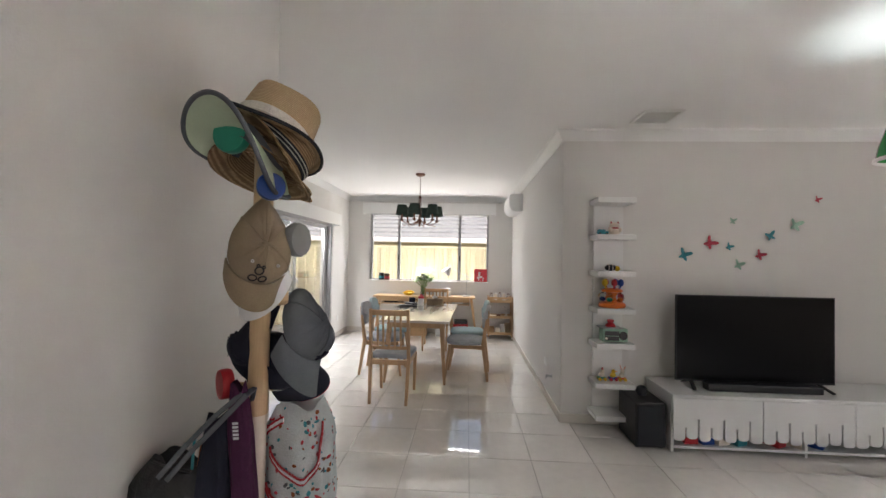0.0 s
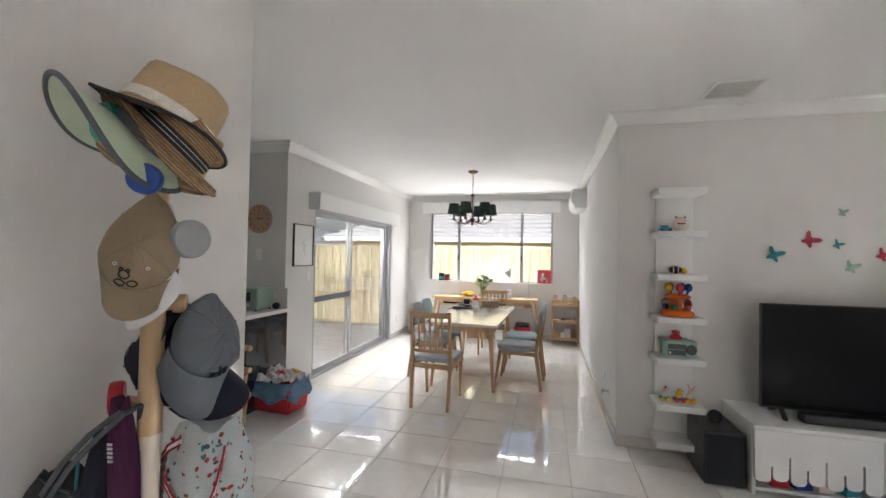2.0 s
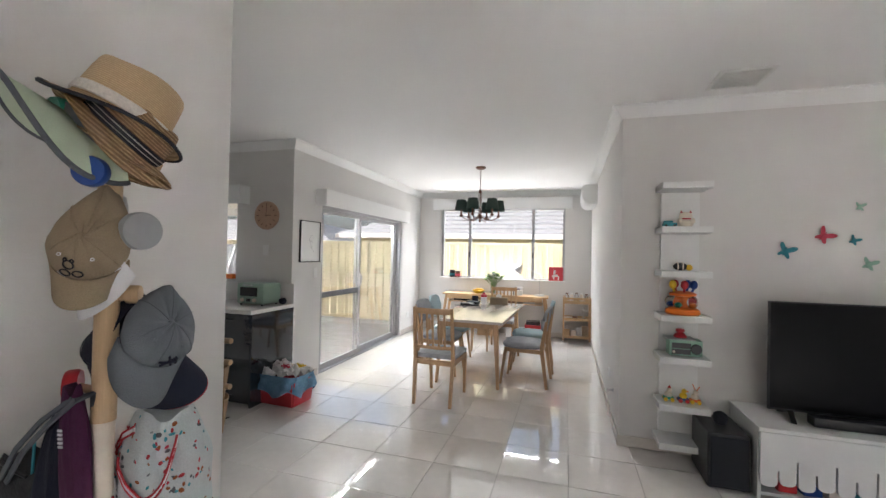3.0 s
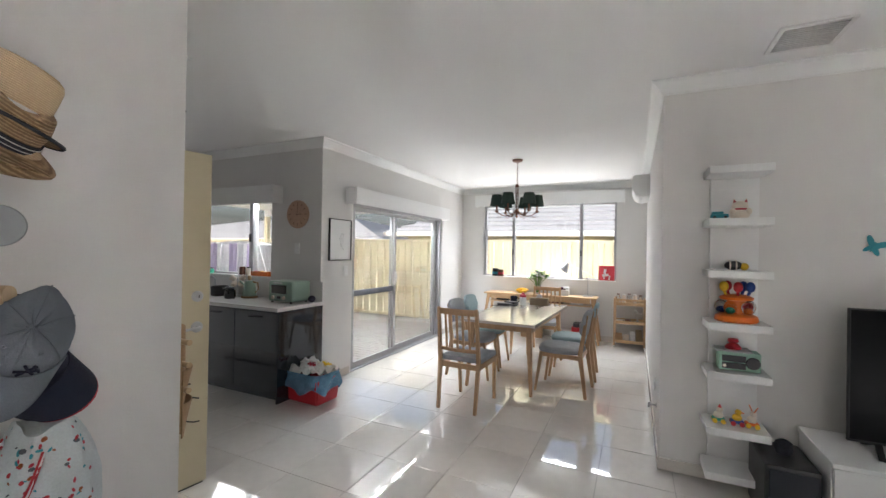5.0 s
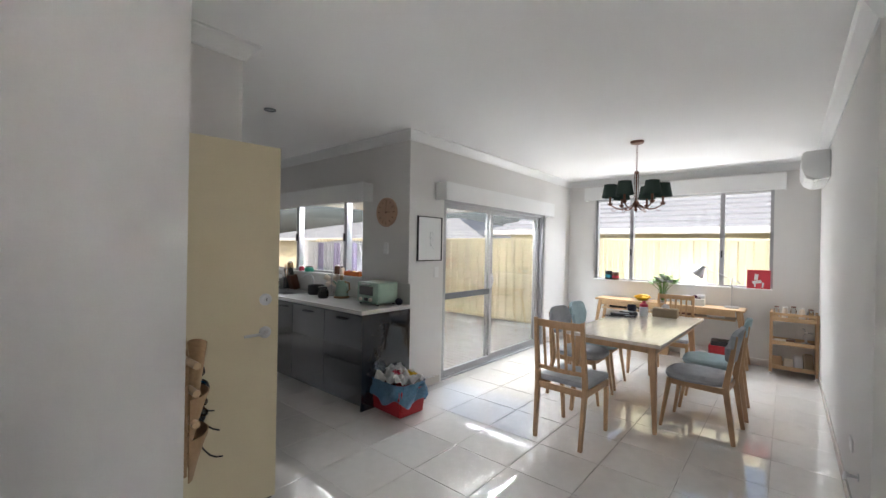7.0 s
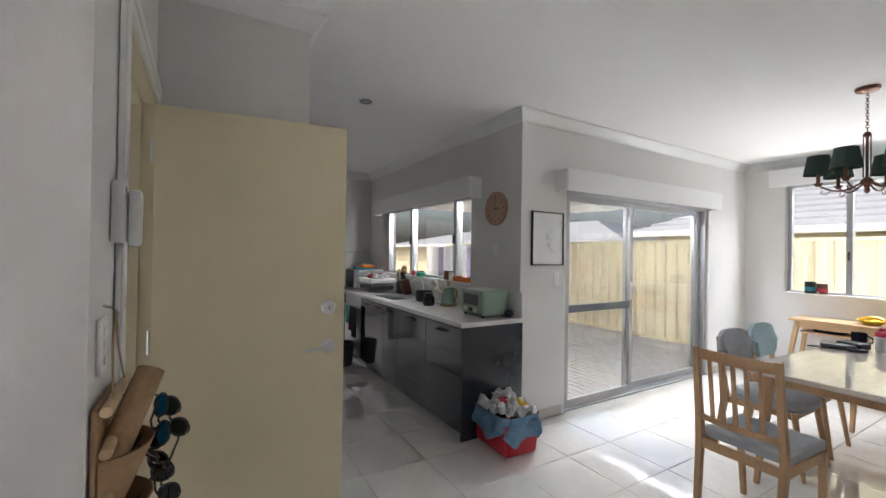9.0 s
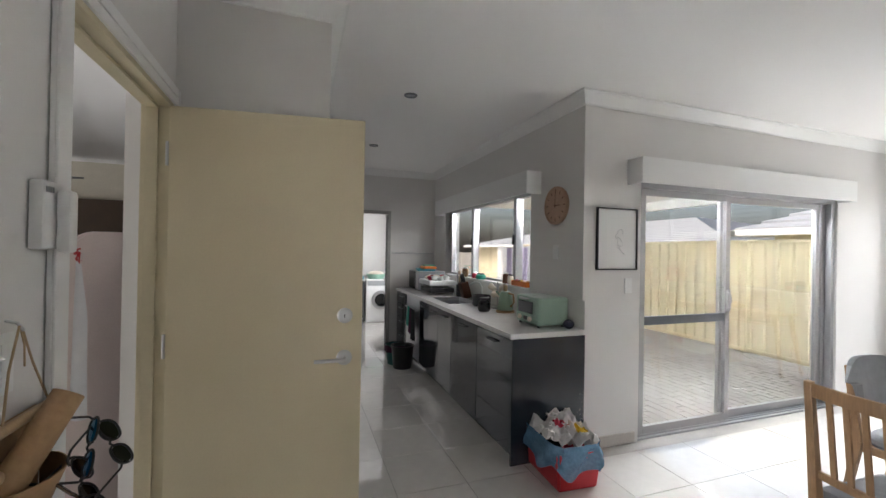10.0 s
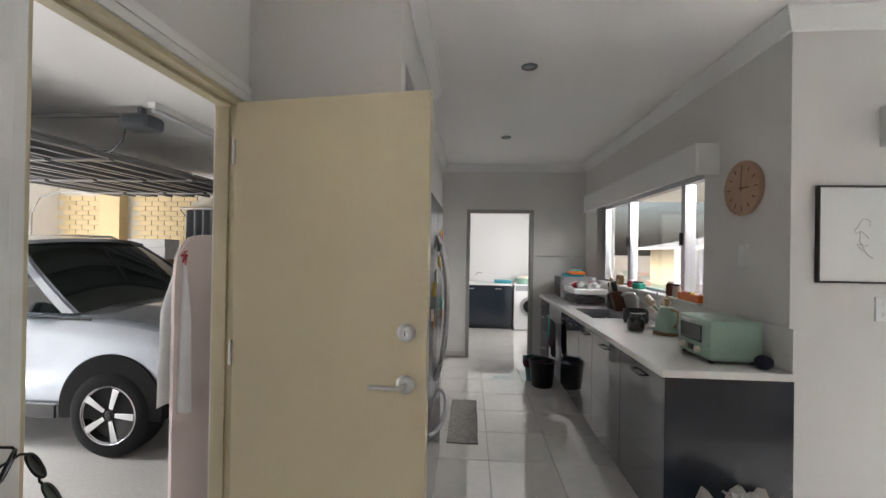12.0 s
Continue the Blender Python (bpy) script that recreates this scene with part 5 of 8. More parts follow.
def sun_visor():
    """A wide sun visor: a crescent brim that arches over, with a bound edge and a head band."""
    t = thing("sun_visor", "pale green sun visor with a grey bound edge", "visor", frame_of(0.004, 0.022, 1.722, (0.44, -0.20, 0.86), (-0.06, 0.95, 0.20)))

    def f(u, v):
        th = radians(-112 + 224 * u)
        ro = 0.118 + 0.058 * max(0.0, math.cos(th)) ** 1.3
        r = 0.072 + (ro - 0.072) * v
        return (r * math.sin(th) * 0.92, r * math.cos(th), -0.80 * r * math.sin(th) ** 2 * (0.55 + 0.45 * v) + 0.012 * v)

    bm = B()
    sheet(bm, f, 48, 8, 0.003)
    part("brim", bm, M_VISOR, t)
    bm = B()
    sweep(bm, [f(i / 64, 1.0) for i in range(65)], 0.0052, 8)
    part("bound_edge", bm, M_GREYT, t, "grey bound edge")
    bm = B()
    g = lambda u, v: (lambda p: (p[0] * 0.985, p[1] * 0.985, p[2] + 0.016 - 0.034 * v))(f(u, 0.0))
    sheet(bm, g, 40, 2, 0.004)
    part("head_band", bm, M_GREYT, t, "grey head band")


sun_visor()


def cap_point(r, tall, a, p, off=0.0, hang=0.0):
    """A place on a cap's crown: a round it, p up it; hang draws out the back, by which it hangs."""
    fold = 1 + 0.05 * math.sin(2.3 * a + 3 * p) * math.sin(2 * p) + 0.025 * math.sin(5 * a + 2) * math.sin(2 * p)
    rr = r * math.cos(p) ** 0.8 * fold + off
    x, y, z = rr * math.cos(a) * 0.92, rr * math.sin(a) * 1.06, (r * 1.2 * tall + off) * math.sin(p) * (1 + 0.16 * math.sin(a))
    if y < 0:
        k = min(1.0, -y / r)
        x *= 1 - hang * 0.62 * k * k
        y *= 1 + hang * 0.85
        z *= 1 - hang * 0.3 * k
    return (x, y, z)


def cap(name, m, r, cloth, label, brim_cloth=None, edge=None, tall=1.0, droop=0.0, hang=0.0, long=0.82):
    """A baseball cap: six stitched panels, button and a curved peak; the crown points along z, the peak along y."""
    t = thing(name, label, "cap", m)
    bm = B()
    n, k = 60, 12
    rings = [[bm.verts.new(cap_point(r, tall, i * math.tau / n, j / k * math.pi / 2 * 0.985, -0.0016 * abs(math.cos(3 * i * math.tau / n)) ** 14, hang)) for i in range(n)] for j in range(k + 1)]
    fs = []
    for a, b in zip(rings, rings[1:]):
        for i in range(n):
            fs.append(bm.faces.new((a[i], a[(i + 1) % n], b[(i + 1) % n], b[i])))
    fs.append(bm.faces.new(rings[-1]))
    bmesh.ops.recalc_face_normals(bm, faces=fs)
    bmesh.ops.solidify(bm, geom=fs, thickness=0.0025)
    crown = part("crown", bm, cloth, t)
    for q in range(3):
        bm = B()
        for s in (0, 1):
            a = math.pi / 2 + (q * math.pi / 3) + s * math.pi
            sweep(bm, [cap_point(r, tall, a, j / 12 * 1.5, 0.0012, hang) for j in range(13)], 0.0011, 5)
        part("seam", bm, cloth, crown)
    for a in (math.pi / 2 - 0.62, math.pi / 2 + 0.62):
        bm = B()
        c = Vector(cap_point(r, tall, a, 0.95, 0.0012, hang))
        sweep(bm, [c + Vector((0.0028 * math.cos(i * math.tau / 10), 0.0028 * math.sin(i * math.tau / 10), 0)) for i in range(11)], 0.0009, 5)
        part("eyelet", bm, M_WHITEC if cloth == M_TAN else cloth, crown)

    def pk(u, v):
        a = math.pi * (0.08 + 0.84 * u)
        ext = r * long * v * math.sin(math.pi * (0.06 + 0.88 * u)) ** 0.55
        x = r * 0.92 * math.cos(a) * (1 - 0.08 * v)
        y = r * 1.06 * math.sin(a) + ext
        return (x, y, 0.012 * (1 - v) - (0.012 + droop * math.sin(math.pi * u)) * v - 0.050 * (x / r) ** 2 * (0.4 + v * 0.6))

    bm = B()
    sheet(bm, pk, 28, 8, 0.0035)
    part("peak", bm, brim_cloth or cloth, t)
    bm = B()
    for v in (0.55, 0.78) if cloth != M_NAVY else ():
        sweep(bm, [Vector(pk(i / 28, v)) + Vector((0, 0, 0.0022)) for i in range(2, 27)], 0.0006, 4)
    if len(bm.verts):
        part("peak_stitching", bm, cloth, t)
    else:
        bm.free()
    if edge:
        bm = B()
        sweep(bm, [pk(i / 32, 1.0) for i in range(33)], 0.0034, 6)
        part("peak_edge", bm, edge, t, "red piped peak edge")
    bm = B()
    ball(bm, cap_point(r, tall, 0, 1.547, 0.0, hang), 0.007, 1, 1, 0.6, 10)
    part("button", bm, cloth, t)
    return t


tan = cap("cap", frame_of(0.016, 0.042, 1.475, (0.62, 0.70, 0.30), (-0.06, 0.12, -0.97)), 0.072, M_TAN, "tan baseball cap with a small embroidered outline", tall=0.72, droop=-0.012, hang=1.12, long=0.80)
bm = B()
for x, y, r in ((0.003, -0.020, 0.0105), (-0.011, 0.004, 0.0085), (0.010, 0.004, 0.0085), (-0.005, -0.031, 0.0035), (0.011, -0.031, 0.0035)):
    pts = [cap_point(0.072, 0.72, math.pi / 2 - 0.12 - (x + r * math.cos(a)) / 0.064, 0.50 - (y + r * math.sin(a)) / 0.070, 0.002, 1.12) for a in [i * math.tau / 16 for i in range(17)]]
    sweep(bm, pts, 0.0014, 5)
part("embroidery", bm, M_DARKC, tan, "dark outline embroidery")
cap("cap", frame_of(-0.004, 0.008, 1.468, (-0.15, 0.85, 0.3), (0.05, 0.12, -0.97)), 0.078, M_WHITEC, "white cap hanging behind the tan cap", tall=0.5, hang=0.6, long=0.85)
gc = cap("cap", frame_of(0.082, -0.052, 1.284, (0.80, 0.16, 0.40), (-0.12, 0.30, -0.93)), 0.076, M_GREYC, "grey baseball cap with dark crossed stitching", tall=0.72, hang=0.55, droop=-0.01, long=1.05)
bm = B()
for p, q in (((-0.012, 0.014), (0.014, -0.014)), ((0.010, 0.016), (-0.004, -0.018)), ((-0.018, 0.002), (0.018, 0.004)), ((0.018, 0.012), (0.010, -0.016))):
    sweep(bm, [cap_point(0.076, 0.72, math.pi / 2 + 0.30 + (p[0] + (q[0] - p[0]) * k / 4) / 0.066, 0.40 - (p[1] + (q[1] - p[1]) * k / 4) / 0.085, 0.002, 0.55) for k in range(5)], 0.0026, 6)
part("stitched_mark", bm, M_NAVY, gc, "dark stitched mark")
cap("cap", frame_of(0.002, -0.070, 1.205, (0.45, 0.45, 0.55), (0.06, -0.62, -0.72)), 0.082, M_NAVY, "navy cap with a red edged peak", edge=M_REDTRIM, tall=0.6, hang=0.3, droop=0.01)
cap("cap", frame_of(-0.012, -0.052, 1.255, (-0.8, 0.3, 0.3), (0.1, -0.1, -0.98)), 0.074, M_NAVY, "dark navy cap on the far side of the pole", tall=0.8, hang=0.6)


def bag_point(w, h, d, phase, a, v):
    """A place on a soft bag: a round it, v down it."""
    pr = (0.45 + 0.55 * math.sin(min(1, 0.18 + v * 2.4) * math.pi / 2)) * (1 if v < 0.8 else 1 - (v - 0.8) * 1.2)
    cr = 1 + 0.05 * math.sin(5 * a + phase + 6 * v) + 0.03 * math.sin(11 * a - 9 * v + phase) + 0.015 * math.sin(19 * a + 14 * v)
    ex = lambda q: math.copysign(abs(q) ** 0.75, q)
    return Vector((w / 2 * pr * cr * ex(math.cos(a)), d / 2 * pr * cr * ex(math.sin(a)), -h * v + 0.012 * math.sin(3 * a + phase)))


def cloth_bag(name, u, c, z, w, h, d, material, label, cat, phase=0.0, tilt=0.0):
    """A soft bag, sagging and creased, its top at z."""
    t = thing(name, label, cat, STAND @ pose(u, -c, z, 0, tilt, 0))
    bm = B()
    n, k = 56, 20
    rings = [[bm.verts.new(bag_point(w, h, d, phase, i * math.tau / n, j / k)) for i in range(n)] for j in range(k + 1)]
    for a, b in zip(rings, rings[1:]):
        for i in range(n):
            bm.faces.new((a[i], a[(i + 1) % n], b[(i + 1) % n], b[i]))
    bm.faces.new(rings[0][::-1])
    bm.faces.new(rings[-1])
    part("body", bm, material, t)
    return t


FW, FH, FD, FP = 0.180, 0.36, 0.155, 0.7
fb = cloth_bag("floral_bag", 0.062, -0.094, 1.100, FW, FH, FD, M_FLORAL, "pale printed drawstring bag with red trim", "bag", FP)
rnd = random.Random(11)
for mm, lb in ((M_REDTRIM, "small red print"), (M_TEAL, "small teal print"), (M_RUST, "small brown print"), (M_GREYT, "small grey print"), (M_CRIMSON, "small crimson print")):
    bm = B()
    for k in range(64):
        a, v = rnd.uniform(2.4, 6.9), rnd.uniform(0.03, 0.95)
        p = bag_point(FW, FH, FD, FP, a, v)
        n1, n2 = bag_point(FW, FH, FD, FP, a + 0.05, v) - p, bag_point(FW, FH, FD, FP, a, v + 0.02) - p
        nrm = n1.cross(n2).normalized()
        s = rnd.uniform(0.003, 0.0078)
        mx = Matrix.Translation(p) @ nrm.to_track_quat("Z", "Y").to_matrix().to_4x4() @ pose(0, 0, 0, 0, 0, rnd.uniform(0, 180))
        bmesh.ops.create_uvsphere(bm, u_segments=7, v_segments=4, radius=1, matrix=mx @ Matrix.Diagonal((s, s * rnd.uniform(0.4, 0.9), 0.0012, 1)))
    tagged(part("print", bm, mm, fb), lb, kind="stuff")


def ribbon(path, wide, parent):
    """A white tape with red piping on both edges, laid over the bag."""
    bm = B()
    sheet(bm, lambda u, v: path(u) + Vector((0, 0, wide * (v - 0.5))), 24, 2, 0.002)
    tp = part("tape", bm, M_WHITEC, parent, "white tape")
    for s in (-0.5, 0.5):
        bm = B()
        sweep(bm, [path(i / 24) + Vector((0, -0.001, wide * s)) for i in range(25)], 0.0026, 6)
        part("piping", bm, M_REDTRIM, tp, "red piping")


ribbon(lambda u: bag_point(FW * 1.05, FH, FD * 1.06, FP, 3.3 + 1.3 * u, 0.10 + 0.16 * (1 - u)), 0.014, fb)
ribbon(lambda u: bag_point(FW * 1.07, FH, FD * 1.08, FP, 5.9 - 1.5 * u, 0.10 + 0.34 * math.sin(u * 2.6)), 0.012, fb)
ribbon(lambda u: bag_point(FW * 1.06, FH, FD * 1.07, FP, 4.9 - 0.5 * math.cos(u * 3.1), 0.50 + 0.30 * u), 0.012, fb)

hb = cloth_bag("handbag", -0.150, 0.045, 1.01, 0.19, 0.36, 0.09, M_BAG, "dark grey handbag on long grey straps", "handbag", 2.0, 12)
for k in range(2):
    bm = B()
    o = 0.02 * k
    pts = [Vector((-0.02 + o, -0.035, -0.03)), Vector((0.03 + o, -0.045, 0.06)), Vector((0.072 + o, -0.036, 0.13)), Vector((0.105 + o * 0.6, -0.012, 0.178)), Vector((0.118, 0.02, 0.185)), Vector((0.115, 0.035, 0.10)), Vector((0.09, 0.03, -0.02))]
    for a, b in zip(pts, pts[1:]):
        bar(bm, a, b + (b - a).normalized() * 0.004, 0.011, 0.005, bev=0.0015)
    part("strap", bm, M_GREYT, hb, "grey woven strap")
bm = B()
sweep(bm, [(-0.045, -0.028, -0.002), (-0.02, -0.032, 0.0), (0.02, -0.032, 0.0), (0.045, -0.028, -0.002)], 0.004, 6)
part("zip", bm, M_BLACK, hb)
bb = cloth_bag("dark_jacket", -0.070, 0.025, 1.10, 0.085, 0.48, 0.10, M_NAVY, "dark navy jacket with a teal piped edge hanging by the pole", "jacket", 4.0)
bm = B()
sweep(bm, [(-0.040 - 0.006 * math.sin(i * 0.5), -0.034, -0.03 - 0.045 * i) for i in range(10)], 0.003, 6)
part("piped_edge", bm, M_TEAL, bb, "teal piped edge")
cloth_bag("orange_cloth", -0.098, 0.020, 1.04, 0.05, 0.40, 0.07, M_RUST, "rust orange cloth hanging between the bags", "cloth", 2.6)
pu = cloth_bag("purple_cap", -0.022, 0.045, 1.178, 0.050, 0.36, 0.045, M_PURPLE, "purple sports cap hanging from a peg", "cap", 1.2, -5)
bm = B()
for i in range(5):
    box(bm, -0.002, 0.010, -0.0285, -0.0265, -0.075 - i * 0.008, -0.0705 - i * 0.008, 0, None)
part("printed_marks", bm, M_WHITEC, pu, "small pale printed marks")

# ---- hall: beside the garage door ----
t = thing("intercom", "white intercom handset on the wall beside the door", "intercom", pose(-0.435, GY, 1.525))
bm = B()
box(bm, -0.04, 0.04, 0.001, 0.026, -0.07, 0.075, 0.006)
part("wall_plate", bm, M_WHITE, t)
bm = B()
box(bm, -0.038, -0.0, 0.027, 0.055, -0.078, 0.06, 0.012)
part("handset", bm, M_WHITE, t)
for i in range(4):
    bm = B()
    box(bm, 0.004 + i * 0.008, 0.008 + i * 0.008, 0.0265, 0.028, 0.05, 0.062)
    part("speaker_slot", bm, M_GREYP, t)
plate("light_switch", "x", GY, 1, -0.315, 1.24, 0.07, 0.115, ((0, 0.03, 0.014, 0.02), (0, 0, 0.014, 0.02), (0, -0.03, 0.014, 0.02)), "white triple light switch behind hanging string")
M_KRAFT = mat("kraft_board", (0.36, 0.22, 0.11), 0.7, var=0.16, fine=80, bump=0.2)
M_STRING = mat("jute_string", (0.40, 0.29, 0.17), 0.95, var=0.2, fine=200)
M_LENS = mat("sunglass_lens", (0.006, 0.007, 0.008), 0.05, var=0.1, spec=0.6)
M_LENSB = mat("blue_mirror_lens", (0.02, 0.22, 0.45), 0.08, 0.6, var=0.3, scale=30)
M_TORT = mat("tortoise_frame", (0.06, 0.030, 0.015), 0.2, var=0.6, scale=60)
hd = thing("sunglasses_holder", "kraft and wood hanging pocket for sunglasses", "organiser", pose(-0.325, GY, 0.03))
bm = B()
box(bm, -0.10, 0.10, 0.004, 0.014, 0.78, 1.10, 0.003)
part("back_board", bm, M_KRAFT, hd)
for z in (1.10, 1.02, 0.93):
    bm = B()
    rod(bm, (-0.115, 0.03, z), (0.115, 0.03, z), 0.0105, seg=14)
    part("dowel", bm, M_BEECH, hd)
for k, z in enumerate((0.98, 0.86)):
    bm = B()
    sheet(bm, lambda u, v: (-0.098 + 0.196 * u, 0.016 + (0.03 + 0.05 * v) * math.sin(math.pi * u) ** 0.5, z - 0.1 + 0.12 * v), 16, 4, 0.003)
    part("pocket", bm, M_KRAFT, hd)
bm = B()
sweep(bm, [(-0.095, 0.03, 1.11), (-0.055, 0.022, 1.2), (-0.014, 0.024, 1.278), (-0.008, 0.024, 1.28), (0.02, 0.024, 1.2), (0.045, 0.03, 1.11)], 0.0022, 6)
sweep(bm, [(-0.01, 0.024, 1.28), (-0.02, 0.026, 1.24), (-0.018, 0.028, 1.2)], 0.0018, 6)
part("string", bm, M_STRING, hd)
bm = B()
sweep(bm, [(-0.01, 0.002, 1.29), (-0.01, 0.02, 1.285), (-0.01, 0.03, 1.27)], 0.003, 6)
part("hook", bm, M_STEEL, hd)
bm = B()
mm = Matrix.Translation((0.0, 0.05, 1.07)) @ Vector((-0.5, 0.3, 0.8)).to_track_quat("Z", "Y").to_matrix().to_4x4()
lathe(bm, [(0.028, -0.12), (0.028, 0.115), (0.025, 0.115), (0.025, -0.12)], 24, mm)
solo("cardboard_tube", bm, M_KRAFT, "brown cardboard tube in the sunglasses holder", "tube", pose(-0.315, GY, 0))


def glasses(o, down, back, frame_m, lens_m, label):
    """Open sunglasses hanging by an arm: rims, lenses, bridge and arms; the rims lie along down, the arms run back."""
    X, Y = Vector(down).normalized(), Vector(back)
    Y = (Y - X * X.dot(Y)).normalized()
    Z = X.cross(Y)
    t = thing("sunglasses", label, "sunglasses", Matrix(((X.x, Y.x, Z.x, o[0]), (X.y, Y.y, Z.y, o[1]), (X.z, Y.z, Z.z, o[2]), (0, 0, 0, 1))), "sunglasses in the holder")
    oval = lambda a: (0.027 * math.copysign(abs(math.cos(a)) ** 0.8, math.cos(a)), 0.0, 0.022 * math.copysign(abs(math.sin(a)) ** 0.85, math.sin(a)))
    for sx in (-1, 1):
        bm = B()
        sweep(bm, [(sx * 0.034 + oval(i * math.tau / 24)[0], 0.0, oval(i * math.tau / 24)[2]) for i in range(25)], 0.0026, 6)
        part("rim", bm, frame_m, t)
        bm = B()
        ball(bm, (sx * 0.034, 0, 0), 1.0, 0.0255, 0.0025, 0.0205, 18)
        part("lens", bm, lens_m, t)
        bm = B()
        sweep(bm, [(sx * 0.061, 0.0, 0.010), (sx * 0.066, 0.008, 0.010), (sx * 0.064, 0.05, 0.009), (sx * 0.061, 0.09, 0.006), (sx * 0.057, 0.115, -0.004), (sx * 0.053, 0.13, -0.018)], 0.0026, 6)
        part("arm", bm, frame_m, t)
    bm = B()
    sweep(bm, [(-0.01, 0, 0.006), (0, 0.002, 0.011), (0.01, 0, 0.006)], 0.0026, 6)
    part("bridge", bm, frame_m, t)


M_LENSG = mat("olive_lens", (0.03, 0.035, 0.02), 0.05, var=0.2, spec=0.6)
for o, down, back, fm, lm, lb in (
        ((-0.478, 3.323, 1.010), (-0.2, 0.3, -0.93), (0.9, -0.2, -0.25), M_BLACK, M_LENSG, "sunglasses with olive lenses hanging by an arm"),
        ((-0.425, 3.290, 0.955), (-0.25, 0.1, -0.96), (0.85, -0.35, -0.2), M_BLACK, M_LENS, "black sunglasses hooked on the holder"),
        ((-0.418, 3.300, 1.030), (0.55, 0.1, -0.8), (0.75, -0.55, -0.2), M_BLACK, M_LENSB, "sunglasses with blue mirrored lenses"),
        ((-0.372, 3.290, 0.955), (-0.6, 0.25, -0.75), (0.6, -0.6, -0.4), M_TORT, M_LENS, "tortoiseshell sunglasses in the pocket"),
        ((-0.436, 3.310, 0.865), (-0.25, 0.2, -0.95), (0.55, 0.1, -0.5), M_BLACK, M_LENS, "dark sunglasses low in the holder")):
    glasses(o, down, back, fm, lm, lb)

# ---- kitchen ----
CX1, CX0, CF = -1.80, -5.32, 5.10


def cabinet(x0, x1, kind, label, top=0.868):
    """A base unit with a charcoal front."""
    c = thing("base_cabinet", label, "cabinet", None, "kitchen base cabinets")
    bm = B()
    box(bm, x0 + 0.001, x1 - 0.001, CF + 0.02, KY - 0.004, 0.1, top)
    part("body", bm, M_CAB, c)
    bm = B()
    box(bm, x0 + 0.001, x1 - 0.001, CF + 0.07, CF + 0.085, 0.004, 0.099)
    part("kickboard", bm, M_CAB, c)
    if kind == "drawers":
        rows = [(0.105, 0.30), (0.304, 0.50), (0.504, 0.69), (0.694, 0.855)]
    else:
        rows = [(0.105, 0.855)]
    n = 2 if kind == "doors" else 1
    for z0, z1 in rows:
        for i in range(n):
            a, b = x0 + (x1 - x0) * i / n + 0.002, x0 + (x1 - x0) * (i + 1) / n - 0.002
            bm = B()
            box(bm, a, b, CF, CF + 0.018, z0, z1, 0.002)
            d = part("drawer_front" if kind == "drawers" else "door", bm, M_CAB, c)
            bm = B()
            sweep(bm, [((a + b) / 2 - 0.07, CF, z1 - 0.05), ((a + b) / 2 - 0.068, CF - 0.022, z1 - 0.05), ((a + b) / 2 + 0.068, CF - 0.022, z1 - 0.05), ((a + b) / 2 + 0.07, CF, z1 - 0.05)], 0.005, 8)
            part("handle", bm, M_BLACK if kind != "drawers" else M_STEEL, d, "slim bar handle")
    return c


cabinet(-2.40, CX1 - 0.02, "door", "charcoal gloss base cabinet at the counter's end")
cabinet(-3.0, -2.40, "door", "charcoal gloss base cabinet under the kettle")
cabinet(-4.1, -3.4, "doors", "charcoal gloss sink cabinet hung with tea towels")
cabinet(CX0, -4.72, "drawers", "charcoal gloss drawer unit with four drawers")
bm = B()
box(bm, CX1 - 0.019, CX1 - 0.001, CF - 0.002, KY - 0.003, 0.0, 0.868, 0.002)
solo("end_panel", bm, M_CAB, "charcoal gloss end panel of the counter", "panel")
cabinet(-3.4, -3.0, "door", "narrow charcoal gloss base cabinet beside the sink")
for x0, x1, lb in ((-4.72, -4.1, "stainless dishwasher under the counter"),):
    d = thing("dishwasher", lb, "dishwasher")
    bm = B()
    box(bm, x0 + 0.003, x1 - 0.003, CF + 0.02, KY - 0.02, 0.1, 0.866)
    part("body", bm, M_GREYP, d)
    bm = B()
    box(bm, x0 + 0.003, x1 - 0.003, CF + 0.07, CF + 0.085, 0.004, 0.099)
    part("kickboard", bm, M_CAB, d)
    bm = B()
    box(bm, x0 + 0.004, x1 - 0.004, CF - 0.004, CF + 0.018, 0.105, 0.74, 0.003)
    part("door", bm, M_STEEL if x0 < -4 else M_CAB, d)
    bm = B()
    box(bm, x0 + 0.004, x1 - 0.004, CF - 0.004, CF + 0.018, 0.744, 0.862, 0.003)
    part("control_panel", bm, M_STEEL, d)
    bm = B()
    sweep(bm, [(x0 + 0.05, CF - 0.004, 0.72), (x0 + 0.05, CF - 0.035, 0.72), (x1 - 0.05, CF - 0.035, 0.72), (x1 - 0.05, CF - 0.004, 0.72)], 0.007, 8)
    part("handle", bm, M_STEEL, d)
w = thing("worktop", "long white stone worktop with an inset sink", "worktop")
SK = (-3.95, -3.35, 5.2, 5.56)
bm = B()
for a in ((CX0, SK[0], CF - 0.02, KY - 0.003), (SK[1], CX1 + 0.005, CF - 0.02, KY - 0.003), (SK[0], SK[1], CF - 0.02, SK[2]), (SK[0], SK[1], SK[3], KY - 0.003)):
    box(bm, *a, 0.8685, 0.905)
part("slab", bm, M_TOP, w)
bm = B()
box(bm, CX0, CX1 + 0.003, KY - 0.014, KY - 0.003, 0.9055, 1.117, 0.002)
part("splashback", bm, M_TOP, w, "pale splashback")
bm = B()
x0, x1, y0, y1 = SK
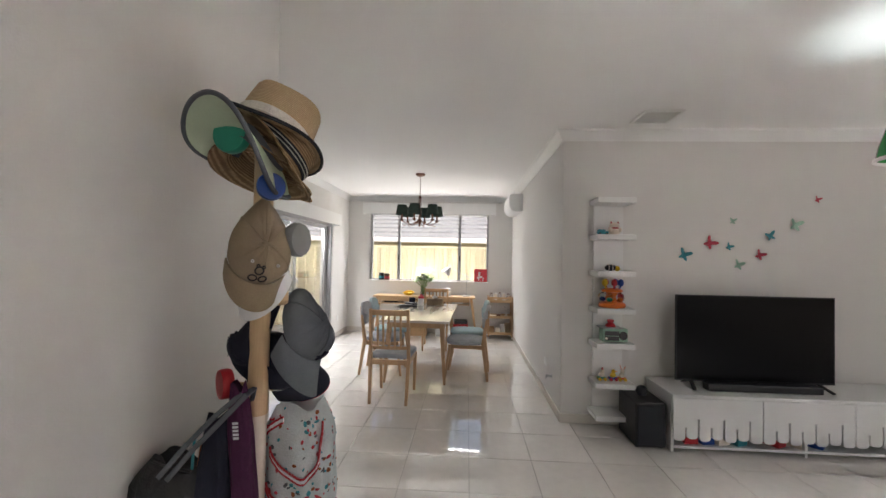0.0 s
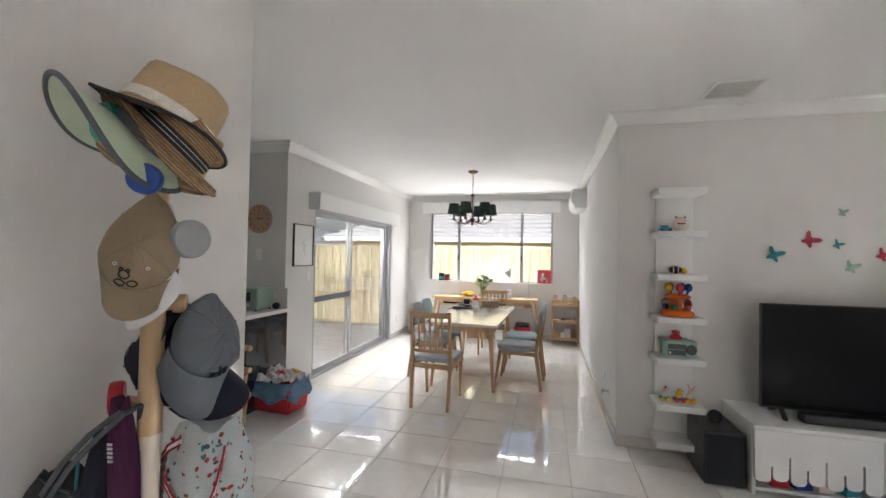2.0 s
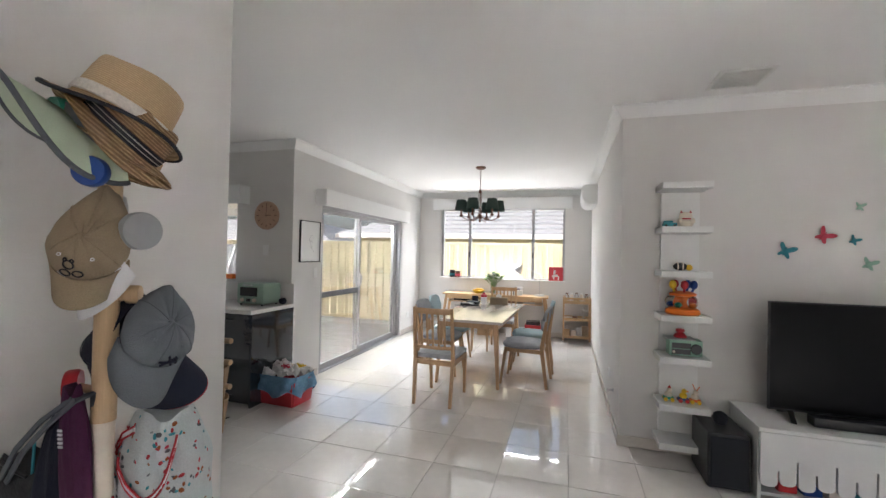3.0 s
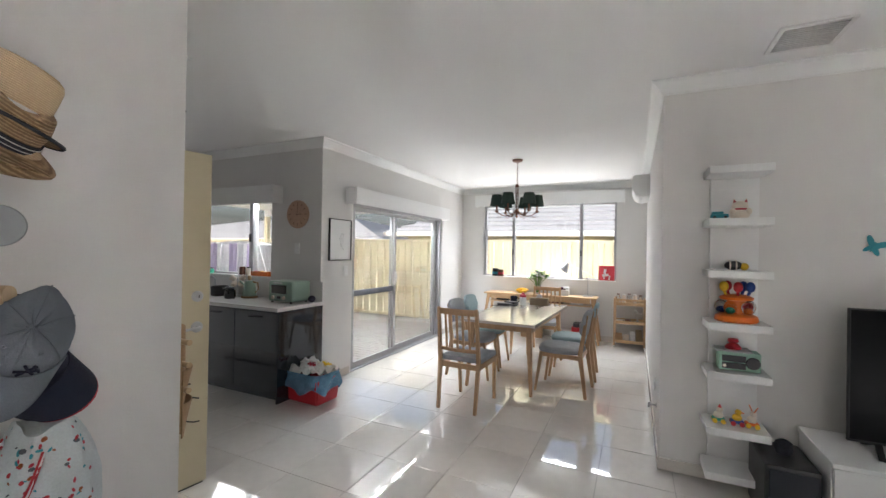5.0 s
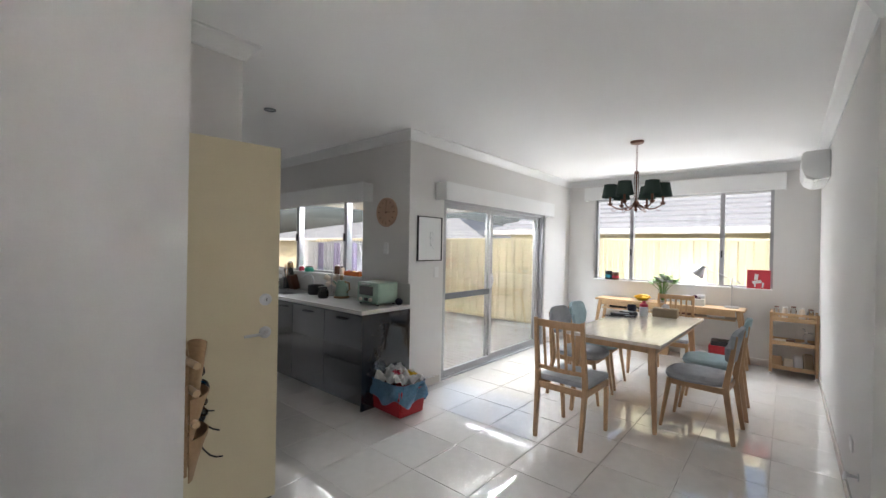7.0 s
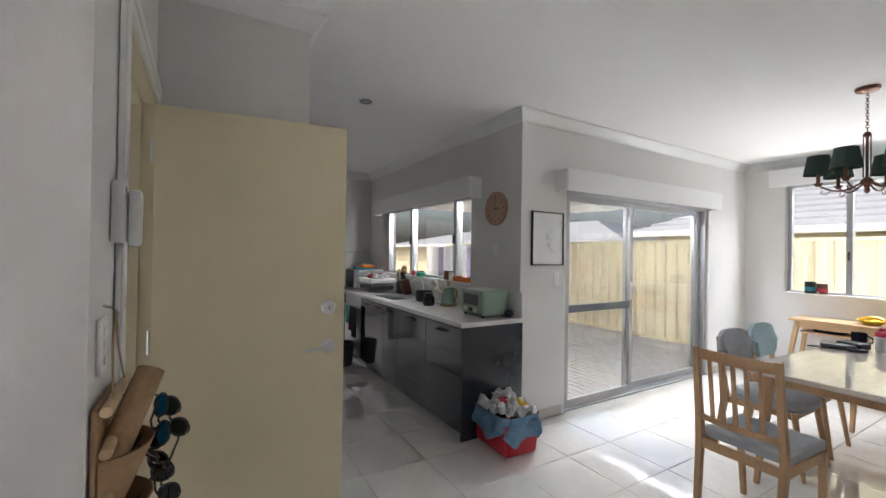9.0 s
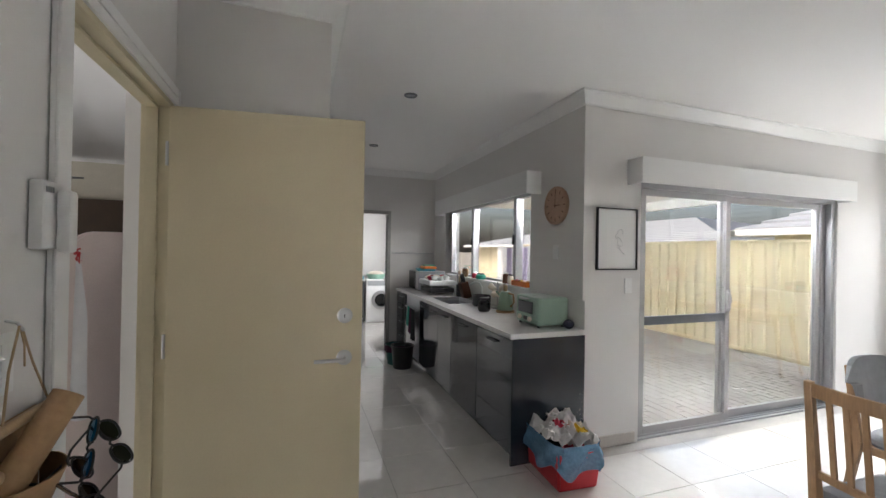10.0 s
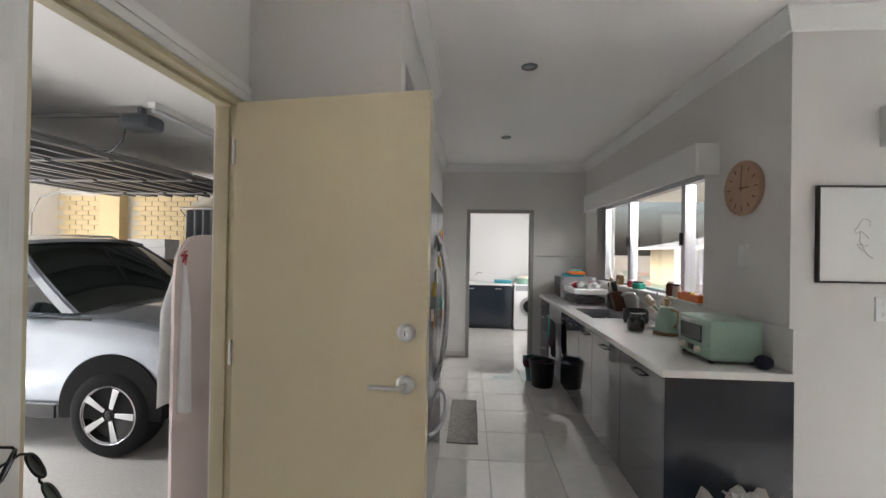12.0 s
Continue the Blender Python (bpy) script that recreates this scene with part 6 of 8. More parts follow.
for a in ((x0, x1, y0, y1, 0.72, 0.728), (x0, x0 + 0.006, y0, y1, 0.728, 0.908), (x1 - 0.006, x1, y0, y1, 0.728, 0.908), (x0 + 0.006, x1 - 0.006, y0, y0 + 0.006, 0.728, 0.908), (x0 + 0.006, x1 - 0.006, y1 - 0.006, y1, 0.728, 0.908)):
    box(bm, *a)
part("sink_bowl", bm, M_STEEL, w, "stainless steel sink bowl")
tp = thing("kitchen_tap", "chrome swan neck mixer tap behind the sink", "tap", pose(-3.42, 5.61, 0.905))
bm = B()
rod(bm, (0, 0, 0), (0, 0, 0.05), 0.022)
sweep(bm, [(0, 0, 0.05), (0, 0, 0.17), (-0.01, -0.03, 0.215), (-0.02, -0.08, 0.22), (-0.03, -0.13, 0.19)], 0.01, 10)
part("spout", bm, M_STEEL, tp)
bm = B()
sweep(bm, [(0.02, 0, 0.04), (0.045, -0.01, 0.055), (0.07, -0.02, 0.09)], 0.006, 8)
part("lever", bm, M_STEEL, tp)

# toaster oven
M_SAGE = mat("sage_enamel", (0.30, 0.42, 0.34), 0.3, var=0.05)
t = thing("toaster_oven", "sage green retro toaster oven on the worktop", "toaster oven", pose(-2.085, 5.50, 0.905))
bm = B()
box(bm, -0.165, 0.165, -0.125, 0.14, 0.014, 0.225, 0.022)
part("body", bm, M_SAGE, t)
bm = B()
box(bm, -0.12, 0.09, -0.131, -0.1255, 0.095, 0.185, 0.004)
part("window", bm, M_LENS, t, "dark glass window")
bm = B()
sweep(bm, [(-0.06, -0.126, 0.205), (-0.06, -0.15, 0.207), (0.03, -0.15, 0.207), (0.03, -0.126, 0.205)], 0.007, 8)
part("handle", bm, M_STEEL, t)
for x in (-0.09, 0.06):
    bm = B()
    lathe(bm, [(0.0, 0.0), (0.019, 0.0), (0.017, 0.018), (0.0, 0.019)], 20, pose(x, -0.1255, 0.055, 90))
    part("dial", bm, M_CREAM, t)
bm = B()
box(bm, -0.04, 0.01, -0.129, -0.1255, 0.04, 0.07, 0.003)
part("badge", bm, M_BLACK, t)
for sx in (-0.13, 0.13):
    for sy in (-0.1, 0.11):
        bm = B()
        rod(bm, (sx, sy, 0.0), (sx, sy, 0.016), 0.012)
        part("foot", bm, M_BLACK, t)
bm = B()
ball(bm, (0, 0, 0.035), 0.035, 1.1, 1.2, 1, 14)
solo("blue_sponge_ball", bm, M_NAVY, "dark blue round pouch beside the toaster oven", "pouch", pose(-1.865, 5.6, 0.905))
k = thing("kettle", "sage green electric kettle with a cork lid knob", "kettle", pose(-2.72, 5.53, 0.905))
bm = B()
lathe(bm, [(0.0, 0.022), (0.075, 0.022), (0.072, 0.06), (0.058, 0.15), (0.045, 0.19), (0.0, 0.195)], 28)
rod(bm, (-0.045, -0.02, 0.14), (-0.1, -0.045, 0.185), 0.014, 0.009)
part("body", bm, M_SAGE, k)
bm = B()
lathe(bm, [(0.0, 0.0), (0.085, 0.0), (0.085, 0.016), (0.06, 0.021), (0.0, 0.021)], 28)
part("base", bm, M_KRAFT, k)
bm = B()
sweep(bm, [(0.045, 0.01, 0.18), (0.095, 0.03, 0.17), (0.1, 0.035, 0.1), (0.07, 0.02, 0.06)], 0.009, 8)
part("handle", bm, M_KRAFT, k)
bm = B()
lathe(bm, [(0.0, 0.195), (0.012, 0.195), (0.02, 0.215), (0.018, 0.25), (0.0, 0.252)], 16)
part("lid_knob", bm, M_BEECH, k)
j = thing("jar", "dark glass jar with a rounded body", "jar", pose(-2.82, 5.36, 0.905))
bm = B()
lathe(bm, [(0.0, 0.0), (0.05, 0.0), (0.06, 0.02), (0.058, 0.085), (0.042, 0.1), (0.042, 0.112), (0.0, 0.113)], 24)
part("body", bm, M_LENS, j)
bm = B()
lathe(bm, [(0.0, 0.1135), (0.044, 0.1135), (0.044, 0.126), (0.0, 0.127)], 24)
part("lid", bm, M_BLACK, j)
# utensils, boards, rack, microwave
u = thing("mug_tree", "steel stand hung with pale cups", "mug tree", pose(-2.98, 5.58, 0.905))
bm = B()
rod(bm, (0, 0, 0), (0, 0, 0.01), 0.06)
rod(bm, (0, 0, 0.01), (0, 0, 0.27), 0.006)
part("stand", bm, M_STEEL, u)
for q in range(4):
    a = q * 1.57 + 0.5
    bm = B()
    lathe(bm, [(0.0, 0.0), (0.026, 0.0), (0.034, 0.06), (0.032, 0.06), (0.024, 0.004), (0.0, 0.004)], 18, pose(0.055 * math.cos(a), 0.055 * math.sin(a), 0.12 + 0.07 * (q % 2), 60, 0, math.degrees(a)))
    part("cup", bm, M_CREAM, u)
m = thing("microwave", "steel and white microwave with things piled on top", "microwave", pose(-4.98, 5.46, 0.905))
bm = B()
box(bm, -0.24, 0.24, -0.2, 0.19, 0.01, 0.27, 0.006)
part("body", bm, M_GREYP, m)
bm = B()
box(bm, -0.235, 0.12, -0.208, -0.2005, 0.02, 0.26, 0.004)
part("door", bm, M_LENS, m)
bm = B()
box(bm, 0.125, 0.235, -0.208, -0.2005, 0.02, 0.26, 0.004)
part("control_panel", bm, M_STEEL, m)
for q, (x, y, z, a, b, h, mm, lb) in enumerate(((-4.95, 5.42, 1.1755, 0.15, 0.12, 0.03, M_TEAL, "teal folded cloth on the microwave"), (-4.9, 5.45, 1.206, 0.11, 0.09, 0.035, M_ORANGE, "orange packet on the microwave"), (-5.05, 5.5, 1.206, 0.06, 0.08, 0.05, M_GREENP, "green packet on the microwave"))):
    bm = B()
    box(bm, -a, a, -b, b, 0, h, 0.008)
    solo("packet", bm, mm, lb, "packet", pose(x, y, z, 0, 0, 9 * q - 8))
r = thing("dish_rack", "black and white dish rack full of crockery", "dish rack", pose(-4.4, 5.42, 0.905))
bm = B()
box(bm, -0.22, 0.22, -0.16, 0.16, 0.03, 0.09, 0.012)
part("tray", bm, M_BLACK, r)
bm = B()
box(bm, -0.24, 0.24, -0.18, 0.18, 0.12, 0.18, 0.015)
part("white_tray", bm, M_WHITE, r)
bm = B()
for sx in (-0.2, 0.2):
    for sy in (-0.14, 0.14):
        rod(bm, (sx, sy, 0), (sx, sy, 0.13), 0.006)
part("wire_frame", bm, M_STEEL, r)
rnd = random.Random(3)
for q in range(9):
    bm = B()
    x, y = rnd.uniform(-0.18, 0.18), rnd.uniform(-0.12, 0.12)
    lathe(bm, [(0.0, 0.0), (0.03, 0.0), (0.045, 0.05), (0.042, 0.05), (0.026, 0.006), (0.0, 0.006)], 16, pose(x, y, 0.181, rnd.uniform(-30, 30), rnd.uniform(-30, 30)))
    part("bowl", bm, rnd.choice((M_CREAM, M_WHITE, M_CRIMSON, M_WHITE)), r)
c = thing("utensil_crock", "dark crock holding kitchen utensils", "utensil holder", pose(-4.02, 5.6, 0.905))
bm = B()
lathe(bm, [(0.0, 0.0), (0.05, 0.0), (0.055, 0.02), (0.055, 0.15), (0.05, 0.15), (0.048, 0.01), (0.0, 0.01)], 22)
part("crock", bm, M_BLACK, c)
for q in range(8):
    a = q * 0.8
    bm = B()
    tip = Vector((0.06 * math.cos(a), 0.045 * math.sin(a), 0.26 + 0.03 * math.sin(q * 2)))
    rod(bm, (0.02 * math.cos(a), 0.02 * math.sin(a), 0.02), tip, 0.005)
    ball(bm, tip, 0.02, 0.9, 0.4, 1.4, 10)
    part("utensil", bm, (M_BLACK, M_BEECH, M_STEEL)[q % 3], c)
kb = thing("knife_block", "dark wooden knife block beside the sink", "knife block", pose(-3.86, 5.60, 0.905))
bm = B()
bar(bm, (0, 0.02, 0.0), (0, -0.035, 0.19), 0.1, 0.1, bev=0.006)
part("block", bm, M_BRONZE, kb)
for q in range(5):
    bm = B()
    x = -0.036 + 0.018 * q
    bar(bm, (x, -0.03 + 0.012 * (q % 2), 0.19), (x, -0.055 + 0.012 * (q % 2), 0.28), 0.012, 0.02)
    part("knife_handle", bm, M_BLACK, kb)
pt = thing("cooking_pot", "dark cooking pot standing beside the sink", "pot", pose(-3.18, 5.5, 0.905))
bm = B()
lathe(bm, [(0.0, 0.0), (0.085, 0.0), (0.095, 0.015), (0.095, 0.11), (0.09, 0.11), (0.088, 0.01), (0.0, 0.01)], 28)
part("pot", bm, M_BLACK, pt)
bm = B()
for sx in (-1, 1):
    sweep(bm, [(sx * 0.094, -0.03, 0.09), (sx * 0.125, -0.025, 0.095), (sx * 0.125, 0.025, 0.095), (sx * 0.094, 0.03, 0.09)], 0.006, 6)
part("handles", bm, M_STEEL, pt)
# on the window sill
for q, (x, mm, h, rr, lb) in enumerate(((-3.9, M_CRIMSON, 0.06, 0.035, "red pot on the kitchen sill"), (-3.72, M_GREENP, 0.055, 0.06, "green bowl on the kitchen sill"), (-3.1, M_BRONZE, 0.1, 0.035, "brown jar on the kitchen sill"), (-3.0, M_CREAM, 0.085, 0.03, "cream jar on the kitchen sill"), (-4.2, M_KRAFT, 0.1, 0.04, "tan canister on the kitchen sill"))):
    s = thing("sill_jar", lb, "jar", pose(x, KY + 0.035, 1.1385))
    bm = B()
    lathe(bm, [(0.0, 0.0), (rr * 0.85, 0.0), (rr, 0.01), (rr, h * 0.85), (rr * 0.8, h), (0.0, h + 0.001)], 20)
    part("body", bm, mm, s)
    bm = B()
    lathe(bm, [(0.0, h + 0.0015), (rr * 0.75, h + 0.0015), (rr * 0.7, h + 0.015), (0.0, h + 0.016)], 18)
    part("lid", bm, M_BLACK if q % 2 else M_WHITE, s)
b = thing("sill_basket", "orange tray of small things on the kitchen sill", "tray", pose(-2.76, KY + 0.03, 1.1385))
bm = B()
for a in ((-0.14, 0.14, -0.04, 0.04, 0.0, 0.005), (-0.14, 0.14, -0.04, -0.036, 0.005, 0.05), (-0.14, 0.14, 0.036, 0.04, 0.005, 0.05), (-0.14, -0.136, -0.036, 0.036, 0.005, 0.05), (0.136, 0.14, -0.036, 0.036, 0.005, 0.05)):
    box(bm, *a)
part("tray", bm, M_ORANGE, b)
for q in range(5):
    bm = B()
    ball(bm, (-0.1 + 0.05 * q, 0, 0.035), 0.024, 1, 1, 1.1, 10)
    part("item", bm, (M_CRIMSON, M_BRONZE, M_YELLOW, M_CREAM, M_KRAFT)[q], b)
# towel rail on the end wall
rl = thing("towel_rail", "thin steel rail on the kitchen end wall", "rail")
bm = B()
rod(bm, (-5.36, 5.02, 1.42), (-5.36, 5.66, 1.42), 0.007)
part("rail", bm, M_STEEL, rl)
for y in (5.05, 5.63):
    bm = B()
    rod(bm, (-5.399, y, 1.42), (-5.36, y, 1.42), 0.006)
    part("bracket", bm, M_STEEL, rl)
bm = B()
lathe(bm, [(0.0, 0.0), (0.03, 0.0), (0.034, 0.02), (0.034, 0.13), (0.012, 0.16), (0.012, 0.2), (0.0, 0.201)], 18)
solo("bottle", bm, M_BLACK, "dark bottle behind the microwave", "bottle", pose(-5.2, 5.64, 0.905 + 0.0005))

# towels on the dishwasher's handle, bag and bucket


def hanging_cloth(name, x, y, z0, z1, w, material, label, cat="tea towel", m=None):
    bm = B()
    sheet(bm, lambda u, v: (x + (u - 0.5) * w * (1 + 0.15 * v), y + 0.012 * math.sin(u * 14 + 2 * v) * (0.3 + v), z1 + (z0 - z1) * v + 0.006 * math.sin(9 * u)), 18, 12, 0.004)
    return solo(name, bm, material, label, cat)


hanging_cloth("tea_towel", -4.32, CF - 0.055, 0.42, 0.735, 0.13, M_PURPLE, "purple tea towel on the dishwasher handle")
hanging_cloth("tea_towel", -4.42, CF - 0.058, 0.50, 0.74, 0.09, M_GREENP, "green tea towel on the dishwasher handle")
hanging_cloth("tea_towel", -4.18, CF - 0.060, 0.36, 0.735, 0.14, M_DARKC, "black tea towel on the dishwasher handle")


def pail(name, m, r0, r1, h, material, label):
    t = thing(name, label, "bin", m)
    bm = B()
    lathe(bm, [(0.0, 0.0), (r0, 0.0), (r0 + 0.004, 0.006), (r1, h), (r1 + 0.01, h), (r1 + 0.01, h + 0.012), (r1 - 0.004, h + 0.012), (r0 - 0.004, 0.01), (0.0, 0.01)], 30)
    part("pail", bm, material, t)
    return t


M_DKTEAL = mat("dark_teal_plastic", (0.015, 0.10, 0.10), 0.4, var=0.08)
pb = pail("kitchen_bin", pose(-4.5, 4.90, 0), 0.095, 0.125, 0.24, M_DKTEAL, "dark teal plastic bin lined with a bag")
bm = B()
sheet(bm, lambda u, v: ((0.137 + 0.01 * math.sin(u * 40)) * math.cos(u * math.tau), (0.137 + 0.01 * math.sin(u * 40)) * math.sin(u * math.tau), 0.255 - 0.09 * v), 60, 3)
part("bag_edge", bm, M_PURPLE, pb, "dark purple bag folded over the rim")
pail("bucket", pose(-4.30, 4.945, 0), 0.11, 0.14, 0.27, M_BLACK, "black plastic bucket against the cabinets")

# bin by the counter's end
rb = thing("waste_bin", "red plastic bin with a crumpled clear and blue liner", "bin", pose(-1.62, 5.375, 0, 0, 0, -3))
bm = B()
for z0, z1, i0, i1 in ((0.0, 0.22, 0.0, 0.012),):
    r0 = [bm.verts.new((sx * 0.195, sy * 0.14, 0.0)) for sx, sy in ((-1, -1), (1, -1), (1, 1), (-1, 1))]
    r1 = [bm.verts.new((sx * 0.215, sy * 0.16, 0.24)) for sx, sy in ((-1, -1), (1, -1), (1, 1), (-1, 1))]
    bm.faces.new(r0[::-1])
    for i in range(4):
        bm.faces.new((r0[i], r0[(i + 1) % 4], r1[(i + 1) % 4], r1[i]))
bmesh.ops.bevel(bm, geom=list(bm.edges), offset=0.015, segments=3, affect="EDGES")
bmesh.ops.solidify(bm, geom=list(bm.faces), thickness=0.003)
part("tub", bm, M_RED, rb)
M_BAGB = mat("blue_bag_film", (0.22, 0.45, 0.70), 0.18, var=0.25, scale=9, trans=0.4)
M_BAGW = mat("white_bag_film", (0.72, 0.70, 0.68), 0.4, var=0.15, scale=9, trans=0.25)
sq = lambda a, w, d: (w * math.copysign(min(1, abs(math.cos(a)) * 1.25), math.cos(a)), d * math.copysign(min(1, abs(math.sin(a)) * 1.25), math.sin(a)))
bm = B()


def liner(u, v):
    a = u * math.tau
    x, y = sq(a, 0.222, 0.168)
    k = 1 + 0.10 * math.sin(7 * a + 5 * v) * v + 0.05 * noise.noise((x * 16, y * 16, v * 5)) + 0.07 * v
    return (x * k, y * k, 0.33 - 0.21 * v + 0.03 * math.sin(5 * a) * v - 0.04 * (1 - v) ** 3)


sheet(bm, liner, 90, 12)
part("blue_liner", bm, M_BAGB, rb, "blue translucent bag over the rim")
bm = B()


def rubbish(u, v):
    a = u * math.tau
    x, y = sq(a, 0.215 * v, 0.16 * v)
    return (x * 1.04, y * 1.04, 0.30 + 0.055 * noise.noise((x * 13, y * 13, 1.5)) + 0.05 * noise.noise((x * 31, y * 31, 4.5)) + 0.03 * (1 - v) + 0.02 * math.sin(9 * a) * v)


sheet(bm, rubbish, 72, 14)
part("rubbish", bm, M_BAGW, rb, "crumpled pale plastic bags")
for q, (x, y, mm) in enumerate(((0.02, -0.02, M_CRIMSON), (0.12, 0.05, M_YELLOW), (0.06, 0.07, M_CREAM), (-0.1, 0.0, M_BAGW))):
    bm = B()
    sheet(bm, lambda u, v: (x + 0.09 * (u - 0.5), y + 0.07 * (v - 0.5), 0.345 + 0.04 * noise.noise((u * 3 + q, v * 3, q)) + 0.03 * u * (q == 3)), 8, 8, 0.001)
    part("wrapper", bm, mm, rb)

# fridge


M_DARKSTEEL = mat("dark_steel", (0.20, 0.20, 0.21), 0.25, 0.9, var=0.06, stretch=(1, 1, 12))


def fridge():
    f = thing("fridge", "tall stainless steel fridge with bowed handles and magnets", "fridge")
    x0, x1, y0, y1 = -2.60, -1.68, 3.16, 3.86
    bm = B()
    box(bm, x0, x1, y0, y1, 0.02, 1.77, 0.006)
    part("body", bm, M_BLACK, f)
    xm = (x0 + x1) / 2
    for nm, a, b, z0, z1 in (("left_door", x0, xm - 0.003, 0.62, 1.765), ("right_door", xm + 0.003, x1, 0.62, 1.765), ("freezer_drawer", x0, x1, 0.06, 0.612)):
        bm = B()
        box(bm, a, b, y1 + 0.004, y1 + 0.085, z0, z1, 0.012)
        d = part(nm, bm, M_DARKSTEEL, f)
        bm = B()
        yb = y1 + 0.085
        if nm == "freezer_drawer":
            sweep(bm, [(x0 + 0.1 + (x1 - x0 - 0.2) * i / 12, yb - 0.003 + 0.065 * math.sin(math.pi * i / 12) ** 0.5, 0.53) for i in range(13)], 0.013, 10)
        else:
            xh = xm + (-0.05 if nm == "left_door" else 0.05)
            sweep(bm, [(xh, yb - 0.003 + 0.065 * math.sin(math.pi * i / 14) ** 0.55, 0.72 + 0.85 * i / 14) for i in range(15)], 0.013, 10)
        part("handle", bm, M_STEEL, d, "bowed steel handle")
    rnd = random.Random(8)
    for q in range(14):
        bm = B()
        x, z = rnd.uniform(x0 + 0.05, x1 - 0.05), rnd.uniform(0.95, 1.6)
        if abs(x - xm) < 0.09:
            x += 0.18
        s = rnd.uniform(0.018, 0.03)
        box(bm, x - s, x + s, y1 + 0.0855, y1 + 0.095, z - s * 1.3, z + s * 1.3, 0.003)
        part("magnet", bm, rnd.choice((M_GREENP, M_RED, M_BLACK, M_CREAM, M_KRAFT, M_YELLOW)), f)
    bm = B()
    for x in (x0 + 0.06, x1 - 0.06):
        rod(bm, (x, y1 - 0.05, 0.0), (x, y1 - 0.05, 0.021), 0.02)
    part("foot", bm, M_BLACK, f)


fridge()
bm = B()
box(bm, -2.5, -1.8, 3.3, 3.84, 1.7705, 2.1, 0.01)
solo("storage_box", bm, M_BLACK, "black storage box on top of the fridge", "box")
M_MAT = mat("kitchen_mat", (0.32, 0.30, 0.28), 0.95, var=0.4, scale=26, fine=200, bump=0.4)
bm = B()
box(bm, -3.75, -2.85, 3.98, 4.22, 0.0005, 0.010, 0.003)
solo("floor_mat", bm, M_MAT, "grey patterned kitchen mat on the tiles", "mat")


def downlight(x, y):
    d = thing("downlight", "round recessed chrome downlight in the ceiling", "downlight", pose(x, y, H), "kitchen downlights")
    bm = B()
    lathe(bm, [(0.033, -0.001), (0.052, -0.001), (0.05, -0.008), (0.036, -0.01), (0.033, -0.004)], 28)
    part("ring", bm, M_ALUD, d)
    bm = B()
    lathe(bm, [(0.0, -0.001), (0.0325, -0.001), (0.0325, -0.003), (0.0, -0.004)], 24)
    part("lamp", bm, M_GREYP, d)


downlight(-2.375, 4.50)
downlight(-3.99, 4.49)

# laundry
t = thing("laundry_cabinet", "charcoal laundry cabinet with a white top and tap", "cabinet")
bm = B()
box(bm, -8.08, -7.52, 3.9, 4.93, 0.09, 0.83)
part("body", bm, M_CAB, t)
for a, b in ((3.905, 4.41), (4.42, 4.925)):
    bm = B()
    box(bm, -7.519, -7.5, a, b, 0.1, 0.825, 0.002)
    d = part("door", bm, M_CAB, t)
    bm = B()
    box(bm, -7.498, -7.485, (a + b) / 2 - 0.06, (a + b) / 2 + 0.06, 0.76, 0.772, 0.003)
    part("handle", bm, M_STEEL, d)
bm = B()
box(bm, -8.08, -7.49, 3.88, 4.94, 0.831, 0.87, 0.003)
part("top", bm, M_TOP, t)
bm = B()
box(bm, -8.05, -7.6, 3.9, 4.92, 0.0, 0.089)
part("plinth", bm, M_CAB, t)
bm = B()
sweep(bm, [(-7.95, 4.25, 0.87), (-7.95, 4.25, 1.0), (-7.9, 4.3, 1.06), (-7.82, 4.38, 1.04)], 0.01, 8)
part("tap", bm, M_STEEL, t)
bm = B()
box(bm, -7.75, -7.49, 4.6, 4.92, 0.8705, 0.93, 0.015)
solo("folded_towel", bm, M_TEAL, "teal towel folded on the laundry top", "towel")
wm = thing("washing_machine", "white front loading washing machine in the laundry", "washing machine")
bm = B()
box(bm, -8.05, -7.48, 4.97, 5.57, 0.01, 0.86, 0.008)
part("body", bm, M_WHITE, wm)
bm = B()
lathe(bm, [(0.13, 0.0), (0.19, 0.0), (0.185, 0.03), (0.135, 0.035)], 36, pose(-7.479, 5.27, 0.45, 0, 90, 0))
part("door_ring", bm, M_STEEL, wm)
bm = B()
lathe(bm, [(0.0, 0.002), (0.128, 0.002), (0.11, 0.03), (0.0, 0.035)], 30, pose(-7.479, 5.27, 0.45, 0, 90, 0))
part("door_glass", bm, M_LENS, wm)
bm = B()
box(bm, -7.479, -7.474, 5.0, 5.54, 0.74, 0.84, 0.002)
part("control_panel", bm, M_GREYP, wm)
bk = thing("laundry_basket", "pale green basket of washing on the machine", "basket", pose(-7.75, 5.2, 0.8605))
bm = B()
lathe(bm, [(0.0, 0.0), (0.15, 0.0), (0.19, 0.1), (0.195, 0.1), (0.155, -0.0)], 28)
part("basket", bm, M_MINT, bk)
bm = B()
ball(bm, (0, 0, 0.1), 0.16, 1.1, 1.0, 0.4, 14)
part("washing", bm, M_CREAM, bk)

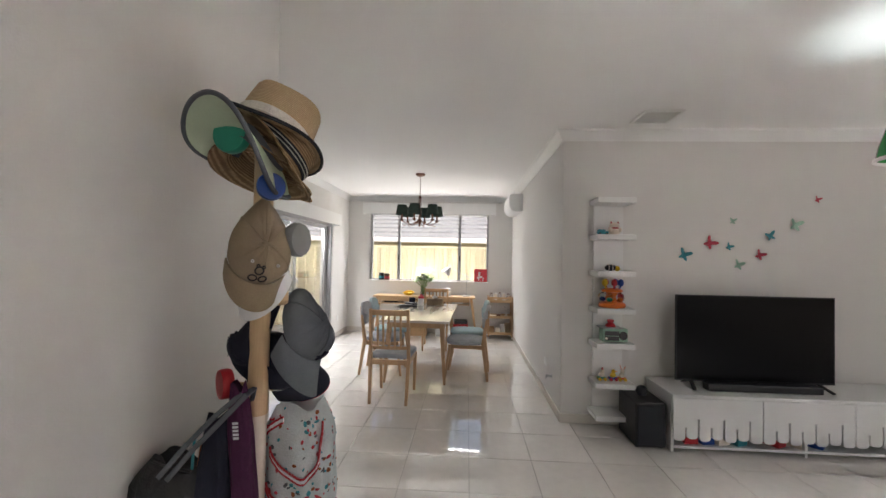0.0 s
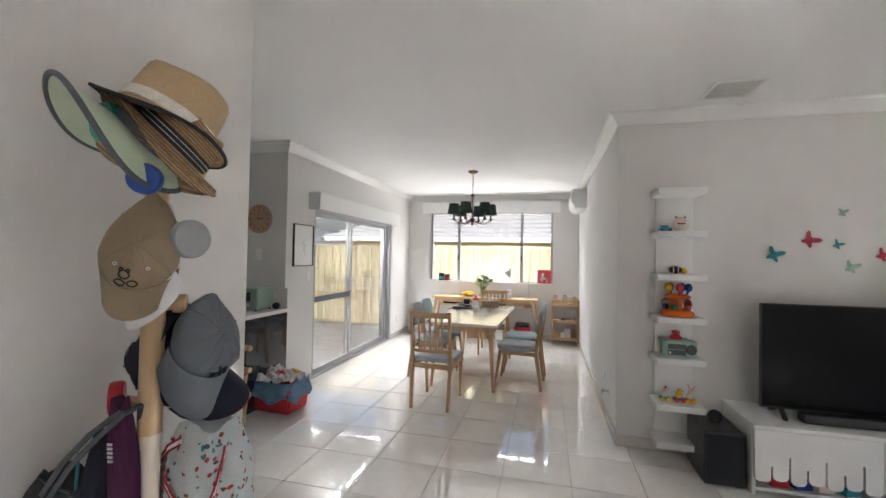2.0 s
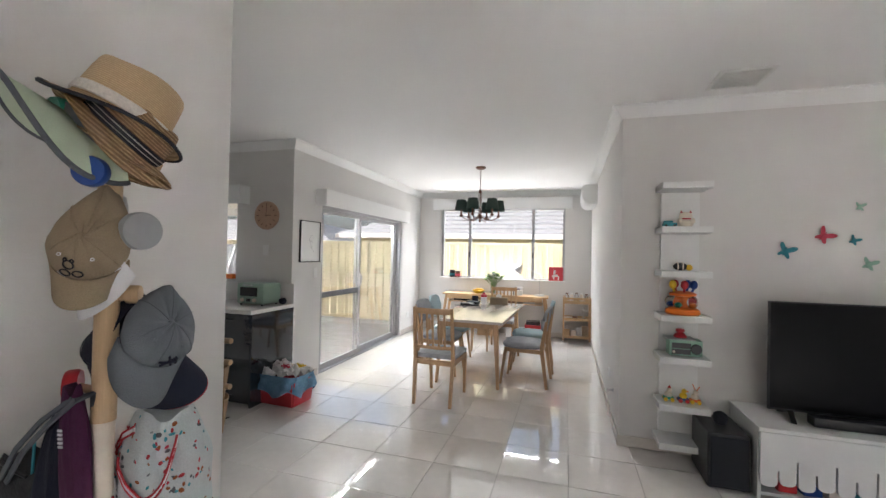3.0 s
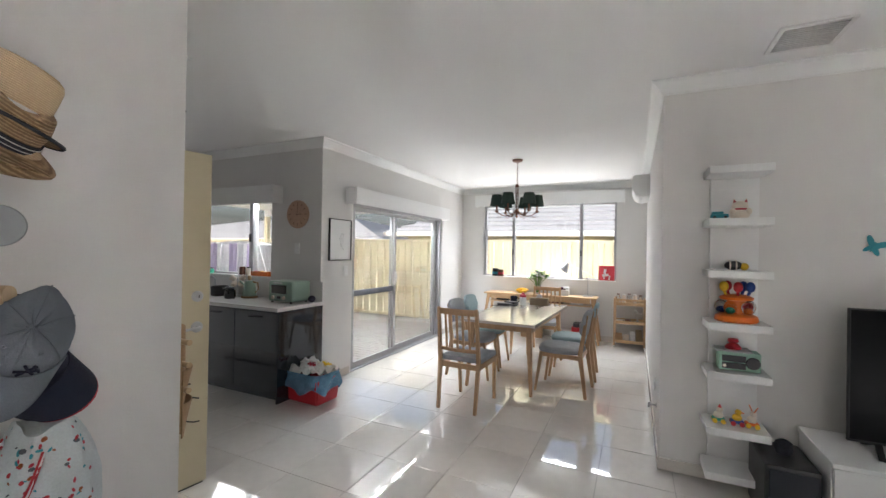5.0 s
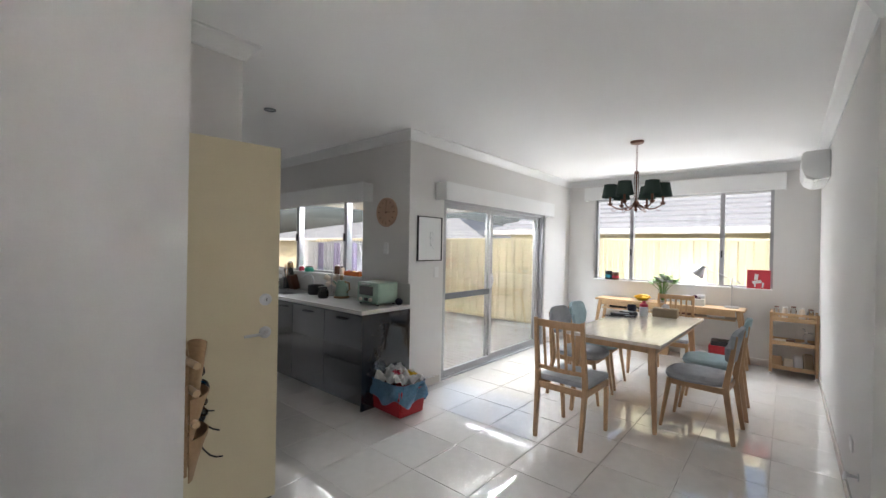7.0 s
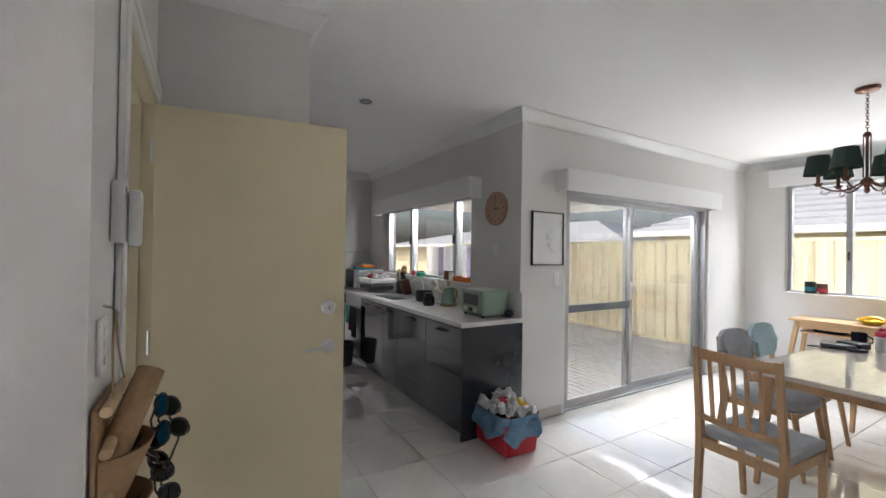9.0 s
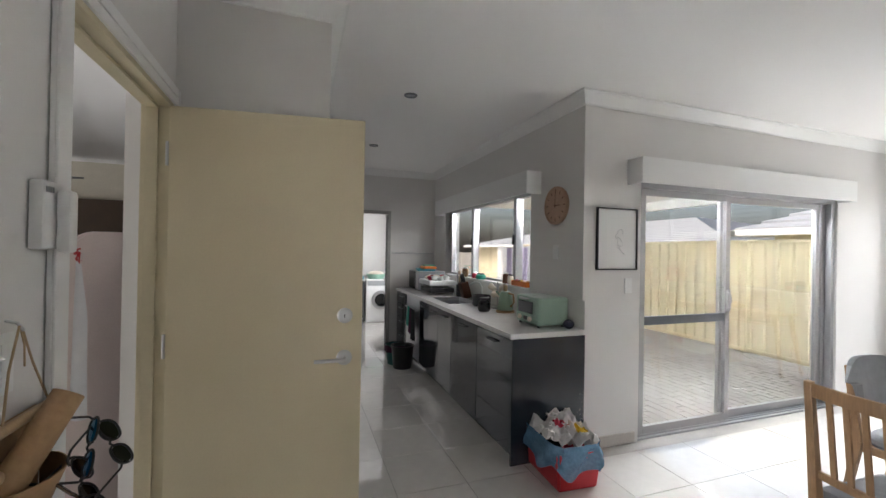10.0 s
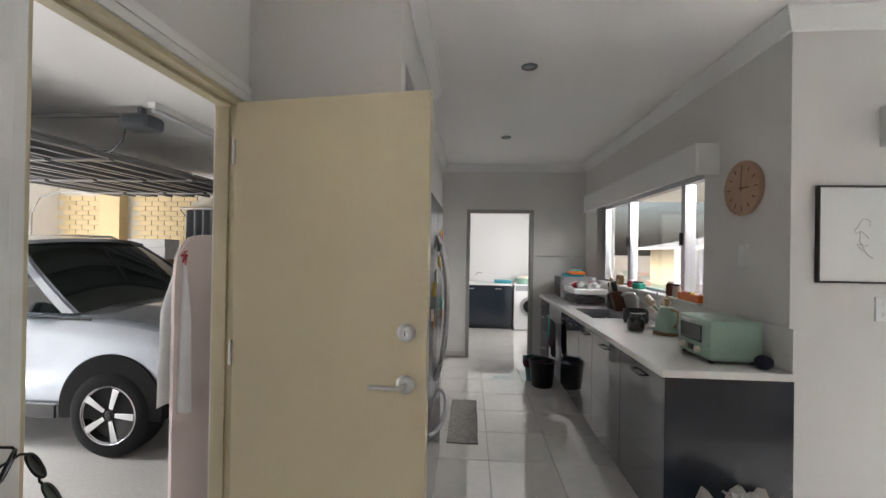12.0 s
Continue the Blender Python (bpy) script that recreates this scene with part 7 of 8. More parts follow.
# ---- dining: things on tables, sill and trolley ----
M_LEAF = mat("flower_leaf", (0.10, 0.22, 0.03), 0.6, var=0.3, scale=20)
M_PETAL = mat("pale_petal", (0.62, 0.72, 0.48), 0.7, var=0.2, scale=20)
fl = thing("flower_vase", "glass vase of pale green and white flowers on the console", "vase", pose(-0.30, 9.40, 0.752))
bm = B()
lathe(bm, [(0.0, 0.0), (0.045, 0.0), (0.055, 0.02), (0.05, 0.12), (0.06, 0.18), (0.057, 0.18), (0.046, 0.12), (0.05, 0.02), (0.0, 0.008)], 24)
part("vase", bm, M_CLEAR, fl, "clear glass vase")
rnd = random.Random(21)
for k in range(44):
    a, r = rnd.uniform(0, math.tau), rnd.uniform(0.01, 0.17)
    top = Vector((r * math.cos(a), r * 0.8 * math.sin(a), 0.37 - r * 0.6 + rnd.uniform(-0.03, 0.03)))
    bm = B()
    sweep(bm, [(0.02 * math.cos(a), 0.02 * math.sin(a), 0.03), (0.3 * top.x, 0.3 * top.y, 0.17), top], 0.0025, 5)
    st2 = part("stem", bm, M_LEAF, fl)
    bm = B()
    flower = k % 2 == 0
    for q in range(11 if flower else 5):
        th = q * 2.4
        d = Vector((math.cos(th), math.sin(th), rnd.uniform(0.0, 0.9))).normalized()
        L = rnd.uniform(0.05, 0.075) if flower else rnd.uniform(0.07, 0.11)
        s = d.cross(Vector((0, 0, 1))).normalized() * L * 0.3
        p0 = top
        v = [bm.verts.new(p0), bm.verts.new(p0 + d * L * 0.5 + s), bm.verts.new(p0 + d * L + Vector((0, 0, -0.008))), bm.verts.new(p0 + d * L * 0.5 - s)]
        bm.faces.new(v)
    bmesh.ops.solidify(bm, geom=list(bm.faces), thickness=0.0012)
    part("bloom" if flower else "leaf", bm, (M_PETAL if k % 4 else M_WHITEC) if flower else M_LEAF, st2)
lp = thing("desk_lamp", "grey metal desk lamp on the console table", "desk lamp", pose(0.52, 9.46, 0.752))
bm = B()
lathe(bm, [(0.0, 0.0), (0.085, 0.0), (0.088, 0.01), (0.08, 0.02), (0.0, 0.022)], 28)
part("base", bm, M_STEEL, lp)
bm = B()
rod(bm, (0, 0, 0.02), (0, 0, 0.42), 0.008)
part("stem", bm, M_STEEL, lp)
bm = B()
rod(bm, (0.10, 0.02, 0.33), (-0.30, -0.03, 0.53), 0.008)
part("arm", bm, M_STEEL, lp)
bm = B()
lathe(bm, [(0.09, -0.13), (0.06, -0.05), (0.034, -0.015), (0.03, 0.02), (0.0, 0.022)], 26, pose(-0.33, -0.03, 0.53, 0, 35, 0))
bmesh.ops.delete(bm, geom=[f for f in bm.faces if len(f.verts) > 4], context="FACES")
bmesh.ops.solidify(bm, geom=list(bm.faces), thickness=0.002)
part("shade", bm, M_STEEL, lp)
M_REDPIC = mat("red_print", (0.60, 0.05, 0.07), 0.4, var=0.1)
pr = thing("canvas_print", "small red print with a pale horse shape on the sill", "picture", pose(0.79, BY + 0.015, 1.019, -8))
bm = B()
box(bm, -0.125, 0.125, 0.0, 0.012, 0.0, 0.25, 0.002)
part("panel", bm, M_REDPIC, pr)
bm = B()
for x0, x1, z0, z1, a in ((-0.05, 0.05, 0.07, 0.11, -25), (-0.06, -0.02, 0.11, 0.19, 15), (0.03, 0.05, 0.02, 0.09, 20), (-0.04, -0.02, 0.03, 0.1, -20)):
    box(bm, x0, x1, -0.003, -0.0005, z0, z1, 0.001, Matrix.Translation((0, 0, 0)) @ pose(0, 0, 0, 0, a * 0.4, 0))
part("pale_shape", bm, M_WHITEC, pr, "pale rearing animal shape")
for x, h, mm, lb in ((-1.17, 0.13, M_BLACK, "black printed tin on the sill"), (-1.06, 0.11, M_BRONZE, "brown tin with red label on the sill")):
    t = thing("tin", lb, "tin", pose(x, BY + 0.035, 1.0185))
    bm = B()
    lathe(bm, [(0.0, 0.0), (0.05, 0.0), (0.052, 0.004), (0.052, h - 0.004), (0.05, h), (0.0, h)], 26)
    part("body", bm, mm, t)
    bm = B()
    lathe(bm, [(0.0, h + 0.0005), (0.054, h + 0.0005), (0.054, h + 0.012), (0.0, h + 0.013)], 26)
    part("lid", bm, M_BLACK, t)
    bm = B()
    lathe(bm, [(0.0523, 0.03), (0.0535, 0.031), (0.0535, h * 0.6), (0.0523, h * 0.61)], 26)
    part("label_band", bm, M_CRIMSON if mm is M_BRONZE else M_TEAL, t)
# console table
y = thing("fruit_bowl", "yellow bowl of bananas on the console table", "bowl", pose(-0.58, 9.42, 0.752))
bm = B()
lathe(bm, [(0.0, 0.0), (0.06, 0.0), (0.12, 0.05), (0.115, 0.05), (0.055, 0.008), (0.0, 0.008)], 24)
part("bowl", bm, M_YELLOW, y)
for q in range(4):
    bm = B()
    sweep(bm, [(-0.09 + 0.02 * q, -0.04 + 0.02 * q, 0.05), (-0.03 + 0.01 * q, -0.03 + 0.025 * q, 0.075), (0.05, -0.03 + 0.025 * q, 0.075), (0.1, -0.04 + 0.02 * q, 0.06)], 0.018, 8, 0.012)
    part("banana", bm, M_YELLOW, y)
wb = thing("white_box", "white box with stationery and a black strap", "box", pose(0.07, 9.44, 0.752, 0, 0, 4))
bm = B()
box(bm, -0.15, 0.15, -0.09, 0.09, 0.0, 0.09, 0.006)
part("box", bm, M_WHITE, wb)
bm = B()
box(bm, -0.008, 0.008, -0.0925, 0.0925, 0.002, 0.093, 0.001)
part("strap", bm, M_BLACK, wb)
for q, (x, mm) in enumerate(((-0.08, M_WHITE), (0.06, M_PURPLE), (0.1, M_WHITEC))):
    bm = B()
    box(bm, x - 0.05, x + 0.05, -0.04, 0.05, 0.0915 + 0.001 * q, 0.125 + 0.01 * q, 0.01)
    part("packet", bm, mm, wb)
for q, (x, z, w2, h2, mm, lb) in enumerate(((0.12, 0.0, 0.16, 0.16, M_WHITE, "white paper stack below the console"), (0.42, 0.0, 0.15, 0.10, M_CREAM, "cream box below the console"), (0.42, 0.1005, 0.14, 0.14, M_RED, "red box below the console"), (0.42, 0.2415, 0.12, 0.06, M_BLACK, "black bag on the red box"), (-0.4, 0.0, 0.18, 0.2, M_KRAFT, "brown carton below the console"))):
    bm = B()
    box(bm, -w2, w2, -0.12, 0.12, 0, h2, 0.006)
    solo("stored_box", bm, mm, lb, "box", pose(x, 9.45, z, 0, 0, 3 * q - 5))
for q, (x, w2, h2, mm) in enumerate(((-0.9, 0.12, 0.03, M_DARKC), (-0.5, 0.15, 0.035, M_CREAM), (0.0, 0.13, 0.03, M_BRONZE), (0.35, 0.1, 0.03, M_WHITE))):
    bm = B()
    box(bm, -w2, w2, -0.1, 0.1, 0, h2, 0.004)
    solo("book", bm, mm, "book lying on the console's under shelf", "book", pose(x, 9.42, 0.6155, 0, 0, 4 * q - 6))
# on the table
for x, yy, mm, mr, lb in ((-0.02, 8.0, M_CREAM, 3, "beige fabric tissue box on the table"),):
    t = thing("tissue_box", lb, "tissue box", pose(x + 0.06, 7.93, 0.75, 0, 0, mr))
    bm = B()
    box(bm, -0.125, 0.125, -0.065, 0.065, 0.0, 0.10, 0.012)
    part("cover", bm, M_TAN, t)
    bm = B()
    sheet(bm, lambda u, v: (-0.04 + 0.08 * u, 0.012 * math.sin(6 * u), 0.10 + 0.05 * v * (0.5 + math.sin(3 * u) * 0.5)), 8, 4, 0.001)
    part("tissue", bm, M_WHITEC, t)
t = thing("drink_bottle", "pink drink bottle with a dark pink lid on the table", "bottle", pose(-0.16, 7.82, 0.75))
bm = B()
lathe(bm, [(0.0, 0.0), (0.04, 0.0), (0.042, 0.01), (0.045, 0.10), (0.04, 0.105), (0.0, 0.106)], 22)
part("body", bm, M_WHITEC, t)
bm = B()
lathe(bm, [(0.0, 0.1065), (0.046, 0.1065), (0.044, 0.135), (0.02, 0.15), (0.018, 0.17), (0.0, 0.171)], 22)
part("lid", bm, M_CRIMSON, t)
t = thing("mug", "dark navy mug on the dining table", "mug", pose(-0.3, 7.86, 0.75))
bm = B()
lathe(bm, [(0.0, 0.0), (0.042, 0.0), (0.045, 0.01), (0.047, 0.11), (0.043, 0.11), (0.04, 0.01), (0.0, 0.008)], 22)
part("cup", bm, M_NAVY, t)
bm = B()
sweep(bm, [(0.045, 0, 0.09), (0.075, 0, 0.08), (0.075, 0, 0.04), (0.045, 0, 0.03)], 0.006, 6)
part("handle", bm, M_NAVY, t)
for q, (x, yy, w2, d2, h2, rz) in enumerate(((-0.36, 7.62, 0.10, 0.06, 0.035, 20), (-0.3, 7.73, 0.08, 0.06, 0.05, -15), (-0.25, 7.6, 0.06, 0.03, 0.02, 40))):
    bm = B()
    box(bm, -w2, w2, -d2, d2, 0.0, h2, 0.012)
    solo("black_case", bm, M_BLACK, "black electronics case lying on the table", "case", pose(x, yy, 0.75, 0, 0, rz))
bm = B()
sweep(bm, [(-0.42 + 0.08 * math.cos(a) * (1 + a * 0.05), 7.55 + 0.05 * math.sin(a * 1.3), 0.7535) for a in [i * 0.4 for i in range(18)]], 0.003, 6)
solo("charging_cable", bm, M_BLACK, "loose black cable on the dining table", "cable")
# on the trolley
rnd = random.Random(4)
for q in range(5):
    t = thing("glass_jar", "clear glass jar on the trolley's top", "jar", pose(0.99 + 0.08 * q, 9.42 + 0.03 * (q % 2), 0.6745))
    h = rnd.uniform(0.13, 0.19)
    bm = B()
    lathe(bm, [(0.0, 0.0), (0.028, 0.0), (0.03, 0.008), (0.03, h * 0.8), (0.022, h * 0.88), (0.022, h), (0.0, h)], 18)
    part("body", bm, M_CLEAR if q % 2 == 0 else M_CREAM, t)
    bm = B()
    lathe(bm, [(0.0, h + 0.0005), (0.025, h + 0.0005), (0.025, h + 0.015), (0.0, h + 0.016)], 18)
    part("lid", bm, M_WHITE if q % 2 else M_BRONZE, t)
fn = thing("desk_fan", "small white desk fan on the trolley", "fan", pose(1.27, 9.42, 0.3845))
bm = B()
lathe(bm, [(0.0, 0.0), (0.05, 0.0), (0.045, 0.02), (0.012, 0.03), (0.01, 0.08), (0.0, 0.081)], 22)
part("base", bm, M_WHITE, fn)
for rr in (0.075, 0.055, 0.035):
    bm = B()
    sweep(bm, [(rr * math.cos(i * math.tau / 32), -0.02, 0.15 + rr * math.sin(i * math.tau / 32)) for i in range(33)], 0.003, 6)
    part("guard_ring", bm, M_WHITE, fn)
for q in range(3):
    bm = B()
    bar(bm, (0, -0.005, 0.15), (0.062 * math.cos(q * 2.09), -0.005, 0.15 + 0.062 * math.sin(q * 2.09)), 0.01, 0.004, 0.035, 0.004, side=(0.3, 0.5, 0.3), bev=0)
    part("blade", bm, M_GREYP, fn)
bm = B()
ball(bm, (0, -0.005, 0.15), 0.018)
part("hub", bm, M_WHITE, fn)
for q, (x, z, w2, h2, mm, lb) in enumerate(((1.02, 0.3845, 0.06, 0.03, M_CREAM, "cream box on the trolley's middle shelf"), (1.13, 0.3845, 0.04, 0.05, M_BRONZE, "brown box on the trolley's middle shelf"), (1.0, 0.0845, 0.05, 0.12, M_KRAFT, "kraft bag on the trolley's bottom shelf"), (1.11, 0.0845, 0.045, 0.1, M_CREAM, "cream bag on the trolley's bottom shelf"), (1.2, 0.0845, 0.04, 0.16, M_WHITEC, "white pack on the trolley's bottom shelf"), (1.29, 0.0845, 0.045, 0.19, M_TAN, "tan pack on the trolley's bottom shelf"))):
    bm = B()
    vs = box(bm, -w2, w2, -0.07, 0.07, 0, h2, 0.012)
    for v in bm.verts:
        if v.co.z > h2 * 0.7 and h2 > 0.09:
            v.co.y *= 0.35
    solo("packet", bm, mm, lb, "packet", pose(x, 9.43, z, 0, 0, 5 * q - 10))

# ---- garage ----
M_SILVER = mat("silver_car_paint", (0.42, 0.46, 0.52), 0.22, 0.65, var=0.04, coat=0.8)
M_TYRE = mat("tyre_rubber", (0.012, 0.012, 0.013), 0.85, spec=0.2, var=0.2, fine=120, bump=0.3)
M_ALLOY = mat("alloy_wheel", (0.62, 0.63, 0.65), 0.25, 1.0, var=0.04)
M_CARGLASS = mat("car_glass", (0.012, 0.018, 0.017), 0.04, var=0.05, spec=0.7)
M_PINK = mat("pale_pink_cover", (0.72, 0.62, 0.60), 0.6, var=0.08, scale=4, fine=120, bump=0.25)
M_CURTAIN = mat("grey_curtain", (0.20, 0.21, 0.23), 0.9, var=0.12, fine=200, bump=0.2)
M_DKWOOD = mat("dark_brown_board", (0.06, 0.035, 0.018), 0.6, var=0.2)
M_DARKMETAL = mat("galvanised_steel", (0.30, 0.305, 0.31), 0.42, 0.8, var=0.12)


def car():
    """A silver sport utility vehicle; local y runs to its front, x to its right."""
    c = thing("car", "silver sport utility vehicle parked in the garage", "car", pose(-3.46, 0.18, -0.1))
    W = 0.89
    # stations along the lower body: y, sill, shoulder, half width, top of the middle
    S = [(-2.30, 0.46, 0.92, 0.70, 0.95), (-2.18, 0.34, 1.0, 0.80, 1.02), (-1.8, 0.29, 1.03, 0.87, 1.05), (-0.9, 0.26, 1.03, 0.89, 1.05), (0.2, 0.26, 1.05, 0.89, 1.08), (0.95, 0.26, 1.05, 0.89, 1.10), (1.25, 0.27, 1.03, 0.89, 1.09), (1.6, 0.29, 0.99, 0.88, 1.05), (1.95, 0.31, 0.89, 0.85, 0.96), (2.18, 0.34, 0.78, 0.76, 0.86), (2.30, 0.42, 0.64, 0.62, 0.68)]
    bm = B()
    rings = []
    for y, s, sh, hw, top in S:
        half = [(hw * 0.90, s), (hw * 0.985, s + 0.12), (hw * 1.0, s + (sh - s) * 0.45), (hw * 0.985, s + (sh - s) * 0.68), (hw * 0.995, s + (sh - s) * 0.80), (hw * 0.965, sh - 0.03), (hw * 0.90, sh), (hw * 0.60, top - 0.012), (hw * 0.25, top)]
        pts = half + [(-x, z) for x, z in half[::-1]]
        rings.append([bm.verts.new((x, y, z)) for x, z in pts])
    n = len(rings[0])
    for a, b in zip(rings, rings[1:]):
        for i in range(n):
            bm.faces.new((a[i], a[(i + 1) % n], b[(i + 1) % n], b[i]))
    bm.faces.new(rings[0])
    bm.faces.new(rings[-1][::-1])
    body = part("body", bm, M_SILVER, c)
    sub = body.modifiers.new("round", "SUBSURF")
    sub.levels = sub.render_levels = 2
    # cabin: glass band, pillars and roof
    def cabin(y, t):
        """Half width and height of the cabin's skin, t from the waist to the roof."""
        return 0.83 - 0.21 * t ** 1.3, 1.05 + 0.555 * t

    yb = lambda t: -2.12 + 0.42 * t
    yf = lambda t: 0.98 - 0.78 * t
    bm = B()
    R = []
    for j in range(9):
        t = j / 8
        w, z = cabin(0, t)
        a, b = yb(t), yf(t)
        ring = []
        for q in range(9):
            ring.append(bm.verts.new((w, a + (b - a) * q / 8, z)))
        for q in range(1, 12):
            x = w - 2 * w * q / 12
            ring.append(bm.verts.new((x, b + 0.12 * (1 - (x / w) ** 2), z + 0.02 * (1 - (x / w) ** 2))))
        for q in range(9):
            ring.append(bm.verts.new((-w, b + (a - b) * q / 8, z)))
        for q in range(1, 12):
            x = -w + 2 * w * q / 12
            ring.append(bm.verts.new((x, a - 0.06 * (1 - (x / w) ** 2), z + 0.02 * (1 - (x / w) ** 2))))
        R.append(ring)
    for a, b in zip(R, R[1:]):
        for i in range(len(a)):
            bm.faces.new((a[i], a[(i + 1) % len(a)], b[(i + 1) % len(a)], b[i]))
    part("glasshouse", bm, M_CARGLASS, c, "dark green tinted glass")
    bm = B()
    w, z = cabin(0, 1.0)

    def roof(u, v):
        x = (u - 0.5) * 2
        y = -1.74 + v * 2.0 + 0.12 * (1 - x * x) * (2 * v - 1) * (1 if v > 0.5 else 0.5)
        return (x * (w + 0.015), y, z - 0.012 + 0.075 * (1 - abs(x) ** 2.5) * math.sin(math.pi * (0.12 + 0.76 * v)) ** 0.6)

    sheet(bm, roof, 16, 16, 0.03)
    part("roof", bm, M_SILVER, c)
    for sx in (-1, 1):
        for nm, f in (("front_pillar", yf), ("rear_pillar", yb)):
            bm = B()
            dy = -0.07 if nm[0] == "f" else 0.16

            def strip(u, v):
                t = v
                ww, zz = cabin(0, t)
                k = 0.018 if u < 0.2 else 0.0
                return (sx * (ww + 0.007 - k), f(t) + (0.03 - u * 0.03 / 0.2 if u < 0.2 else dy * (u - 0.2) / 0.8 * (1.3 - 0.5 * t)), zz)

            sheet(bm, strip, 10, 10, 0.012)
            part(nm, bm, M_SILVER, c)
        for ym in (0.35, -0.38, -1.2):
            bm = B()
            w0, z0 = cabin(0, 0.02)
            w1, z1 = cabin(0, 0.98)
            bar(bm, (sx * (w0 + 0.002), ym, z0), (sx * (w1 + 0.004), ym - (0.12 if ym > 0 else 0.03), z1), 0.02, 0.05, side=(1, 0, 0), bev=0.004)
            part("window_divider", bm, M_BLACK, c)
        bm = B()
        sweep(bm, [(sx * 0.842, 1.12, 1.005), (sx * 0.846, 0.2, 1.02), (sx * 0.846, -1.0, 1.03), (sx * 0.83, -2.0, 1.03)], 0.012, 6)
        part("waist_moulding", bm, M_BLACK, c)
    # wheels with five twin spokes, dark arches
    for wy, sx in ((1.32, 1), (1.32, -1), (-1.32, 1), (-1.32, -1)):
        x = sx * 0.80
        bm = B()
        rod(bm, (sx * 0.60, wy, 0.36), (sx * 0.888, wy, 0.36), 0.415, 0.405, 40)
        bmesh.ops.bisect_plane(bm, geom=list(bm.verts) + list(bm.edges) + list(bm.faces), plane_co=(0, 0, 0.285), plane_no=(0, 0, -1), clear_outer=True)
        ar = part("wheel_arch", bm, M_TYRE, c, "dark wheel arch")
        bm = B()
        tr = pose(x, wy, 0.318, 0, 90 * sx, 0) @ Matrix.Diagonal((0.92, 0.92, 1.0, 1.0))
        lathe(bm, [(0.225, -0.10), (0.30, -0.11), (0.335, -0.095), (0.345, -0.05), (0.345, 0.05), (0.335, 0.09), (0.30, 0.108), (0.232, 0.10), (0.228, 0.08), (0.225, -0.08)], 48, tr)
        wl = part("tyre", bm, M_TYRE, c)
        bm = B()
        lathe(bm, [(0.0, 0.02), (0.2, 0.02), (0.222, 0.03), (0.222, 0.10), (0.234, 0.104), (0.236, 0.1), (0.236, 0.0), (0.0, 0.0)], 44, tr)
        part("rim", bm, M_BLACK, wl, "dark inner rim")
        bm = B()
        lathe(bm, [(0.218, 0.094), (0.232, 0.1075), (0.238, 0.1), (0.222, 0.085)], 44, tr)
        part("rim_lip", bm, M_ALLOY, wl)
        for k in range(5):
            a = k * math.tau / 5 + 0.3
            bm = B()
            q = tr @ pose(0, 0, 0, 0, 0, math.degrees(a))
            vs0 = set(bm.verts)
            bar(bm, (0.05, 0, 0.085), (0.222, 0.0, 0.10), 0.036, 0.02, 0.06, 0.016, side=(0, 1, 0), bev=0.005)
            bmesh.ops.transform(bm, matrix=q, verts=list(bm.verts))
            part("spoke", bm, M_ALLOY, wl, "polished alloy spoke")
        bm = B()
        lathe(bm, [(0.0, 0.105), (0.026, 0.103), (0.034, 0.09), (0.05, 0.085), (0.05, 0.06), (0.0, 0.06)], 24, tr)
        part("hub", bm, M_BLACK, wl)
    for sx in (-1, 1):
        bm = B()
        box(bm, sx * 0.99 - 0.09, sx * 0.99 + 0.09, 0.50, 0.60, 1.02, 1.17, 0.035)
        part("wing_mirror", bm, M_SILVER, c)
        bm = B()
        sheet(bm, lambda u, v: (sx * (0.62 - 0.3 * u), 2.19 - 0.02 * u + 0.06 * math.sin(u * 3) - 0.42 * (1 - u) * v, 0.80 + 0.09 * v), 8, 4, 0.01)
        part("headlight", bm, M_LENS, c)
        bm = B()
        sweep(bm, [(sx * 0.56, 0.05, 1.62), (sx * 0.56, -0.05, 1.665), (sx * 0.56, -1.2, 1.67), (sx * 0.56, -1.6, 1.62)], 0.014, 8)
        part("roof_rail", bm, M_DARKMETAL, c)
        bm = B()
        box(bm, sx * 0.875 - 0.008, sx * 0.875 + 0.008, -0.9, 0.88, 0.27, 0.37, 0.006)
        part("sill_trim", bm, M_BLACK, c)
    bm = B()
    sweep(bm, [(0.15, 1.30, 1.06), (0.45, 1.22, 1.07), (0.66, 1.12, 1.09)], 0.008, 6)
    part("wiper", bm, M_BLACK, c)


car()


def garage_door():
    g = thing("garage_door", "raised steel sectional garage door under the ceiling", "garage door")
    for k in range(4):
        y0 = -1.55 + k * 0.62
        bm = B()
        box(bm, -5.9, -1.3, y0, y0 + 0.60, 2.30, 2.315)
        for q in (0.05, 0.30, 0.55):
            box(bm, -5.9, -1.3, y0 + q - 0.025, y0 + q + 0.025, 2.255, 2.2995, 0.003)
        p = part("panel", bm, M_DARKMETAL, g)
        for x in (-5.4, -4.3, -3.2, -2.1):
            bm = B()
            box(bm, x - 0.03, x + 0.03, y0 + 0.02, y0 + 0.58, 2.235, 2.2545, 0.003)
            part("stile", bm, M_DARKMETAL, p)
    for x in (-5.97, -1.22):
        bm = B()
        sweep(bm, [(x, 1.0, 2.34), (x, -2.6, 2.34), (x, -2.95, 2.25), (x, -3.1, 2.0), (x, -3.14, 0.0)], 0.014, 8)
        part("track", bm, M_DARKMETAL, g)


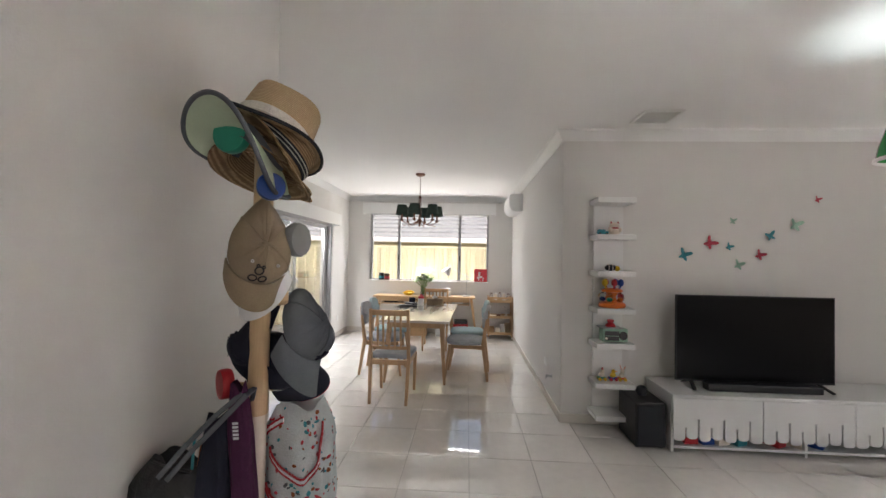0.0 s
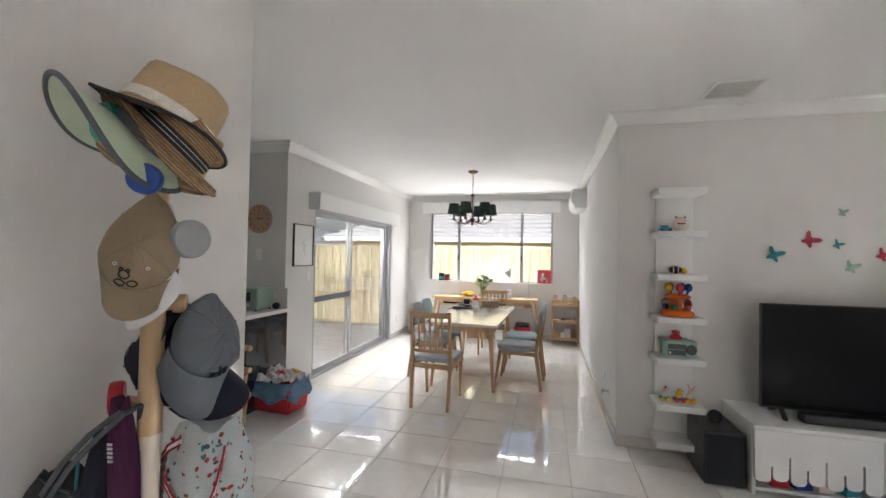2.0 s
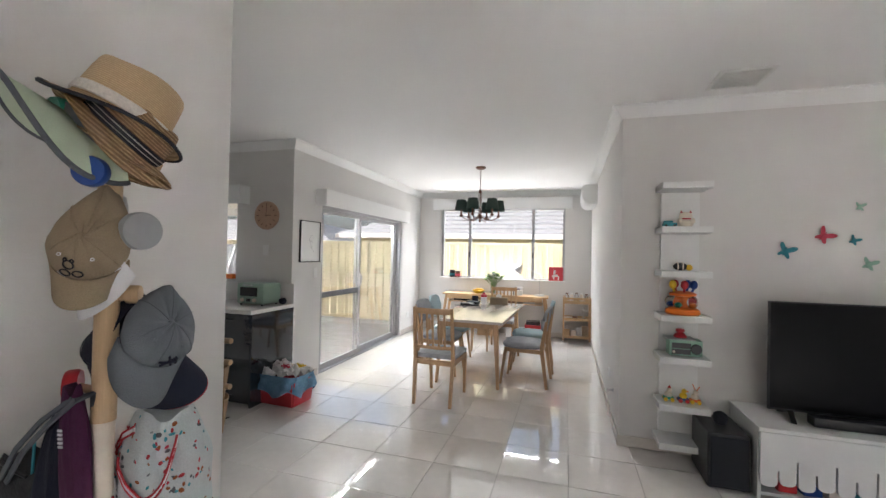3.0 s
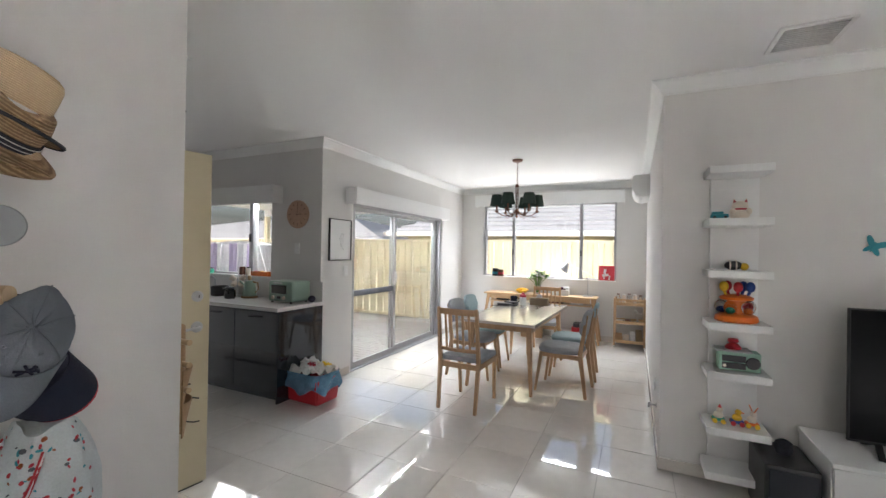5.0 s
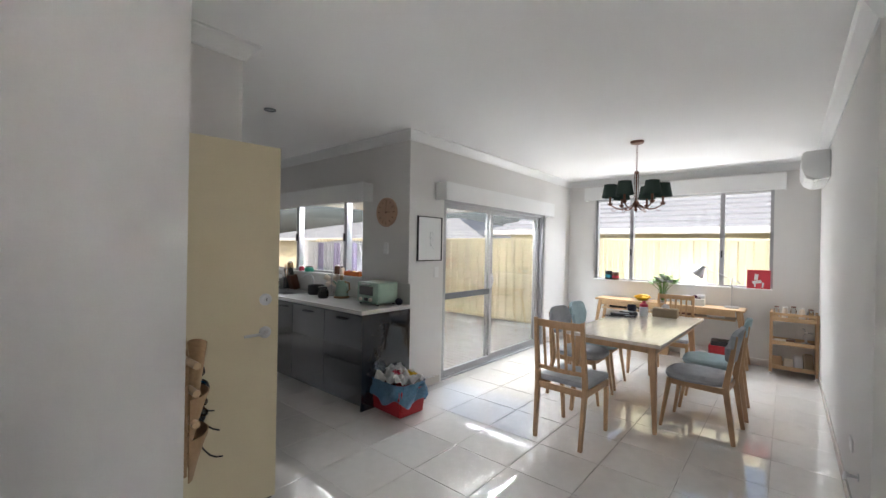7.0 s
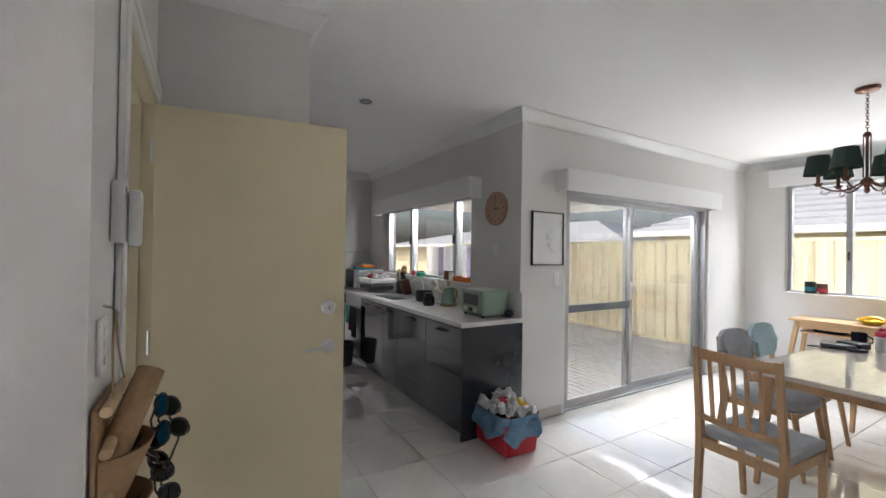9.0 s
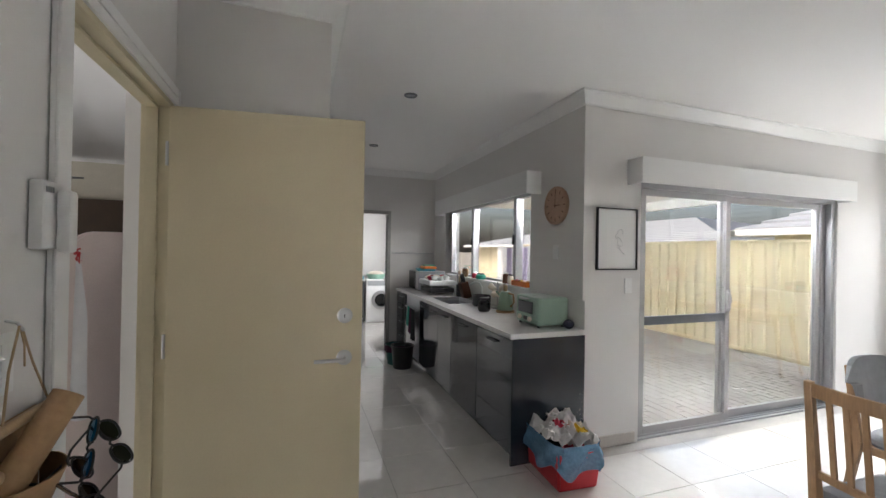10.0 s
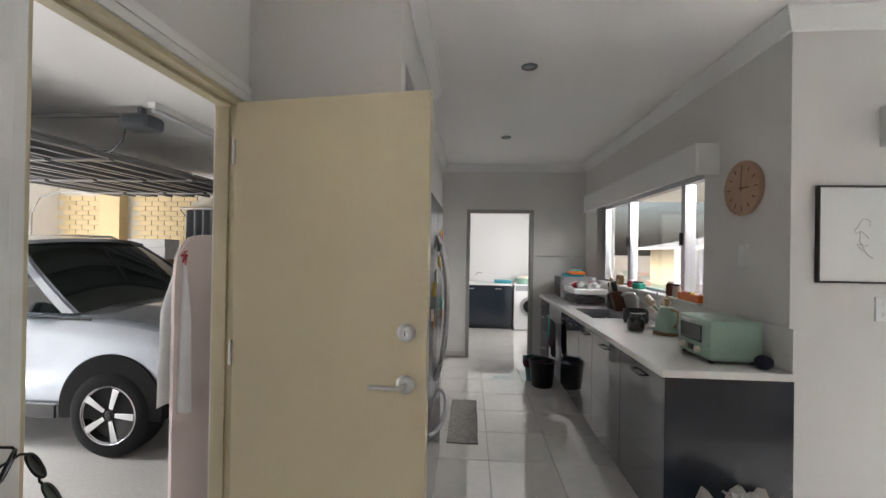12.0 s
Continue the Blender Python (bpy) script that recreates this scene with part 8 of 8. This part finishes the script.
garage_door()
o = thing("door_opener", "grey garage door opener hung from the ceiling rail", "door opener", pose(-3.05, 1.3, 0))
bm = B()
box(bm, -0.10, 0.10, -0.14, 0.14, 2.46, 2.585, 0.045)
part("housing", bm, M_GREYT, o)
bm = B()
box(bm, -0.025, 0.025, -4.3, 0.02, 2.585, 2.612, 0.003)
part("rail", bm, M_DARKMETAL, o)
bm = B()
box(bm, -0.03, 0.03, -0.02, 0.02, 2.613, H - 0.001, 0.003)
part("hanger", bm, M_DARKMETAL, o)
bm = B()
sweep(bm, [(0.05, -0.1, 2.47), (0.06, -0.12, 2.36), (0.02, -0.25, 2.28), (-0.05, -0.4, 2.29)], 0.006, 6)
part("pull_cord", bm, M_BLACK, o)
tl = thing("batten_light", "long white fluorescent batten on the garage ceiling", "batten light", pose(-3.51, 1.50, H, 0, 0, 0))
bm = B()
box(bm, -0.6, 0.6, -0.035, 0.035, -0.05, -0.001, 0.004)
part("batten", bm, M_WHITE, tl)
bm = B()
rod(bm, (-0.58, 0, -0.068), (0.58, 0, -0.068), 0.017, seg=14)
part("tube", bm, M_WHITEC, tl)
# pink covered ironing board by the door, with a white cloth
ib = thing("ironing_board", "ironing board with a pale pink cover leaning upright", "ironing board", pose(-1.755, 2.87, -0.1, 0, 0, 150))
bm = B()
n = 40
out = []
for i in range(n):
    a = i * math.tau / n
    ex = lambda q: math.copysign(abs(q) ** 0.45, q)
    out.append((0.225 * ex(math.cos(a)), 0.815 + 0.815 * math.copysign(abs(math.sin(a)) ** 0.18, math.sin(a))))
f0 = [bm.verts.new((x, 0.0, z)) for x, z in out]
f1 = [bm.verts.new((x, 0.03, z)) for x, z in out]
bm.faces.new(f0)
bm.faces.new(f1[::-1])
for i in range(n):
    bm.faces.new((f0[i], f0[(i + 1) % n], f1[(i + 1) % n], f1[i]))
bmesh.ops.bevel(bm, geom=[e for e in bm.edges if abs(e.verts[0].co.y - e.verts[1].co.y) < 1e-4], offset=0.01, segments=2, affect="EDGES")
part("cover", bm, M_PINK, ib)
bm = B()
sweep(bm, [(-0.1, 0.06, 0.05), (-0.1, 0.065, 1.2)], 0.011, 8)
sweep(bm, [(0.1, 0.06, 0.05), (0.1, 0.065, 1.2)], 0.011, 8)
part("folded_legs", bm, M_DARKMETAL, ib)
bm = B()
sheet(bm, lambda u, v: (-1.59 + 0.016 * math.sin(u * 9 + v) * (0.3 + v), 2.785 + 0.15 * (u - 0.75) * (0.3 + 0.7 * min(1, v * 3)), 1.40 - 0.70 * v + 0.02 * math.sin(5 * u)), 20, 14, 0.003)
solo("white_cloth", bm, M_WHITEC, "white cloth hanging from the ironing board", "cloth")
bm = B()
for k in range(5):
    a = k * 1.25
    sweep(bm, [(0, 0, 0), (0.02 * math.cos(a), -0.01, 0.02 * math.sin(a)), (0.03 * math.cos(a + 0.5), 0.0, 0.03 * math.sin(a + 0.5) - 0.008)], 0.005, 6)
sweep(bm, [(0, 0, 0), (0.005, 0, -0.04), (0.0, 0, -0.07)], 0.003, 6)
solo("red_ribbon", bm, M_RED, "red ribbon tied on the ironing board", "ribbon", pose(-1.60, 2.785, 1.425))
# far side: curtain, brown board, cartons
bm = B()
sheet(bm, lambda u, v: (-6.42 + 0.05 * math.sin(u * 32), -0.75 + 0.75 * u, 2.1 - 1.6 * v), 60, 6, 0.003)
solo("curtain", bm, M_CURTAIN, "grey curtain hanging along the garage wall", "curtain")
bm = B()
box(bm, -6.56, -6.5, -0.75, 2.6, -0.1, 2.12, 0.004)
solo("wall_board", bm, M_DKWOOD, "dark brown board lining the garage wall", "panel")
bm = B()
rod(bm, (-6.40, -0.85, 2.13), (-6.40, 0.2, 2.13), 0.012)
bar(bm, (-6.6, -0.85, 2.13), (-6.35, -0.85, 2.13), 0.02, 0.03)
bar(bm, (-6.6, -0.85, 1.95), (-6.40, -0.85, 2.11), 0.015, 0.02)
solo("curtain_rail", bm, M_DARKMETAL, "dark steel bracket rail for the curtain", "rail")
bm = B()
box(bm, -6.6, -6.42, -2.35, -1.98, -0.1, 2.4)
struct("brick_pier", bm, M_BRICK, "cream brick pier on the garage wall", "pier")
for q, (x, y, z, a, b, h, mm, lb) in enumerate(((-5.9, -0.75, -0.1, 0.3, 0.3, 0.5, M_KRAFT, "brown carton stacked in the garage"), (-5.9, -0.72, 0.4005, 0.28, 0.28, 0.45, M_KRAFT, "brown carton on another carton"), (-5.88, -0.75, 0.851, 0.27, 0.26, 0.42, M_KRAFT, "upper brown carton in the stack"), (-5.86, -0.85, 1.2715, 0.22, 0.3, 0.18, M_WHITE, "white carton on the stack"), (-5.84, -0.85, 1.452, 0.2, 0.27, 0.13, M_WHITE, "white lidded carton on top of the stack"))):
    t = thing("carton", lb, "carton", pose(x, y, z, 0, 0, 4 * q - 7), "cartons in the garage")
    bm = B()
    box(bm, -a, a, -b, b, 0, h, 0.006)
    part("box", bm, mm, t)
    bm = B()
    box(bm, -0.025, 0.025, -b - 0.001, b + 0.001, h * 0.6, h + 0.001)
    part("tape", bm, M_CREAM, t)
bm = B()
ball(bm, (0, 0, 0.12), 0.12, 1, 1.3, 1, 16)
for v in bm.verts:
    v.co += Vector((1, 1, 0)) * 0.02 * noise.noise(v.co * 20)
solo("rubbish_bag", bm, M_BLACK, "black plastic bag on the cartons", "bag", pose(-5.85, -1.3, 1.2))
t = thing("shelf_stand", "low dark stand holding a bag in the garage", "stand", pose(-5.85, -1.3, -0.1))
bm = B()
box(bm, -0.2, 0.2, -0.2, 0.2, 1.27, 1.3, 0.004)
part("top", bm, M_DKWOOD, t)
for sx in (-0.17, 0.17):
    for sy in (-0.17, 0.17):
        bm = B()
        box(bm, sx - 0.02, sx + 0.02, sy - 0.02, sy + 0.02, 0, 1.269)
        part("leg", bm, M_DKWOOD, t)

# clothes drying on the patio
ln = thing("clothes_airer", "white clothes airer on the patio", "clothes airer", pose(-5.1, 7.4, -0.07))
bm = B()
for sx in (-0.6, 0.6):
    sweep(bm, [(sx, -0.3, 0), (sx, 0.25, 1.6)], 0.012, 8)
    sweep(bm, [(sx, 0.3, 0), (sx, -0.25, 1.6)], 0.012, 8)
for y in (-0.25, 0.0, 0.25):
    sweep(bm, [(-0.6, y, 1.6), (0.6, y, 1.6)], 0.008, 6)
for sx in (-0.6, 0.6):
    sweep(bm, [(sx, -0.25, 1.6), (sx, 0.25, 1.6)], 0.01, 6)
part("frame", bm, M_WHITE, ln)
M_LILAC = mat("lilac_cloth", (0.45, 0.38, 0.58), 0.9, var=0.15, fine=200)
for q in range(5):
    bm = B()
    x = -0.5 + 0.24 * q
    sheet(bm, lambda u, v: (x - 5.1 + 0.2 * (u - 0.5), 7.14 + 0.02 * math.sin(u * 11 + q), 1.54 - (0.7 + 0.1 * (q % 2)) * v), 14, 8, 0.003)
    solo("drying_towel", bm, M_LILAC if q % 2 == 0 else M_WHITEC, "lilac towel drying on the airer" if q % 2 == 0 else "white towel drying on the airer", "towel", None, "towels on the airer")

M_SHEET = mat("thin_white_cotton", (0.80, 0.80, 0.82), 0.9, var=0.05, scale=3, fine=240, bump=0.15)
sl = thing("drying_sheet", "white bed sheet hung on a line across the patio", "sheet")
bm = B()
sheet(bm, lambda u, v: (-7.6 + 3.3 * u, 7.9 + 0.05 * math.sin(u * 46) * (0.3 + 0.7 * v) + 0.03 * math.sin(u * 17 + 1), 1.62 - 0.05 * math.sin(u * math.pi) - 1.15 * v - 0.03 * math.sin(u * 9)), 120, 10, 0.003)
part("cloth", bm, M_SHEET, sl)
bm = B()
sweep(bm, [(-7.8 + 3.8 * i / 12, 7.9, 1.66 - 0.05 * math.sin(i / 12 * math.pi)) for i in range(13)], 0.003, 5)
part("line", bm, M_WHITE, sl)

# ---- pieces: floor tiles, pavers, bricks ----


def piece_mesh(name, w, d, h, bev, material):
    bm = B()
    t = bev
    lo = [bm.verts.new((x, y, -h)) for x, y in ((-w / 2, -d / 2), (w / 2, -d / 2), (w / 2, d / 2), (-w / 2, d / 2))]
    md = [bm.verts.new((x, y, -t)) for x, y in ((-w / 2, -d / 2), (w / 2, -d / 2), (w / 2, d / 2), (-w / 2, d / 2))]
    hi = [bm.verts.new((x, y, 0)) for x, y in ((-w / 2 + t, -d / 2 + t), (w / 2 - t, -d / 2 + t), (w / 2 - t, d / 2 - t), (-w / 2 + t, d / 2 - t))]
    for a, b in ((lo, md), (md, hi)):
        for i in range(4):
            bm.faces.new((a[i], a[(i + 1) % 4], b[(i + 1) % 4], b[i]))
    bm.faces.new(hi)
    return mesh_of(name, bm, material, False)


TP, TG = 0.455, 0.003
tile_me = piece_mesh("tile", TP - TG, TP - TG, 0.008, 0.0012, M_TILE)
rest = B()


def joined(bm, x, y, z, w, d, t, h=0.006):
    vs = [bm.verts.new((x + a * w / 2, y + b * d / 2, z)) for a, b in ((-1, -1), (1, -1), (1, 1), (-1, 1))]
    vb = [bm.verts.new((x + a * w / 2, y + b * d / 2, z - h)) for a, b in ((-1, -1), (1, -1), (1, 1), (-1, 1))]
    bm.faces.new(vs)
    for i in range(4):
        bm.faces.new((vb[i], vb[(i + 1) % 4], vs[(i + 1) % 4], vs[i]))


rnd = random.Random(2)
for i in range(-18, 13):
    for j in range(-16, 12):
        x, y = -0.35 + (i + 0.5) * TP, 4.745 + (j + 0.5) * TP
        inside = (x > HX + 0.0 and y > -2.0 or y > 3.2) and -8.05 < x < 5.15 and y < BY + 0.2
        inside = inside and not (x < WX - 0.2 and y > KY + 0.25) and not (x > RX + 0.2 and y > TY + 0.2)
        if not inside:
            continue
        x0, x1, y0, y1 = x - (TP - TG) / 2, x + (TP - TG) / 2, y - (TP - TG) / 2, y + (TP - TG) / 2
        x0 = max(x0, HX) if y < 3.1 else x0
        if y > KY:
            x0 = max(x0, WX)
        if y > TY:
            x1 = min(x1, RX)
        if x < WX:
            y1 = min(y1, KY)
        y1 = min(y1, BY)
        if x > RX:
            y1 = min(y1, TY)
        if x < HX:
            y0 = max(y0, GY - 0.1)
        full = x1 - x0 > TP - TG - 1e-4 and y1 - y0 > TP - TG - 1e-4
        if full and -5.3 < x < 2.6 and 3.1 < y < 9.4:
            o = new("tile", tile_me)
            o.parent = floor
            o.location = (x, y, rnd.uniform(-0.0002, 0.0002))
        elif x1 - x0 > 0.02 and y1 - y0 > 0.02:
            joined(rest, (x0 + x1) / 2, (y0 + y1) / 2, 0.0, x1 - x0, y1 - y0, 0)
tagged(part("edge_tiles", rest, M_TILE, floor, "outlying and cut floor tiles"), kind="stuff")

# brick pavers on the patio
pv = piece_mesh("paver", 0.222, 0.107, 0.03, 0.004, M_PAVER)
rest = B()
count = 0
for j in range(0, 50):
    edge = -8.0 + (24.5 if j % 2 else 25) * 0.228 + 0.117
    if KY + 0.30 + j * 0.112 < BY + 0.3:
        joined(rest, (edge - 2.066) / 2, KY + 0.30 + j * 0.112, -0.0605, -2.066 - edge, 0.107, 0, 0.014)
    for i in range(0, 30):
        x = -8.0 + (i + (0.5 if j % 2 else 0)) * 0.228
        y = KY + 0.30 + j * 0.112
        if x > WX - 0.35 and y < BY + 0.3 or y > 10.44 or x > 3:
            continue
        if -3.9 < x and 6.4 < y < 9.9 and count < 300:
            o = new("paver", pv)
            o.parent = patio
            o.location = (x, y, -0.060 + rnd.uniform(-0.002, 0.001))
            count += 1
        else:
            joined(rest, x, y, -0.061 + rnd.uniform(-0.002, 0.001), 0.222, 0.107, 0, 0.014)
tagged(part("outlying_pavers", rest, M_PAVER, patio, "grey brick pavers further out"), kind="stuff")

# face bricks of the garage wall
gw = bpy.data.objects["wall_garage_brick"]
bk_me = piece_mesh("brick", 0.23, 0.076, 0.02, 0.003, M_BRICK)
for j in range(13):
    for i in range(13):
        y = -3.2 + (i + (0.5 if j % 2 else 0)) * 0.24
        z = 1.28 + j * 0.086
        if y > -0.75 or -2.48 < y < -1.85:
            continue
        o = new("brick", bk_me)
        o.parent = gw
        o.matrix_world = Matrix(((0, 0, 1, -6.588), (1, 0, 0, y), (0, 1, 0, z), (0, 0, 0, 1)))
